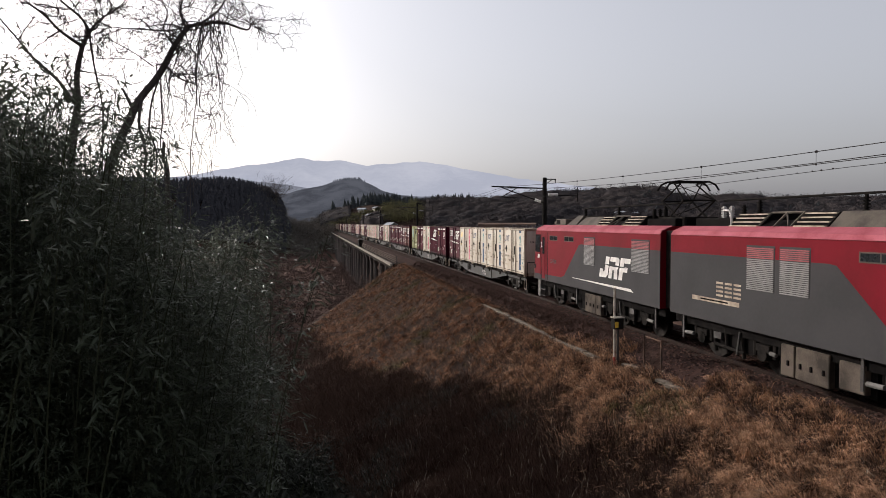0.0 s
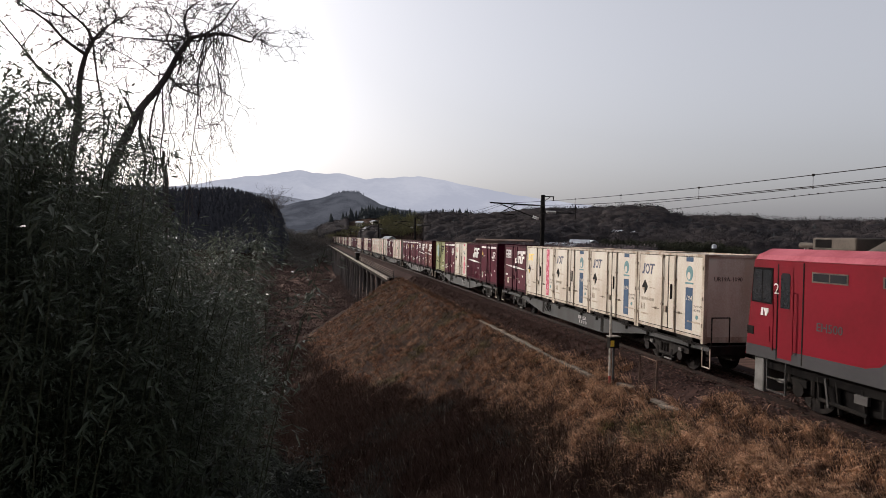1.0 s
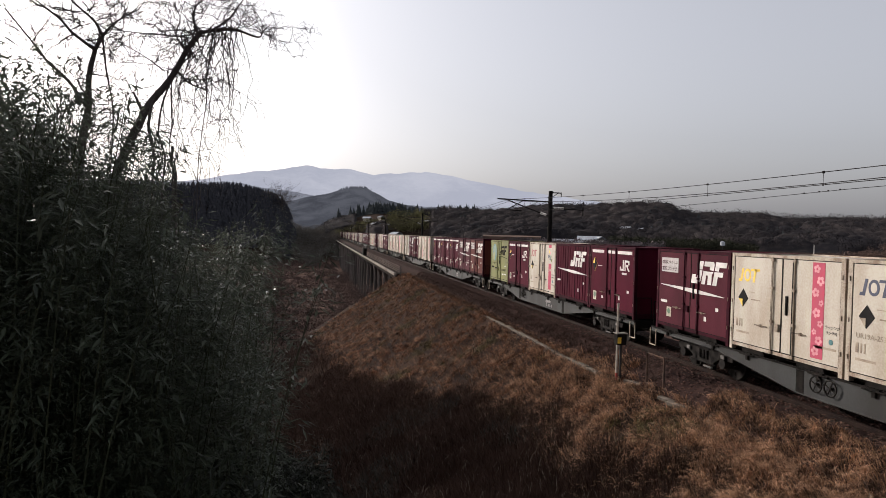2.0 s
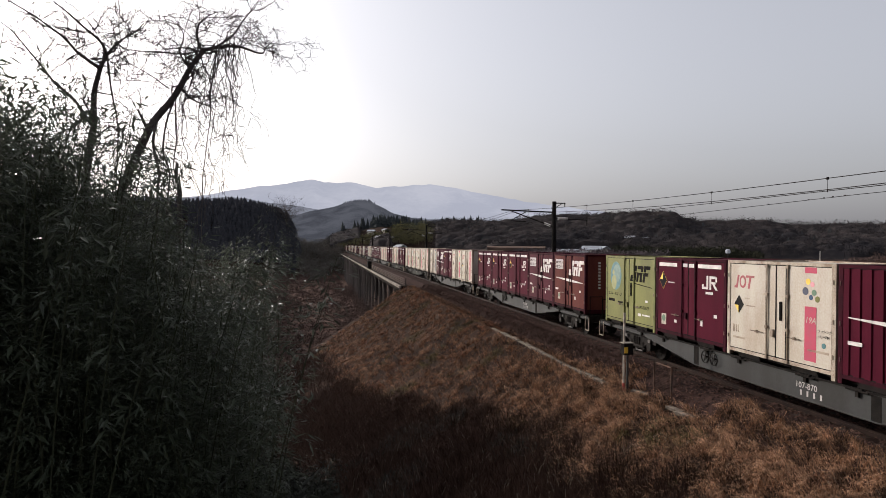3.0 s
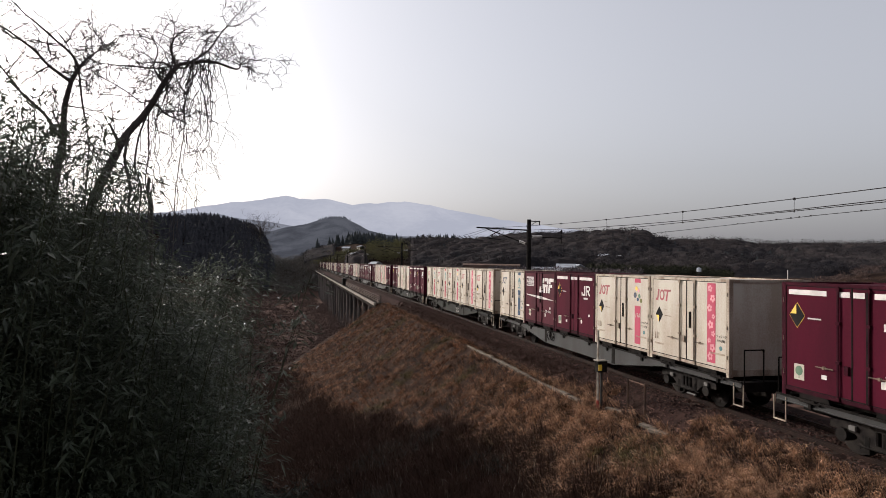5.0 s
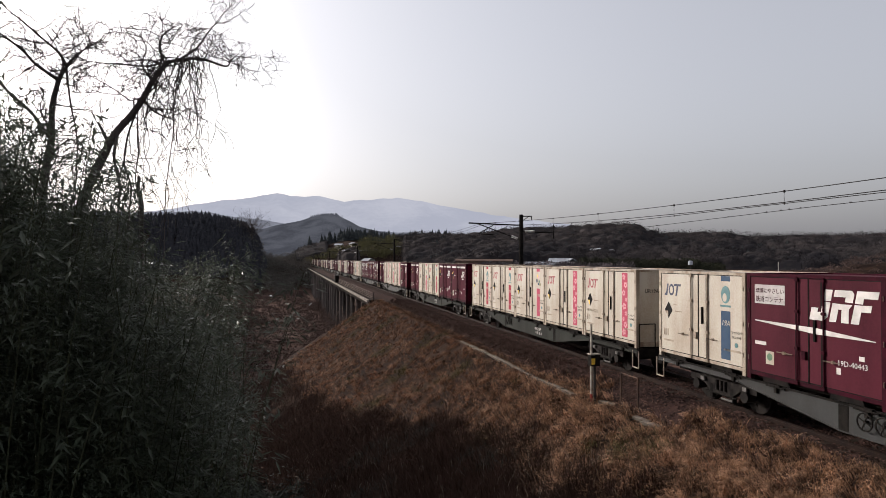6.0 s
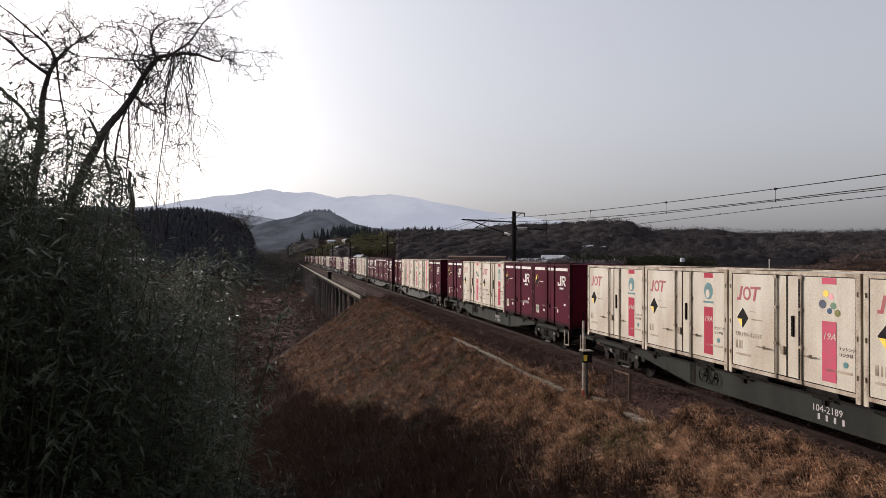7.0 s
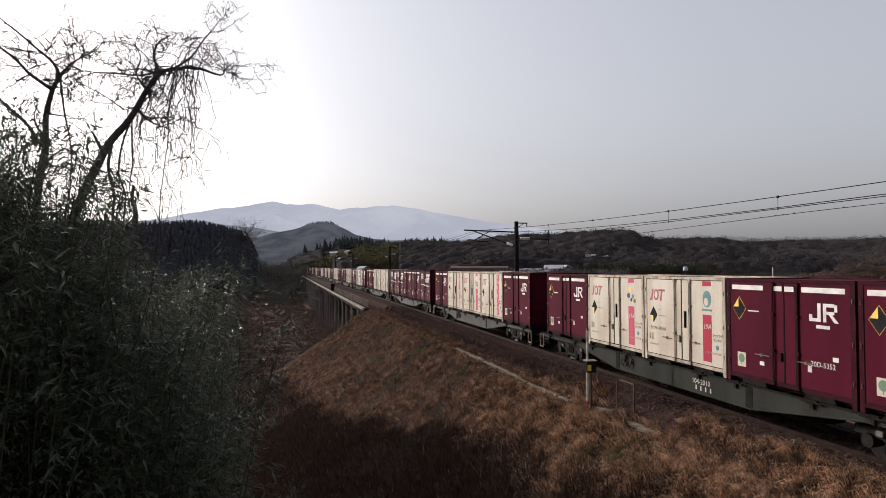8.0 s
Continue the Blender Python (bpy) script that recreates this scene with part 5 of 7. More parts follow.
def shell(o, paint, trim, rods, corrugated=False, grip=True):
    """Body, doors, rods and feet common to all containers; origin at the middle of the base."""
    bm = bmesh.new()
    box(bm, -HW + 0.05, HW - 0.05, -L / 2 + 0.04, L / 2 - 0.04, 0.14, CH - 0.04)
    part("body", bm, paint, o)
    bm = bmesh.new()
    for sx in (-1, 1):
        for sy in (-1, 1):
            xa, xb = sorted((sx * HW, sx * (HW - 0.12)))
            ya, yb = sorted((sy * L / 2, sy * (L / 2 - 0.11)))
            box(bm, xa, xb, ya, yb, 0.0, CH)
    for sx in (-1, 1):
        xa, xb = sorted((sx * (HW - 0.002), sx * (HW - 0.09)))
        box(bm, xa, xb, -L / 2 + 0.11, L / 2 - 0.11, CH - 0.075, CH - 0.003)
        box(bm, xa, xb, -L / 2 + 0.11, L / 2 - 0.11, 0.11, 0.19)
    for sy in (-1, 1):
        ya, yb = sorted((sy * (L / 2 - 0.002), sy * (L / 2 - 0.07)))
        box(bm, -HW + 0.12, HW - 0.12, ya, yb, CH - 0.075, CH - 0.003)
        box(bm, -HW + 0.12, HW - 0.12, ya, yb, 0.03, 0.19)
    part("frame", bm, trim, o)
    for y0, y1 in ((-L / 2 + 0.12, -0.36), (0.36, L / 2 - 0.12)):
        bm = bmesh.new()
        if corrugated:
            box(bm, FACE + 0.03, FACE + 0.06, y0, y1, 0.20, CH - 0.085)
        else:
            soft_box(bm, FACE + 0.012, FACE + 0.06, y0, y1, 0.20, CH - 0.085, 0.012)
        part("door", bm, paint, o)
        part("far_door", _plain(-FACE, y0, y1), paint, o)
    if corrugated:
        bm = bmesh.new()
        n = 13
        for k in range(n):
            yy = -L / 2 + 0.2 + (L - 0.4) * k / (n - 1)
            slab(bm, [(yy - 0.075, 0.2), (yy + 0.075, 0.2), (yy + 0.075, CH - 0.09), (yy - 0.075, CH - 0.09)], FACE + 0.004, FACE + 0.05)
        part("ribs", bm, paint, o)
    bm = bmesh.new()
    soft_box(bm, FACE + 0.022, FACE + 0.06, -0.345, -0.01, 0.20, CH - 0.085, 0.01)
    soft_box(bm, FACE + 0.022, FACE + 0.06, 0.01, 0.345, 0.20, CH - 0.085, 0.01)
    part("centre_panel", bm, paint, o)
    bm = bmesh.new()
    for yy, q in ((-0.352, 0.03), (0.352, 0.03), (0.0, 0.016), (-L / 2 + 0.128, 0.022), (L / 2 - 0.128, 0.022)):
        box(bm, FACE + 0.013, FACE + 0.0215, yy - q, yy + q, 0.19, CH - 0.08)
    box(bm, FACE + 0.013, FACE + 0.0215, -L / 2 + 0.15, L / 2 - 0.15, 0.186, 0.215)
    box(bm, FACE + 0.013, FACE + 0.0215, -L / 2 + 0.15, L / 2 - 0.15, CH - 0.095, CH - 0.073)
    tagged(part("seal", bm, M_DARK, o, "dark door seal"), kind="stuff")
    if not corrugated:
        for yy in (-0.42, 0.30):
            bm = bmesh.new()
            rod(bm, (FACE - 0.012, yy, 0.12), (FACE - 0.012, yy, CH - 0.06), 0.020, 6)
            for zz in (0.16, 0.9, 1.7, CH - 0.12):
                box(bm, FACE - 0.038, FACE + 0.02, yy - 0.045, yy + 0.045, zz - 0.03, zz + 0.03)
            part("lock_rod", bm, rods, o, "lock rod")
        for yy, dy in ((-0.42, -0.42), (0.42, 0.45)):
            bm = bmesh.new()
            ya, yb = sorted((yy, yy + dy))
            box(bm, FACE - 0.035, FACE - 0.018, ya, yb, 0.73, 0.752)
            box(bm, FACE - 0.04, FACE + 0.012, yy + dy * 0.55 - 0.025, yy + dy * 0.55 + 0.025, 0.71, 0.77)
            part("handle", bm, M_ROD, o, "steel door handle")
        if grip:
            bm = bmesh.new()
            soft_box(bm, FACE - 0.012, FACE + 0.03, -0.20, -0.14, 1.1, 1.55, 0.008)
            part("grip", bm, M_DARK, o, "dark recessed grip")
        bm = bmesh.new()
        soft_box(bm, FACE - 0.03, FACE + 0.03, 0.05, 0.16, 0.68, 0.86, 0.01)
        part("latch", bm, rods, o)
    bm = bmesh.new()
    for yy in (-L / 2 + 0.06, L / 2 - 0.06):
        for zz in (0.5, 1.25, 2.1):
            rod(bm, (FACE - 0.010, yy, zz - 0.05), (FACE - 0.010, yy, zz + 0.05), 0.013, 6)
    tagged(part("hinge_set", bm, M_ROD, o), kind="stuff")
    for yy in (-0.95, 0.95):
        bm = bmesh.new()
        slab(bm, [(yy - 0.42, 0.0), (yy + 0.42, 0.0), (yy + 0.36, 0.112), (yy - 0.36, 0.112)], FACE + 0.01, FACE + 0.05)
        part("fork_pocket", bm, M_DARK, o)
    bm = bmesh.new()
    box(bm, -HW + 0.15, HW - 0.15, -L / 2 + 0.12, L / 2 - 0.12, 0.02, 0.139)
    part("underframe", bm, M_DARK, o, "dark underframe")


def _plain(x, y0, y1):
    bm = bmesh.new()
    box(bm, x - 0.06, x - 0.012, y0, y1, 0.2, CH - 0.085)
    return bm


def slant(y, z, w, h, s=0.22):
    """A leaning bar: reads towards -y."""
    return [(y, z), (y - w, z), (y - w - s * h, z + h), (y - s * h, z + h)]


def block_logo(y, z, ku, kv, lean):
    """Outlines of the heavy leaning logo: a hook, a loop with a leg, and a comb; it reads towards -y."""
    shapes = (((0, 0), (0.52, 0), (0.66, 0.14), (0.66, 1), (0.38, 1), (0.38, 0.27), (0.25, 0.27), (0.25, 0.40), (0, 0.40)),
              ((0.74, 0), (0.98, 0), (0.98, 0.40), (1.10, 0.40), (1.16, 0), (1.42, 0), (1.34, 0.44), (1.42, 0.56), (1.42, 0.9), (1.32, 1), (0.74, 1), (0.74, 0.79), (1.16, 0.79), (1.16, 0.60), (0.74, 0.60)),
              ((1.50, 0), (1.76, 0), (1.76, 0.38), (2.06, 0.38), (2.06, 0.60), (1.76, 0.60), (1.76, 0.78), (2.2, 0.78), (2.2, 1), (1.50, 1)))
    return [[(y - ku * u - lean * kv * v, z + kv * v) for u, v in p] for p in shapes]


def sheet_mark(o, name, m, *polys, lift=0.0, label=""):
    if name == "logo":  # each stroke is a piece of its own
        return [plates("logo_stroke", m, o, FACE + 0.006 - lift, FACE + 0.011, p, label=label) for p in polys]
    return plates(name, m, o, FACE + 0.006 - lift, FACE + 0.011, *polys, label=label)


def rect(y0, y1, z0, z1):
    return [(y0, z0), (y1, z0), (y1, z1), (y0, z1)]


def small_bars(o, spots, m):
    """Lines of lettering too small to read."""
    tagged(sheet_mark(o, "small_print", m, *[rect(y, y - w, z, z + h) for y, z, w, h in spots]), kind="stuff")


def diamond(o, y, z, r, half):
    if half == "left":
        e = r + 0.014
        sheet_mark(o, "diamond_edge", M_YELLOW, [(y, z - e), (y - 0.8 * e, z), (y, z + e), (y + 0.8 * e, z)], lift=-0.003, label="thin yellow edge of the diamond")
    sheet_mark(o, "diamond", M_BLACK, [(y, z - r), (y - 0.8 * r, z), (y, z + r), (y + 0.8 * r, z)], label="black hazard diamond")
    q = 0.9 * r
    if half == "left":
        sheet_mark(o, "diamond_half", M_YELLOW, [(y + 0.02, z + 0.03), (y + 0.02, z + q), (y + 0.76 * q, z + 0.03)], lift=0.003, label="yellow field of the diamond")
    else:
        sheet_mark(o, "diamond_half", M_YELLOW if half == "yellow" else M_EDGE, [(y + 0.02, z - 0.03), (y + 0.02, z - q), (y + 0.76 * q, z - 0.03)], lift=0.003)


def white_box(accent, mark):
    o = thing("cream_container", f"cream freight container with {accent}", "container", "containers on the train")
    shell(o, M_CREAM, M_CREAM_F, M_EDGE)
    ink = {"blue": M_NAVY, "orange": M_YELLOW}.get(mark, M_FADED)
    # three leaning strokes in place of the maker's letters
    polys = [slant(1.52, 1.78, 0.07, 0.34), slant(1.58, 1.78, 0.10, 0.07), slant(1.04, 1.78, 0.07, 0.34), slant(1.12, 2.06, 0.33, 0.06, 0.1)]
    sheet_mark(o, "logo", ink, *polys, label="leaning block logo")
    sheet_mark(o, "logo_ring", ink, disc(1.235, 1.95, 0.165, 20, 0.13), label="ring of the logo")
    sheet_mark(o, "logo_eye", M_CREAM, disc(1.235, 1.95, 0.105, 16, 0.075), lift=0.003)
    diamond(o, 1.38, 1.36, 0.24, "yellow" if mark != "blue" else "plain")
    small_bars(o, [(1.08, 1.33, 0.34, 0.03), (1.62, 0.62, 0.07, 0.2), (1.50, 0.62, 0.04, 0.2), (1.42, 0.62, 0.04, 0.2), (1.15, 1.52, 0.2, 0.02), (1.62, 0.46, 0.5, 0.05), (-1.05, 0.52, 0.62, 0.05)], M_EDGE)
    lettering("ring_note", "ラッシング", 0.082, FACE + 0.007, -1.34, 0.98, M_BLACK, o)
    lettering("ring_note", "リング付", 0.082, FACE + 0.007, -1.36, 0.86, M_BLACK, o)
    sheet_mark(o, "small_emblem", M_TEAL, disc(-1.52, 0.70, 0.06, 12), label="small round teal emblem")
    stripe = {"blue": M_BLUE, "pink": M_PINK, "flowers": M_PINK, "crimson": M_REDST, "orange": M_PINK}[mark]
    y0, y1 = -0.95, -1.30
    if mark == "flowers" or mark == "orange":
        sheet_mark(o, "stripe", stripe, rect(y0, y1, 0.28, CH - 0.12), label="rose pink stripe")
        polys = []
        for zc, off, k in ((2.24, 0.05, 1.1), (1.98, -0.06, 1.25), (1.72, 0.07, 1.2), (1.50, -0.09, 0.8), (1.28, 0.03, 1.3), (1.05, -0.08, 0.9), (0.86, 0.08, 0.8), (0.68, -0.05, 1.2), (0.44, 0.04, 1.25)):
            yc = (y0 + y1) / 2 + off
            for i in range(5):
                a = i * 1.2566 + zc * 3
                polys.append(disc(yc + 0.055 * k * math.cos(a), zc + 0.055 * k * math.sin(a), 0.034 * k, 8))
        tagged(sheet_mark(o, "blossom_print", M_PETAL, *polys, lift=0.003, label="pale blossom print"), kind="stuff")
    else:
        sheet_mark(o, "stripe", stripe, rect(y0, y1, 0.30, 1.52), label="coloured stripe")
        sheet_mark(o, "stripe", stripe, rect(y0, y1, 2.27, CH - 0.1), label="coloured stripe")
        yc = (y0 + y1) / 2
        if mark == "pink":
            for m, a, b, r in ((M_YELLOW, 0.08, 2.08, 0.07), (M_NAVY, 0.16, 1.86, 0.09), (M_GREEN, -0.10, 1.84, 0.07), (M_BLUE, -0.01, 1.73, 0.06), (M_PETAL, -0.05, 2.02, 0.06), (M_LIME, -0.20, 1.70, 0.07)):
                sheet_mark(o, "dot", m, disc(yc + a, b, r, 14), label="coloured dot")
        else:
            sheet_mark(o, "emblem", M_TEAL, disc(yc, 1.93, 0.22, 22, 0.17), label="round teal emblem")
            sheet_mark(o, "emblem_core", M_CREAM, disc(yc + 0.03, 1.86, 0.11, 14, 0.08), lift=0.003)
            sheet_mark(o, "small_print", M_TEAL, rect(yc + 0.2, yc - 0.2, 1.62, 1.67))
        lettering("code", "19A", 0.20, FACE + 0.003, y0 - 0.01, 1.15, M_CREAM, o, 0.25)
    return o


def jr_box():
    o = thing("maroon_container", "maroon freight container with white top bars and block logo", "container", "containers on the train")
    shell(o, M_MAROON, M_MAROON_F, M_MAROON_F, grip=False)
    sheet_mark(o, "top_bar", M_WHITE, rect(1.66, 0.62, 2.23, 2.34), rect(-0.52, -1.62, 2.23, 2.34), rect(0.30, 0.04, 2.23, 2.34), rect(-0.04, -0.30, 2.23, 2.34), label="white bar")
    diamond(o, 1.42, 1.78, 0.27, "left")
    # block logo: a hook and a loop
    sheet_mark(o, "logo", M_WHITE, rect(-0.94, -1.02, 1.70, 2.02), rect(-0.72, -1.02, 1.64, 1.71), rect(-0.72, -0.80, 1.70, 1.78),
               rect(-1.08, -1.16, 1.64, 1.96), rect(-1.08, -1.36, 1.95, 2.02), rect(-1.36, -1.43, 1.86, 2.0), rect(-1.16, -1.36, 1.80, 1.86), [(-1.22, 1.80), (-1.31, 1.80), (-1.46, 1.64), (-1.36, 1.64)], label="white block logo")
    small_bars(o, [(-0.9, 1.50, 0.34, 0.07), (1.12, 1.72, 0.36, 0.03), (-1.30, 0.86, 0.14, 0.09), (-0.66, 0.56, 0.10, 0.14), (0.75, 0.50, 0.14, 0.09)], M_WHITE)
    sheet_mark(o, "sticker", M_CREAM, rect(1.50, 1.22, 0.38, 0.72), label="cream sticker")
    sheet_mark(o, "sticker_tree", M_GREEN, disc(1.36, 0.58, 0.105, 16), rect(1.37, 1.35, 0.42, 0.5), lift=0.003, label="green tree on the sticker")
    return o


def block_marks(o, ink, y, z, k, paint):
    """Three leaning blocks in place of the operator's letters."""
    sheet_mark(o, "logo", ink, *block_logo(y + 0.02 * k, z, 0.53 * k, 0.5 * k, 0.24), label="leaning block logo")
    sheet_mark(o, "logo_slit", paint, [(y - 0.14 * k, z + 0.315 * k), (y - 0.6 * k, z + 0.325 * k), (y - 1.22 * k, z + 0.295 * k), (y - 0.6 * k, z + 0.285 * k)], lift=0.003, label="slit across the logo")


def jrf_box(corrugated=False, tawny=False):
    if tawny:
        o = thing("browned_maroon_container", "sun-browned maroon container with white logo and streak", "container", "containers on the train")
    elif corrugated:
        o = thing("corrugated_container", "dark maroon corrugated container with white leaning logo", "container", "containers on the train")
    else:
        o = thing("faded_maroon_container", "faded maroon container with white logo and streak", "container", "containers on the train")
    shell(o, M_TAWNY if tawny else M_MAROON2 if not corrugated else M_MAROON, M_MAROON_F, M_MAROON_F, corrugated)
    lift = 0.009 if corrugated else 0.0
    block_marks(o, M_WHITE, -0.06 if not corrugated else 0.1, 1.56, 1.3, M_TAWNY if tawny else M_MAROON2)
    sheet_mark(o, "streak", M_WHITE, [(1.60, 1.39), (1.60, 1.41), (-0.2, 1.39), (-1.62, 1.275), (-1.62, 1.26), (-0.2, 1.26)], lift=lift, label="white streak")
    if not corrugated:
        sheet_mark(o, "panel_text", M_PANEL, rect(1.60, 0.66, 1.80, 2.24), label="white lettered panel")
        lettering("panel_line", "環境にやさしい", 0.128, FACE + 0.003, 1.57, 2.055, M_MAROON_F, o)
        lettering("panel_line", "鉄道コンテナ", 0.145, FACE + 0.003, 1.57, 1.855, M_MAROON_F, o)
        sheet_mark(o, "sticker", M_CREAM, rect(1.25, 1.0, 0.42, 0.72))
        sheet_mark(o, "sticker_tree", M_GREEN, disc(1.125, 0.59, 0.085, 14), lift=0.003)
    small_bars(o, [(1.60, 0.84, 0.36, 0.08), (-1.25, 0.86, 0.12, 0.09), (-0.72, 0.52, 0.1, 0.13)], M_WHITE)
    for ob in [c for c in o.children if c.name.startswith(("logo", "small_print"))]:
        ob.location.x -= lift
    return o


def lime_box():
    o = thing("yellow_green_container", "yellow-green container with a round emblem and dark logo", "container", "containers on the train")
    shell(o, M_LIME, M_LIME_F, M_LIME_F)
    sheet_mark(o, "emblem_rim", M_GREEN, disc(1.02, 1.76, 0.53, 26, 0.45), lift=-0.001)
    sheet_mark(o, "emblem", M_TEAL, disc(1.02, 1.76, 0.50, 26, 0.42), label="round teal and cream emblem")
    sheet_mark(o, "emblem_core", mat("pale_lime_paint", (0.26, 0.27, 0.13), (0.20, 0.21, 0.10), 0.6, 5.0), disc(1.16, 1.52, 0.27, 18, 0.2), disc(1.22, 1.88, 0.09, 12), lift=0.003)
    sheet_mark(o, "emblem_globe", mat("pale_teal_paint", (0.13, 0.20, 0.17), (0.09, 0.15, 0.13), 0.5, 5.0), disc(0.94, 1.86, 0.33, 20, 0.30), lift=0.0018)
    lettering("emblem_line", "エコレールマーク", 0.135, FACE + 0.007, 1.62, 1.04, M_DARK, o)
    small_bars(o, [(1.6, 0.80, 0.5, 0.10), (0.85, 0.78, 0.4, 0.06)], M_DARK)
    block_marks(o, M_DARK, -0.12, 1.62, 1.12, M_LIME)
    sheet_mark(o, "streak", M_DARK, [(-0.40, 1.54), (-0.40, 1.57), (-1.65, 1.47), (-1.65, 1.45)])
    small_bars(o, [(-1.2, 0.95, 0.16, 0.07), (-0.7, 0.45, 0.2, 0.09), (-1.0, 0.48, 0.5, 0.05)], M_WHITE)
    return o


# ---- wagons ----
WAGON = 20.55
PITCH = 3.78


def wheelset(parent, y0, r=0.43):
    bm = bmesh.new()
    rod(bm, (-0.75, 0, 0), (0.75, 0, 0), 0.08, 8)
    for sx in (-1, 1):
        xa, xb = sx * 0.53, sx * 0.65
        rod(bm, (xa, 0, 0), (xb, 0, 0), r, 24)
        rod(bm, (sx * 0.505, 0, 0), (sx * 0.53, 0, 0), r + 0.028, 24)
        for k in range(6):
            a = k * math.pi / 3
            rod(bm, (xb, 0.27 * math.cos(a), 0.27 * math.sin(a)), (xb + sx * 0.012, 0.27 * math.cos(a), 0.27 * math.sin(a)), 0.045, 8)
    o = part("wheelset", bm, M_GEAR, parent, "steel wheels on an axle")
    o.matrix_basis = pose(0, y0, r)
    return o


def bogie(parent, y0):
    bm = bmesh.new()
    box(bm, -0.8, 0.8, y0 - 0.18, y0 + 0.18, 0.42, 0.78)
    b = part("bogie", bm, M_DARK, parent, "dusty dark two-axle bogie")
    for sx in (-1, 1):
        bm = bmesh.new()
        xa, xb = sorted((sx * 0.84, sx * 1.0))
        slab(bm, [(y0 - 1.3, 0.52), (y0 - 1.3, 0.68), (y0 - 0.5, 0.74), (y0 + 0.5, 0.74), (y0 + 1.3, 0.68), (y0 + 1.3, 0.52), (y0 + 0.7, 0.50), (y0 + 0.4, 0.30), (y0 - 0.4, 0.30), (y0 - 0.7, 0.50)], xa, xb)
        part("side_frame", bm, M_GEAR, b)
        for yy in (y0 - 0.95, y0 + 0.95):
            bm = bmesh.new()
            rod(bm, (sx * 0.8, yy, 0.43), (sx * 1.08, yy, 0.43), 0.14, 10)
            part("axle_box", bm, M_GEAR, b)
        bm = bmesh.new()
        for yy in (y0 - 0.16, y0, y0 + 0.16):
            rod(bm, (sx * 1.0, yy, 0.40), (sx * 1.0, yy, 0.66), 0.055, 8)
        tagged(part("spring_set", bm, M_GEAR, b), kind="stuff")
        bm = bmesh.new()
        for yy in (y0 - 0.40, y0 + 0.40):
            soft_box(bm, sx * 0.95 - 0.06, sx * 0.95 + 0.06, yy - 0.06, yy + 0.06, 0.16, 0.52, 0.015)
        rod(bm, (sx * 1.02, y0 - 0.6, 0.30), (sx * 1.02, y0 + 0.6, 0.30), 0.02, 5)
        part("brake_gear", bm, M_DARK, b, "dusty brake gear")
        bm = bmesh.new()
        for yy in (y0 - 1.02, y0 + 0.62):
            soft_box(bm, sx * 1.04 - 0.03, sx * 1.04 + 0.03, yy, yy + 0.16, 0.56, 0.66, 0.01)
        rod(bm, (sx * 1.06, y0 - 0.5, 0.22), (sx * 1.06, y0 - 0.1, 0.22), 0.03, 6)
        part("brake_lever", bm, M_SKIRT, b, "pale worn brake lever")
    return [b, wheelset(b, y0 - 0.95), wheelset(b, y0 + 0.95)]


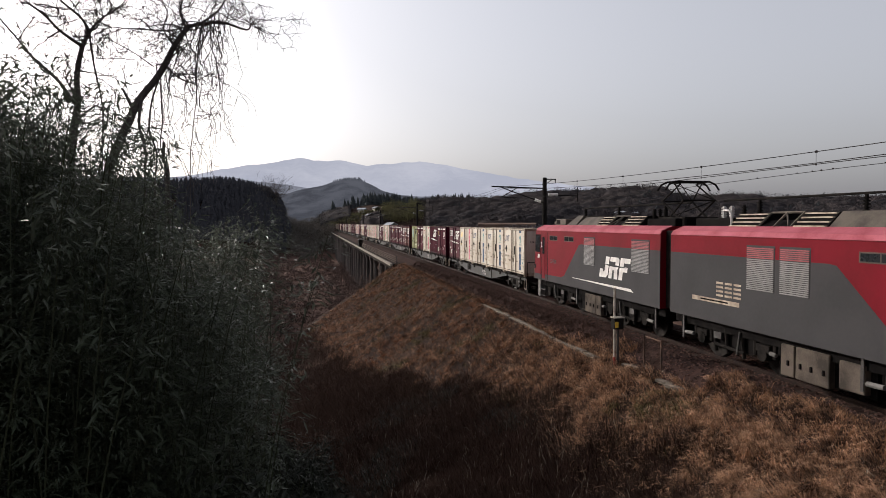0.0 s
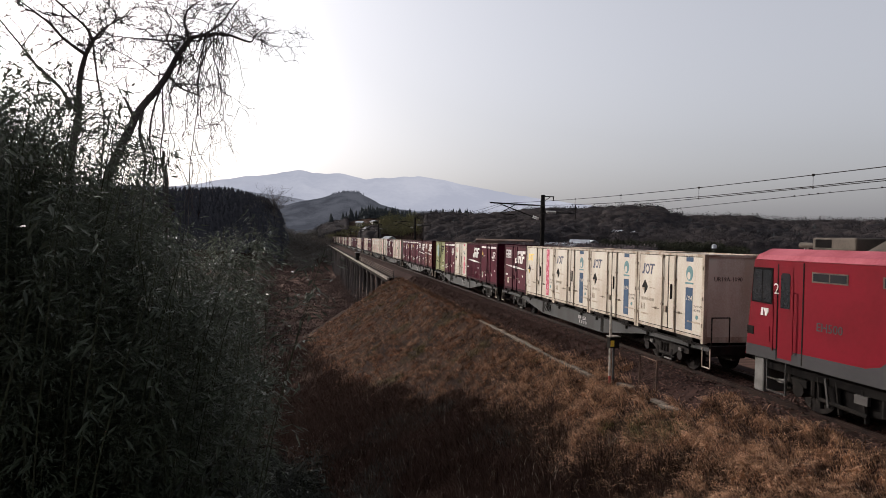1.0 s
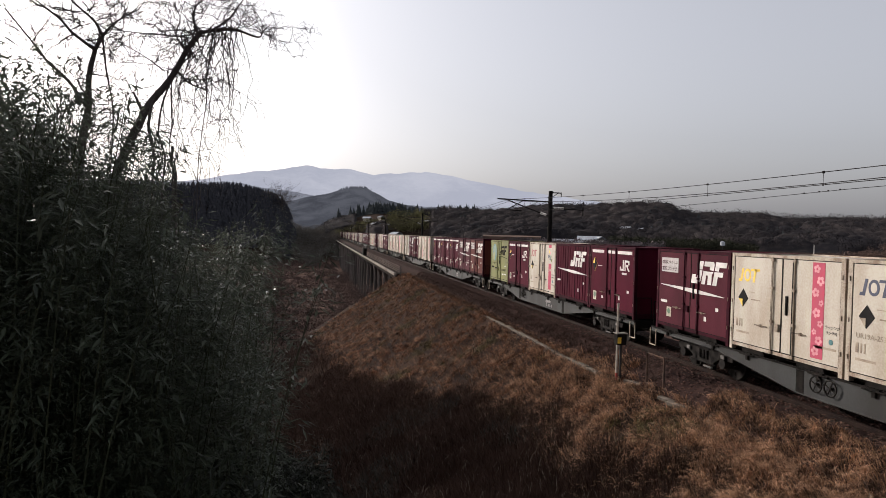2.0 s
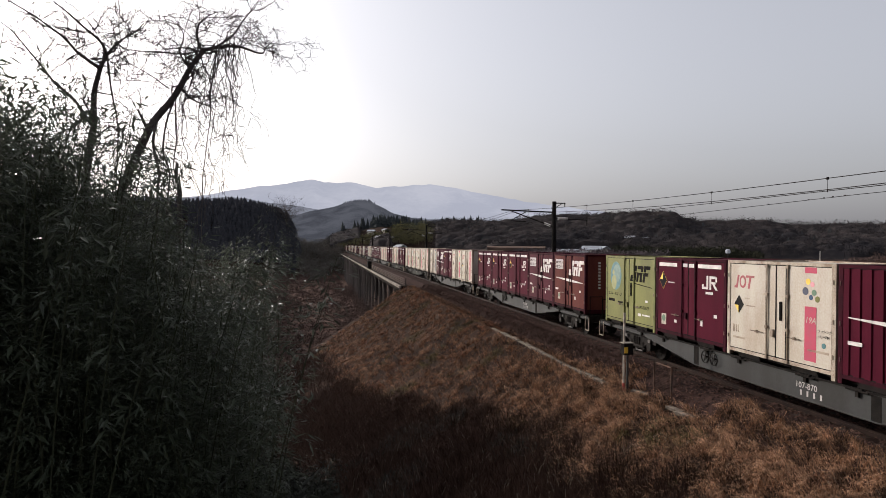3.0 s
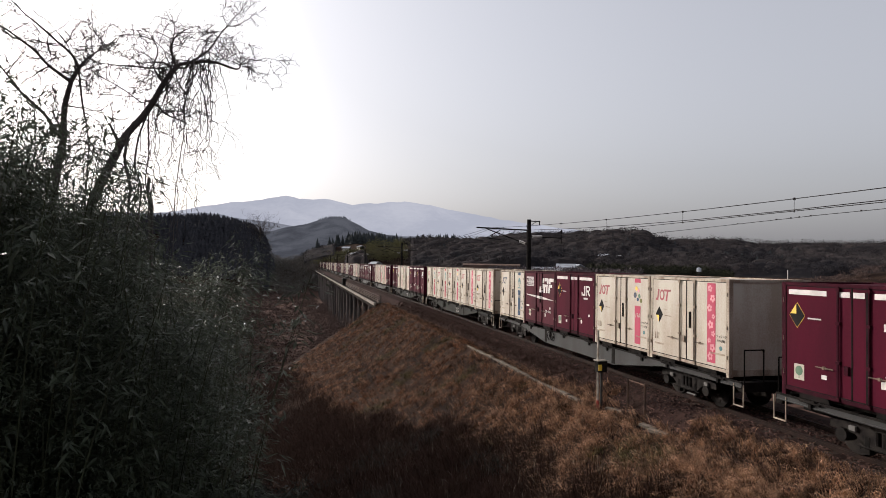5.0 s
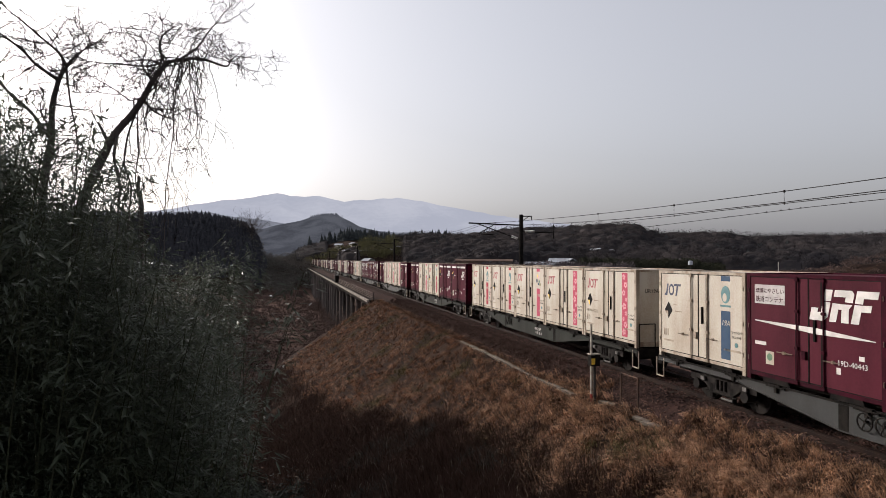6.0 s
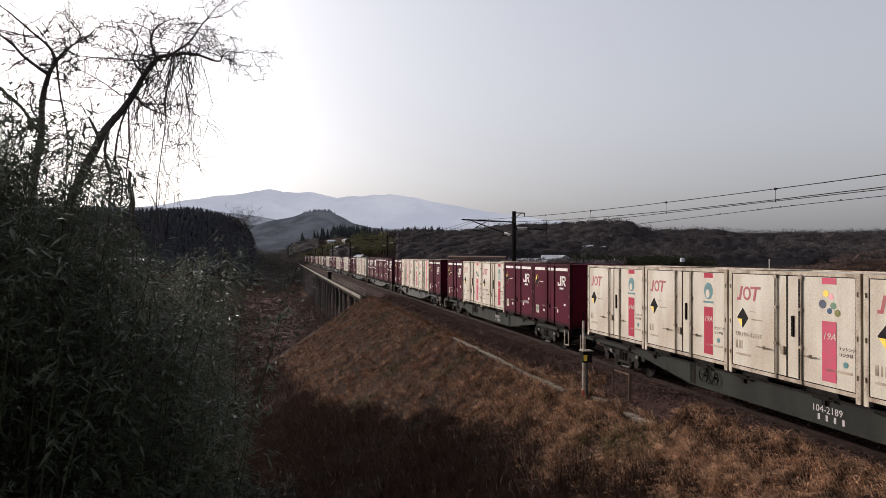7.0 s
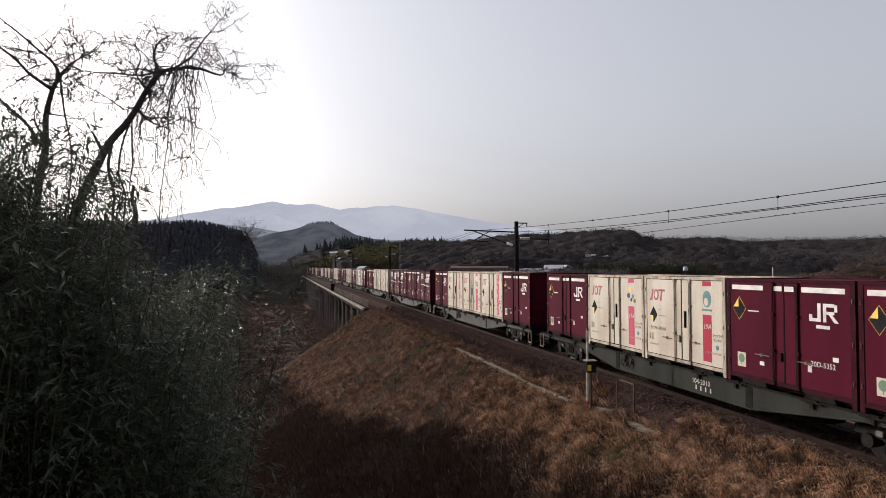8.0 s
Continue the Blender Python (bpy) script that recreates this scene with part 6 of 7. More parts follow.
def wagon(paint, label):
    """A container flat wagon; origin on the rail at its front buffer line, the body runs towards +y."""
    o = thing("flat_wagon", label, "wagon", "wagons of the train")
    c = WAGON / 2
    bm = bmesh.new()
    for sx in (-1, 1):
        xa, xb = sorted((sx * 0.35, sx * 0.5))
        box(bm, xa, xb, 0.6, WAGON - 0.6, 0.55, 0.93)
    for k in range(22):
        yy = 0.75 + k * (WAGON - 1.5) / 21
        box(bm, -1.18, 1.18, yy - 0.07, yy + 0.07, 0.80, 0.95)
    box(bm, -1.2, 1.2, 0.55, 0.75, 0.72, 0.96)
    box(bm, -1.2, 1.2, WAGON - 0.75, WAGON - 0.55, 0.72, 0.96)
    part("underframe", bm, M_DARK, o, "dark steel underframe")
    belly = [(0.6, 0.82), (c - 6.2, 0.80), (c - 3.15, 0.38), (c + 3.15, 0.38), (c + 6.2, 0.80), (WAGON - 0.6, 0.82), (WAGON - 0.6, 0.97), (0.6, 0.97)]
    for sx in (-1, 1):
        xa, xb = sorted((sx * 1.215, sx * 1.19))
        plates("side_sill", paint, o, xa, xb, belly, label="deep-bellied side sill")
        lip = []
        for (ya, za), (yb, zb) in zip(belly[:5], belly[1:6]):
            lip.append([(ya, za), (yb, zb), (yb, zb + 0.025), (ya, za + 0.025)])
        xa, xb = sorted((sx * 1.235, sx * 1.216))
        plates("sill_flange", paint, o, xa, xb, *lip)
        plates("top_flange", M_DARK, o, xa, xb, rect(0.6, WAGON - 0.6, 0.93, 0.975))
    for yy in (c - 3.1, c + 3.1):
        boxes("recess", M_DARK, o, (-1.222, -1.2, yy - 0.12, yy + 0.12, 0.40, 0.92), label="dark recess in the sill")
    for k in range(5):
        for dy in (-1.25, 1.1):
            yy = c + (k - 2) * PITCH + dy
            bm = bmesh.new()
            box(bm, -1.28, -1.20, yy - 0.13, yy + 0.13, 0.92, 0.985)
            box(bm, -1.27, -1.2, yy - 0.03, yy + 0.05, 0.80, 0.92)
            rod(bm, (-1.27, yy - 0.28, 0.93), (-1.27, yy + 0.28, 0.93), 0.022, 6)
            part("twist_lock", bm, M_DARK, o, "dark container lock")
    wheels = []
    for yy in (c - 7.1, c + 7.1):
        wheels += bogie(o, yy)[1:]
    for yy in (c - 4.3, c + 4.0):
        boxes("air_tank", M_DARK, o, (-0.95, -0.3, yy - 0.7, yy + 0.7, 0.42, 0.78), soft=0.1)
    bm = bmesh.new()
    for cy in (c + 2.55, c + 2.15):
        ring = [(-1.29, cy + 0.17 * math.cos(i * 0.3927), 0.72 + 0.17 * math.sin(i * 0.3927)) for i in range(17)]
        tube(bm, ring, [0.016] * 17, 5)
        for k in range(4):
            a = k * math.pi / 2 + 0.4
            rod(bm, (-1.29, cy, 0.72), (-1.29, cy + 0.165 * math.cos(a), 0.72 + 0.165 * math.sin(a)), 0.012, 4)
        rod(bm, (-1.3, cy, 0.72), (-1.2, cy, 0.72), 0.03, 6)
    part("brake_wheel", bm, M_GEAR, o, "spoked hand brake wheels")
    for yy, s in ((0.0, 1), (WAGON, -1)):
        bm = bmesh.new()
        ya, yb = sorted((yy + s * 0.02, yy + s * 0.6))
        box(bm, -0.09, 0.09, ya, yb, 0.76, 0.98)
        soft_box(bm, -0.16, 0.16, min(yy + s * 0.02, yy + s * 0.24), max(yy + s * 0.02, yy + s * 0.24), 0.70, 1.04, 0.04)
        part("coupler", bm, M_GEAR, o)
        for sx in (-1, 1):
            bm = bmesh.new()
            y1, y2 = yy + s * 0.52, yy + s * 0.88
            rod(bm, (sx * 1.22, y1, 0.9), (sx * 1.22, y1, 0.36), 0.018, 5)
            rod(bm, (sx * 1.22, y2, 0.9), (sx * 1.22, y2, 0.36), 0.018, 5)
            rod(bm, (sx * 1.22, y1, 0.37), (sx * 1.22, y2, 0.37), 0.022, 5)
            part("step", bm, M_EDGE, o, "pale steel step")
            bm = bmesh.new()
            rod(bm, (sx * 1.15, yy + s * 0.58, 0.95), (sx * 1.15, yy + s * 0.58, 1.75), 0.018, 5)
            rod(bm, (sx * 1.15, yy + s * 0.58, 1.75), (sx * 0.6, yy + s * 0.58, 1.75), 0.018, 5)
            rod(bm, (sx * 0.6, yy + s * 0.58, 0.95), (sx * 0.6, yy + s * 0.58, 1.75), 0.018, 5)
            part("handrail", bm, M_DARK, o)
    return o


# ---- locomotive ----
M_BOXES = mat("grimy_box_paint", (0.085, 0.070, 0.058), (0.035, 0.030, 0.026), 0.85, 2.0)
def section(loco, y0, s, sect):
    """One half: from its cab end at y0 it runs by s (+1 or -1) along y to the gangway."""
    W, LEN = 1.40, 11.75

    def Y(d):
        return y0 + s * d
    prof = [(-W, 1.12), (-W, 3.42), (-W + 0.06, 3.52), (-1.0, 3.68), (1.0, 3.68), (W - 0.06, 3.52), (W, 3.42), (W, 1.12)]
    bm = bmesh.new()
    rings = []
    for d, kx, lo in ((0.0, 0.93, 0.0), (0.12, 1.0, 0.0), (LEN, 1.0, 0.0)):
        rings.append([bm.verts.new((x * kx, Y(d + (0.30 * max(0, (z - 1.9) / 1.8) if d < 1 else 0)), z)) for x, z in prof])
    for a, b in zip(rings, rings[1:]):
        for i in range(7):
            bm.faces.new((a[i], a[i + 1], b[i + 1], b[i]))
        bm.faces.new((a[7], a[0], b[0], b[7]))
    bm.faces.new(rings[0])
    bm.faces.new(rings[-1][::-1])
    part("body", bm, M_LOCO, loco, "glossy crimson body shell")
    # sloping roof edge, a paler pink than the sides
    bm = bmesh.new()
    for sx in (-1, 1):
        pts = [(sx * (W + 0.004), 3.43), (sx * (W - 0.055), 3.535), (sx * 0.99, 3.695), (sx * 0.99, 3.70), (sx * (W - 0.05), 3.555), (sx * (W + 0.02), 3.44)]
        a = [bm.verts.new((x, Y(0.45), z)) for x, z in pts]
        b = [bm.verts.new((x, Y(LEN - 0.02), z)) for x, z in pts]
        for i in range(6):
            bm.faces.new((a[i], a[(i + 1) % 6], b[(i + 1) % 6], b[i]))
        bm.faces.new(a)
        bm.faces.new(b[::-1])
    part("roof_edge", bm, M_ROOF, loco, "pale pinkish roof edge")

    def side(name, m, *polys, x0=0.004, x1=-0.01, label=""):
        out = []
        for p in polys:
            out.append([(Y(d), z) for d, z in p])
        return plates(name, m, loco, -W - x0, -W - x1, *out, label=label)
    side("grey_panel", M_LOCO_G, [(0.15, 1.12), (LEN, 1.12), (LEN, 2.93), (5.7, 2.93), (5.5, 2.9), (3.95, 1.52), (3.6, 1.43), (0.15, 1.38)], label="slate grey side panel")
    # cab
    side("window_frame", M_PITCH, [(0.30, 2.42), (1.02, 2.40), (1.02, 3.25), (0.36, 3.25)], x0=0.012, label="black cab window frame")
    side("cab_window", M_GLASS, [(0.34, 2.46), (0.66, 2.45), (0.66, 3.2), (0.40, 3.2)], [(0.70, 2.45), (0.98, 2.44), (0.98, 3.2), (0.70, 3.2)], x0=0.016, label="dark cab window")
    side("door", M_LOCO, [(1.22, 1.20), (1.66, 1.20), (1.66, 3.3), (1.22, 3.3)], x0=0.008, label="crimson cab door")
    side("door_window", M_GLASS, [(1.29, 2.35), (1.58, 2.35), (1.58, 3.1), (1.54, 3.15), (1.33, 3.15), (1.29, 3.1)], x0=0.014)
    side("groove", M_DARK, [(1.17, 1.15), (1.20, 1.15), (1.20, 3.35), (1.17, 3.35)], [(1.95, 1.15), (1.98, 1.15), (1.98, 3.4), (1.95, 3.4)], x0=0.009)
    bm = bmesh.new()
    for d in (1.12, 1.74):
        rod(bm, (-W - 0.06, Y(d), 1.35), (-W - 0.06, Y(d), 2.75), 0.016, 6)
        for zz in (1.38, 2.72):
            rod(bm, (-W, Y(d), zz), (-W - 0.06, Y(d), zz), 0.012, 5)
    part("grab_rail", bm, M_LOCO, loco)
    for p, q in ((2.2, 3.15), (3.95, 4.95)):
        side("side_window", M_BEIGE, [(p, 3.0), (q, 3.0), (q, 3.22), (p, 3.22)], x0=0.008, label="dull brown window surround")
    for p, q in ((2.24, 2.66), (2.70, 3.11), (3.99, 4.43), (4.47, 4.91)):
        side("side_pane", M_GLASS, [(p, 3.03), (q, 3.03), (q, 3.19), (p, 3.19)], x0=0.012)
    side("headlight_box", M_DARK, [(0.18, 1.62), (0.40, 1.62), (0.40, 1.82), (0.18, 1.82)], x0=0.012)
    side("hatch", M_LOCO, [(0.45, 1.55), (0.95, 1.53), (0.95, 1.88), (0.45, 1.9)], x0=0.010)
    grilles = ((6.0, 7.0), (9.9, 11.1)) if sect == 2 else ((6.2, 7.15), (7.3, 8.3))
    for a, b in grilles:
        side("grille_frame", M_LOCO_G, [(a, 2.12), (b, 2.12), (b, 3.24), (a, 3.24)], x0=0.006)
        for lo, hi, paint, word in ((2.15, 2.91, M_SLAT, "grey louvre slats"), (2.93, 3.22, M_SLAT_R, "crimson louvre slats")):
            bm = bmesh.new()
            zz = lo
            while zz < hi - 0.02:
                ya, yb = sorted((Y(a + 0.03), Y(b - 0.03)))
                slab(bm, [(ya, zz), (yb, zz), (yb, zz + 0.026), (ya, zz + 0.026)], -W - 0.022, -W - 0.006)
                zz += 0.0455
            part("grille_slats", bm, paint, loco, word)
    if sect == 2:
        for p in block_logo(Y(7.42), 1.78, 1.03, 0.78, 0.24):
            plates("logo_stroke", M_WHITE, loco, -W - 0.008, -W - 0.002, p, label="white leaning block logo")
        plates("logo_slit", M_LOCO_G, loco, -W - 0.011, -W - 0.007, [(Y(7.70), 2.27), (Y(8.6), 2.29), (Y(9.75), 2.23), (Y(8.6), 2.21)])
        side("streak", M_WHITE, [(4.85, 1.515), (10.05, 1.44), (9.85, 1.54), (4.85, 1.53)], x0=0.008, label="white wedge-shaped streak")
        lettering("class_code", "EH500", 0.26, -W - 0.008, Y(2.35), 1.98, M_SILL, loco)
        for p in ([(0.98, 2.12), (0.90, 2.12), (0.90, 2.30), (0.96, 2.30)], [(0.84, 2.12), (0.79, 2.12), (0.72, 2.22), (0.72, 2.30), (0.88, 2.30), (0.88, 2.25), (0.84, 2.20)]):
            side("badge_stroke", M_WHITE, [(1.62 - d, z) for d, z in p], x0=0.012, label="small white badge")
        lettering("end_mark", "2", 0.36, -W - 0.012, Y(1.06), 2.66, M_WHITE, loco)
    else:
        # worn name panel: unreadable strokes
        name = [[(10.6, 1.64), (10.6, 1.76), (8.55, 1.76), (8.55, 1.64)]]
        for q in (9.50, 9.14, 8.78):
            for z in (1.84, 1.95, 2.06, 2.17):
                name.append([(q, z), (q, z + 0.055), (q - 0.29, z + 0.055), (q - 0.29, z)])
        side("name_bars", M_EDGE, *name, x0=0.008, label="pale lettering strokes over a white strip")
        side("strip_print", M_PITCH, [(10.2, 1.68), (10.2, 1.72), (9.0, 1.72), (9.0, 1.68)], x0=0.011)
    # skirt, bogies, boxes
    boxes("underframe", M_PITCH, loco, (-1.2, 1.2, *sorted((Y(0.35), Y(LEN))), 0.85, 1.12), label="dark underframe")
    boxes("snow_plough", M_SKIRT, loco, (-1.25, 1.25, *sorted((Y(0.25), Y(0.6))), 0.25, 1.10), soft=0.05, label="grey front skirt")
    wheels = []
    for d in (2.9, 9.2):
        yb = Y(d)
        bm = bmesh.new()
        box(bm, -0.9, 0.9, yb - 0.3, yb + 0.3, 0.4, 0.85)
        b = part("bogie", bm, M_PITCH, loco, "dark two-axle motor bogie")
        for sx in (-1, 1):
            bm = bmesh.new()
            xa, xb = sorted((sx * 0.95, sx * 1.1))
            slab(bm, [(yb - 1.75, 0.62), (yb - 1.75, 0.84), (yb + 1.75, 0.84), (yb + 1.75, 0.62), (yb + 0.7, 0.45), (yb - 0.7, 0.45)], xa, xb)
            part("side_frame", bm, M_PITCH, b)
            for yy in (yb - 1.25, yb + 1.25):
                bm = bmesh.new()
                rod(bm, (sx * 0.9, yy, 0.56), (sx * 1.2, yy, 0.56), 0.17, 10)
                soft_box(bm, sx * 1.12 - 0.07, sx * 1.12 + 0.07, yy - 0.24, yy + 0.24, 0.62, 0.80, 0.02)
                for q in (-0.35, 0.35):
                    rod(bm, (sx * 1.08, yy + q, 0.5), (sx * 1.08, yy + q, 0.86), 0.075, 8)
                part("axle_box", bm, M_DARK, b)
            bm = bmesh.new()
            for q in (-0.55, 0.1, 0.6):
                rod(bm, (sx * 1.16, yb + q, 0.3), (sx * 1.16, yb + q + 0.1, 0.95), 0.05, 7)
            rod(bm, (sx * 1.2, yb - 0.6, 0.45), (sx * 1.2, yb + 0.6, 0.5), 0.045, 7)
            part("damper", bm, M_DARK, b, "dusty dampers")
        wheels += [wheelset(b, yb - 1.25, 0.56), wheelset(b, yb + 1.25, 0.56)]
    boxes("equipment_bay", M_PITCH, loco, (-1.1, 1.1, *sorted((Y(4.75), Y(7.45))), 0.28, 0.86), label="black equipment bay between the bogies")
    for d in (2.9, 9.2):
        bm = bmesh.new()
        rod(bm, (-1.24, Y(d + 1.55), 0.62), (-1.24, Y(d + 1.95), 0.60), 0.055, 8)
        rod(bm, (-1.24, Y(d - 1.6), 0.66), (-1.24, Y(d - 1.8), 0.64), 0.05, 8)
        part("air_cylinder", bm, M_SKIRT, loco, "silver air cylinders")
        bm = bmesh.new()
        box(bm, -1.26, -1.22, *sorted((Y(d + 2.02), Y(d + 2.10))), 0.42, 1.1)
        box(bm, -1.24, -1.16, *sorted((Y(d + 0.30), Y(d + 0.62))), 0.66, 0.84)
        rod(bm, (-1.22, Y(d - 0.35), 0.38), (-1.22, Y(d - 0.45), 0.98), 0.04, 6)
        part("bracket", bm, M_POLE, loco)
    if sect == 1:
        boxes("equipment_box", M_BOXES, loco, (-1.25, -0.4, *sorted((Y(4.9), Y(5.55))), 0.34, 0.94), soft=0.03, label="dusty equipment box")
    for d0, d1 in ((5.8, 6.78), (6.82, 7.25)):
        boxes("equipment_box", M_BOXES, loco, (-1.25, -0.4, *sorted((Y(d0), Y(d1))), 0.24, 0.98), soft=0.03, label="dusty equipment box")
    for d in (5.95, 6.3, 6.62, 7.0):
        boxes("box_latch", M_PITCH, loco, (-1.275, -1.24, Y(d) - 0.03, Y(d) + 0.03, 0.5, 0.62), soft=0.01)
    bm = bmesh.new()
    for d in (0.75, 1.35):
        rod(bm, (-1.28, Y(d), 1.1), (-1.28, Y(d), 0.35), 0.018, 5)
    for zz in (0.36, 0.66):
        rod(bm, (-1.28, Y(0.75), zz), (-1.28, Y(1.35), zz), 0.02, 5)
    part("cab_step", bm, M_POLE, loco, "dark steel cab step")
    # roof gear
    bm = bmesh.new()
    rod(bm, (-0.62, Y(0.95), 3.79), (-0.62, Y(1.4), 3.79), 0.075, 8, 0.06)
    box(bm, -0.66, -0.58, *sorted((Y(1.15), Y(1.25))), 3.68, 3.76)
    part("horn", bm, M_BEIGE, loco)
    boxes("roof_box", M_BEIGE, loco, (-0.85, 0.6, *sorted((Y(1.55), Y(2.75))), 3.68, 3.97), soft=0.04, label="dusty roof box")
    boxes("roof_box_panel", M_PITCH, loco, (-0.856, -0.84, *sorted((Y(1.65), Y(2.1))), 3.75, 3.93))

    def hood(name, d0, d1, paint, top=4.07, lean=0.0, label=""):
        bm = bmesh.new()
        v = []
        for d, e in ((d0, lean), (d1, -0.0)):
            v.append([bm.verts.new(c) for c in ((-1.0, Y(d), 3.66), (1.0, Y(d), 3.66), (0.62, Y(d + e), top), (-0.62, Y(d + e), top))])
        for i in range(4):
            bm.faces.new((v[0][i], v[0][(i + 1) % 4], v[1][(i + 1) % 4], v[1][i]))
        bm.faces.new(v[0])
        bm.faces.new(v[1][::-1])
        return part(name, bm, paint, loco, label)
    hood("roof_hood", 3.1, 4.2, M_BEIGE, 4.10, 0.5, "dusty sloping roof hood")
    hood("roof_hood", 4.25, 6.2, M_BEIGE, 4.04, 0.25, "dusty sloping roof hood")
    for d0, d1 in ((6.25, 7.25), (8.45, 9.6)):
        hood("louvre_box", d0, d1, M_PITCH, 4.03)
        bm = bmesh.new()
        for u in (0.14, 0.42, 0.70, 0.97):
            xs, zs = -1.0 + 0.38 * u, 3.67 + 0.36 * u
            slab(bm, [(Y(d0 + 0.03), zs - 0.03), (Y(d1 - 0.03), zs - 0.03), (Y(d1 - 0.03), zs + 0.005), (Y(d0 + 0.03), zs + 0.005)], xs - 0.06, xs + 0.01)
        part("roof_louvre", bm, M_EDGE, loco, "pale roof louvre slats")
    hood("open_bay", 7.3, 8.4, M_PITCH, 3.86)
    bm = bmesh.new()
    for d in (7.3, 7.85, 8.4):
        rod(bm, (-1.0, Y(d), 3.7), (-0.62, Y(d), 4.04), 0.03, 5)
    rod(bm, (-0.62, Y(7.3), 4.04), (-0.62, Y(8.4), 4.04), 0.03, 5)
    rod(bm, (-0.98, Y(7.4), 3.72), (-0.64, Y(7.85), 4.02), 0.02, 5)
    part("bay_frame", bm, M_BEIGE, loco, "beige frame over an open roof bay")
    boxes("roof_gear", M_PITCH, loco, (-0.75, 0.75, *sorted((Y(9.75), Y(11.5))), 3.66, 3.93), soft=0.04, label="black roof switchgear")
    for d, xx, paint in ((9.7, -0.45, M_DARK), (10.15, -0.5, M_PORC if sect == 1 else M_DARK), (10.5, -0.5, M_PORC if sect == 1 else M_DARK), (3.0, 0.0, M_DARK), (6.22, 0.0, M_DARK), (9.66, 0.0, M_DARK)):
        bm = bmesh.new()
        z0, tall = (3.69, 0.72) if xx == 0.0 else (3.9, 0.36)
        for k in range(int(tall / 0.07)):
            rod(bm, (xx, Y(d), z0 + 0.07 * k), (xx, Y(d), z0 + 0.035 + 0.07 * k), 0.075, 8)
        rod(bm, (xx, Y(d), z0 - 0.02), (xx, Y(d), z0 + tall), 0.045, 6)
        part("roof_insulator", bm, paint, loco)
    bm = bmesh.new()
    rod(bm, (0.0, Y(2.9), 4.44), (0.0, Y(11.2), 4.44), 0.03, 6)
    part("bus_bar", bm, M_DARK, loco, "dark roof bus bar")
    if sect == 1:
        bm = bmesh.new()
        tube(bm, [(-0.8, Y(9.75), 3.66), (-0.8, Y(9.75), 4.0), (-0.8, Y(9.85), 4.12), (-0.8, Y(10.1), 4.14)], [0.03] * 4, 6)
        part("vent_pipe", bm, M_PORC, loco, "pale bent vent pipe")
    return wheels


def pantograph(loco, y0):
    base = bmesh.new()
    for sx in (-0.55, 0.55):
        rod(base, (sx, y0 - 0.75, 3.95), (sx, y0 + 0.75, 3.95), 0.035, 6)
    for yy in (y0 - 0.7, y0 + 0.7):
        rod(base, (-0.55, yy, 3.95), (0.55, yy, 3.95), 0.035, 6)
        for sx in (-0.55, 0.55):
            rod(base, (sx, yy, 3.68), (sx, yy, 3.95), 0.06, 8)
    pg = part("pantograph", base, M_DARK, loco, "raised dark diamond pantograph")
    for s in (-1, 1):
        bm = bmesh.new()
        for sx in (-0.5, 0.5):
            rod(bm, (sx, y0 - s * 0.24, 3.97), (sx * 1.1, y0 + s * 0.62, 4.50), 0.032, 6)
            rod(bm, (sx * 1.1, y0 + s * 0.62, 4.50), (sx * 0.75, y0 - s * 0.16, 5.04), 0.024, 6)
        rod(bm, (-0.58, y0 + s * 0.62, 4.50), (0.58, y0 + s * 0.62, 4.50), 0.026, 6)
        rod(bm, (-0.5, y0 - s * 0.24, 3.97), (0.55, y0 + s * 0.62, 4.50), 0.016, 5)
        rod(bm, (-0.38, y0 - s * 0.16, 5.04), (0.55, y0 + s * 0.62, 4.50), 0.014, 5)
        part("pantograph_arm", bm, M_DARK, pg)
        bm = bmesh.new()
        pts = [(-0.95, y0 + s * 0.24, 4.84), (-0.82, y0 + s * 0.24, 5.02), (-0.6, y0 + s * 0.24, 5.11), (0.6, y0 + s * 0.24, 5.11), (0.82, y0 + s * 0.24, 5.02), (0.95, y0 + s * 0.24, 4.84)]
        tube(bm, pts, [0.032] * 6, 6)
        rod(bm, (-0.5, y0 + s * 0.24, 5.08), (-0.4, y0 - s * 0.16, 5.04), 0.02, 5)
        rod(bm, (0.5, y0 + s * 0.24, 5.08), (0.4, y0 - s * 0.16, 5.04), 0.02, 5)
        part("contact_strip", bm, M_DARK, pg)


REAR = -1.9  # the rear cab face, seen from the front of the first container
loco = thing("electric_locomotive", "crimson and grey two-section electric freight locomotive", "locomotive")
loco_wheels = section(loco, REAR, -1, 2)
boxes("gangway", M_DARK, loco, (-1.2, 1.2, REAR - 12.35, REAR - 11.75, 1.15, 3.55), label="black gangway bellows")
loco_wheels += section(loco, REAR - 24.1, 1, 1)
pantograph(loco, REAR - 11.0)
bm = bmesh.new()
box(bm, -0.1, 0.1, REAR - 0.1, REAR + 0.42, 0.76, 0.98)
soft_box(bm, -0.17, 0.17, REAR + 0.28, REAR + 0.5, 0.70, 1.04, 0.04)
part("coupler", bm, M_GEAR, loco)

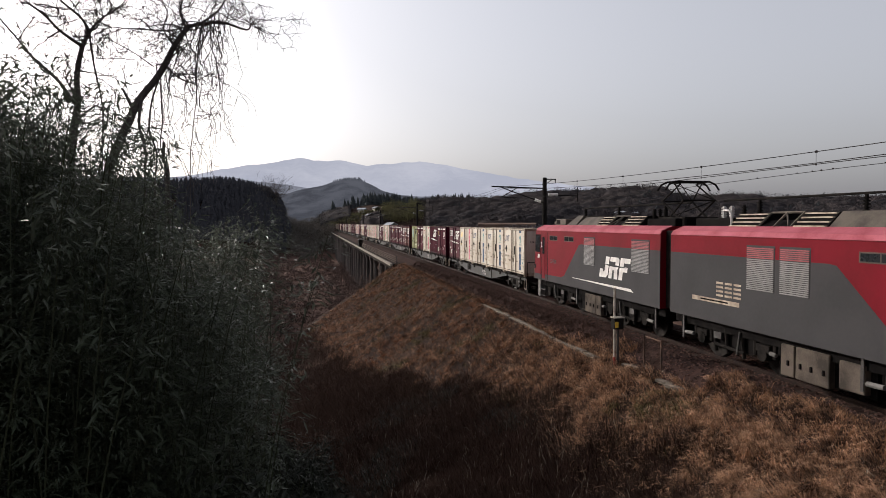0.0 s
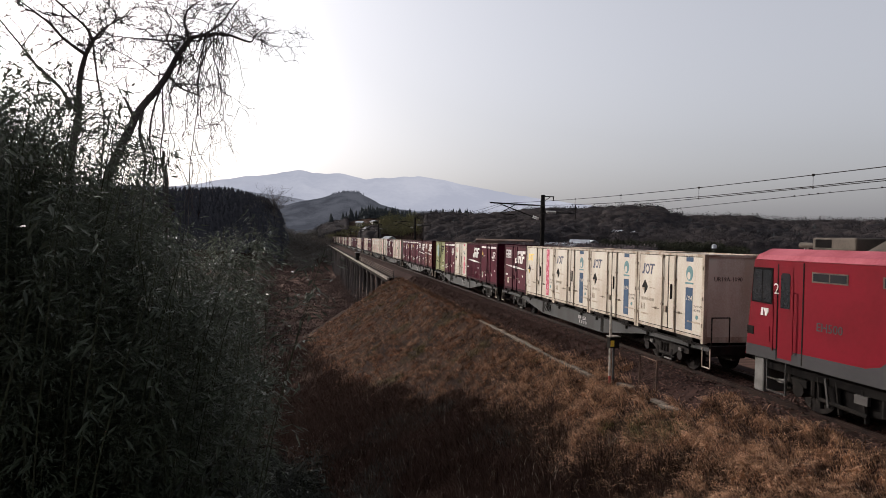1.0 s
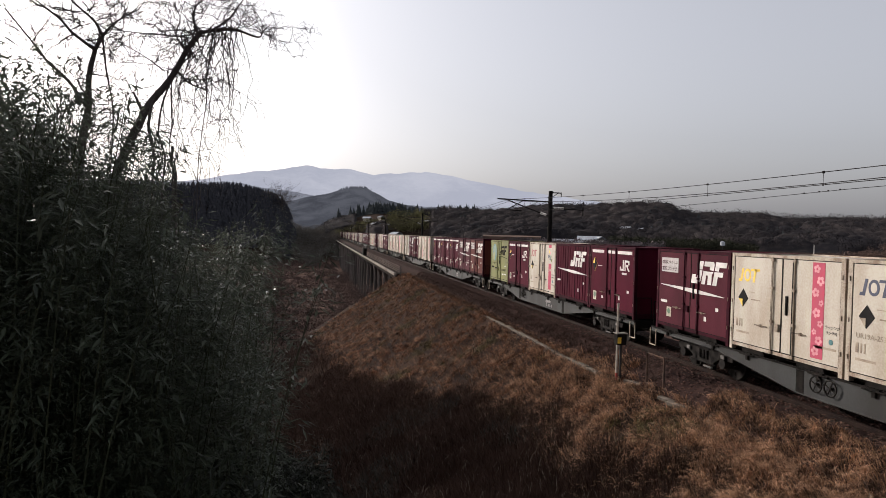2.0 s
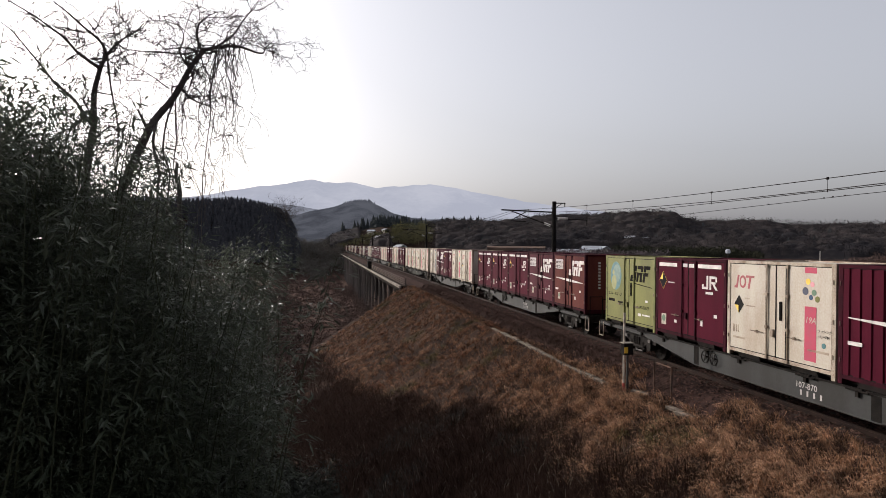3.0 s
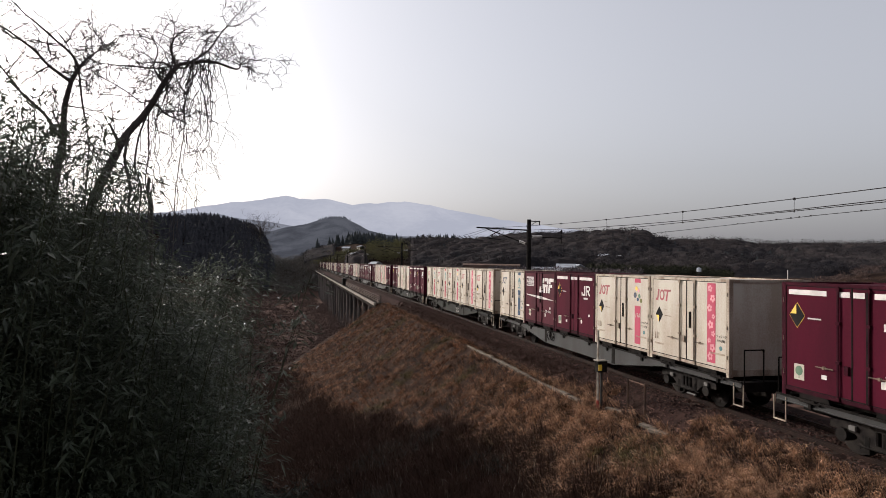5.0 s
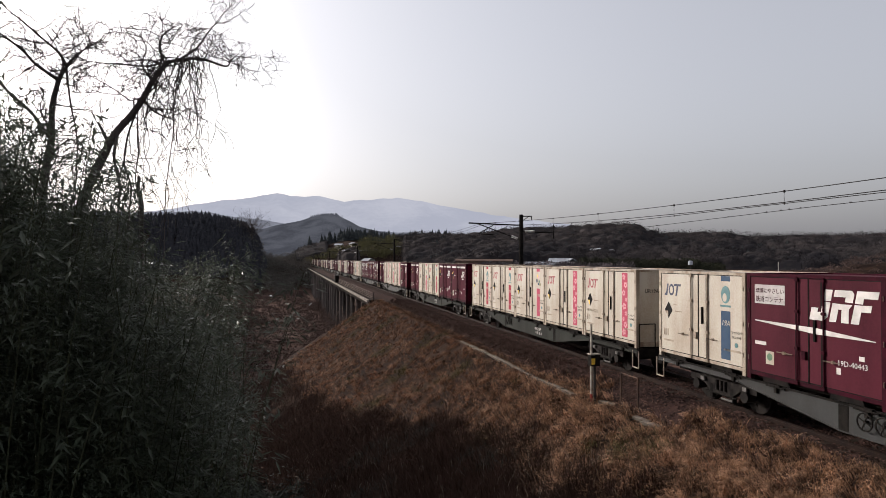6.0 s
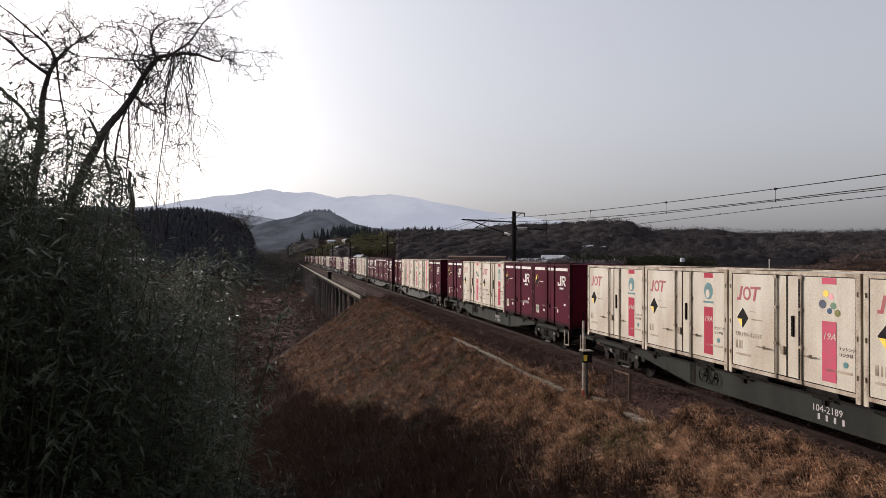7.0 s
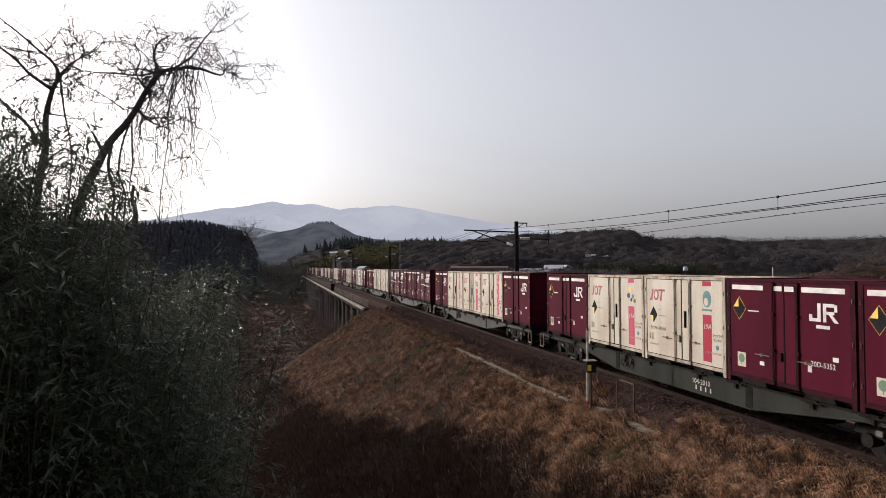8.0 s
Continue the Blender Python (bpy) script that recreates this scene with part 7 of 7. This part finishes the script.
# ---- the train, from the locomotive back ----
KINDS = {
    "blue": white_box("a blue stripe and navy logo", "blue"), "flower": white_box("a pink blossom stripe", "flowers"), "dots": white_box("a pink stripe and coloured dots", "pink"),
    "crimson": white_box("a crimson stripe and teal emblem", "crimson"), "orange": white_box("a pink stripe and orange logo", "orange"),
    "jr": jr_box(), "jrf": jrf_box(), "ribs": jrf_box(True), "lime": lime_box(), "tawny": jrf_box(tawny=True)}
LOADS = [
    "blue blue blue orange jrf", "jr ribs dots jr lime", "tawny jrf jr jr jr", "flower dots jr jrf blue", "flower flower dots crimson crimson", "jr jr crimson dots jr",
    "jr flower dots flower jr", "jrf jr jr jrf jrf", "blue flower blue jr jr", "jrf blue blue jr jrf", "flower blue jr jr ribs", "jr jr blue flower blue", "jrf jrf jr blue blue",
    "jr blue dots jr jr", "blue blue flower jr jrf", "jr jr jrf jr blue", "flower dots jr jr jr", "jrf jr blue blue flower", "jr jr jr jrf jrf", "blue dots flower jr jr",
    "jr jrf jrf blue blue", "jr jr blue dots jr", "flower blue jr jr jrf", "jr jrf jr jr jr"]
NUMBERS = {
    (0, 0): "UR19A-1090", (0, 1): "UR19A-578", (0, 2): "UR19A-253", (1, 4): "19D-33677", (2, 1): "19D-40088", (2, 2): "20D-2950", (2, 4): "20G-2991", (2, 3): "20G-10667", (3, 3): "19D-40443", (4, 0): "UR19A-12233", (4, 2): "UR19A-12037",
    (5, 1): "20D-5352", (5, 2): "UR19A-10268"}
WAGON_NUMBERS = {0: "104-1256", 1: "107-870", 2: "106-1086", 4: "104-2189", 5: "104-2010"}
GREY = wagon(M_SILL, "grey container flat wagon with deep side sills")
MOSS = wagon(M_SILL_G, "green-grey container flat wagon with deep side sills")
SHIFT = (0.0, -0.21, 0.09, 0.20, -0.21, -0.45)  # how far each load sits from the middle of its wagon
FRONT = -(WAGON - 4 * PITCH - L) / 2  # buffer line ahead of the first container
train = [(loco, 0.0, 0.0)]
rolling = [(w, 0.56) for w in loco_wheels]
fresh, loads, wagons = {}, {}, {}
for i, load in enumerate(LOADS):
    src = MOSS if i in (4, 5, 9, 13) else GREY
    sh = SHIFT[i] if i < 6 else -0.2
    wg = src if src.name not in fresh else copy_thing(src, pose(0, 0, 0))
    fresh[src.name] = True
    train.append((wg, FRONT + i * WAGON, 0.0))
    if i < 8:
        rolling += [(c, 0.43) for c in wg.children_recursive if c.name.startswith("wheelset")]
    for j, kind in enumerate(load.split()):
        src = KINDS[kind]
        box_ob = src if src.name not in fresh else copy_thing(src, pose(0, 0, 0))
        fresh[src.name] = True
        train.append((box_ob, i * WAGON + sh + j * PITCH + L / 2, 0.985))
        loads[i, j] = (box_ob, kind)
    wagons[i] = wg

for (i, j), text in NUMBERS.items():
    box_ob, kind = loads[i, j]
    ink = M_WHITE if kind in ("jr", "jrf") else M_DARK if kind == "lime" else M_EDGE
    yy, zz, sz = (-0.74, 0.70, 0.155) if kind in ("jr", "jrf", "lime") else (1.62, 0.92, 0.15)
    lettering("number", text, sz, FACE + 0.007, yy, zz, ink, box_ob)
for key, text in (((4, 0), "UR19A-12233"), ((0, 0), "UR19A-1090")):  # on the ends
    end = lettering("end_number", text, 0.17, 0, 0, 0, M_GEAR, loads[key][0])
    end.data.transform(Matrix.Translation((-0.9, -L / 2 + 0.037, 1.75)) @ Matrix(((0, -1, 0, 0), (1, 0, 0, 0), (0, 0, 1, 0), (0, 0, 0, 1))))
box_ob = loads[2, 0][0]
tagged(boxes("end_print", M_PANEL, box_ob, *[(-0.62, -0.52, -L / 2 + 0.033, -L / 2 + 0.038, 2.1 - 0.13 * k, 2.18 - 0.13 * k) for k in range(9)]), kind="stuff")
for i, text in WAGON_NUMBERS.items():
    lettering("number", text, 0.20, -1.222, WAGON / 2 - 0.9, 0.64, M_PANEL, wagons[i])
    plates("small_print", M_PANEL, wagons[i], -1.222, -1.216, *[rect(WAGON / 2 - 1.05 - 0.2 * k, WAGON / 2 - 1.10 - 0.2 * k, 0.48, 0.60) for k in range(4)])


def motions():
    for ob, off, z in train:
        walk(ob, [(t, pose(XC, y + off, z)) for t, y in RIDE])
    # the wheels turn as the train rolls towards the bank
    ts, ys = [t for t, y in RIDE], [y for t, y in RIDE]
    steps = [k / FPS for k in range(int(8 * FPS) + 1)]
    for w, r in rolling:
        hub = w.matrix_basis.translation.copy()
        walk(w, [(t, pose(hub.x, hub.y, hub.z, math.degrees((ys[0] - float(np.interp(t, ts, ys))) / r))) for t in steps])


motions()
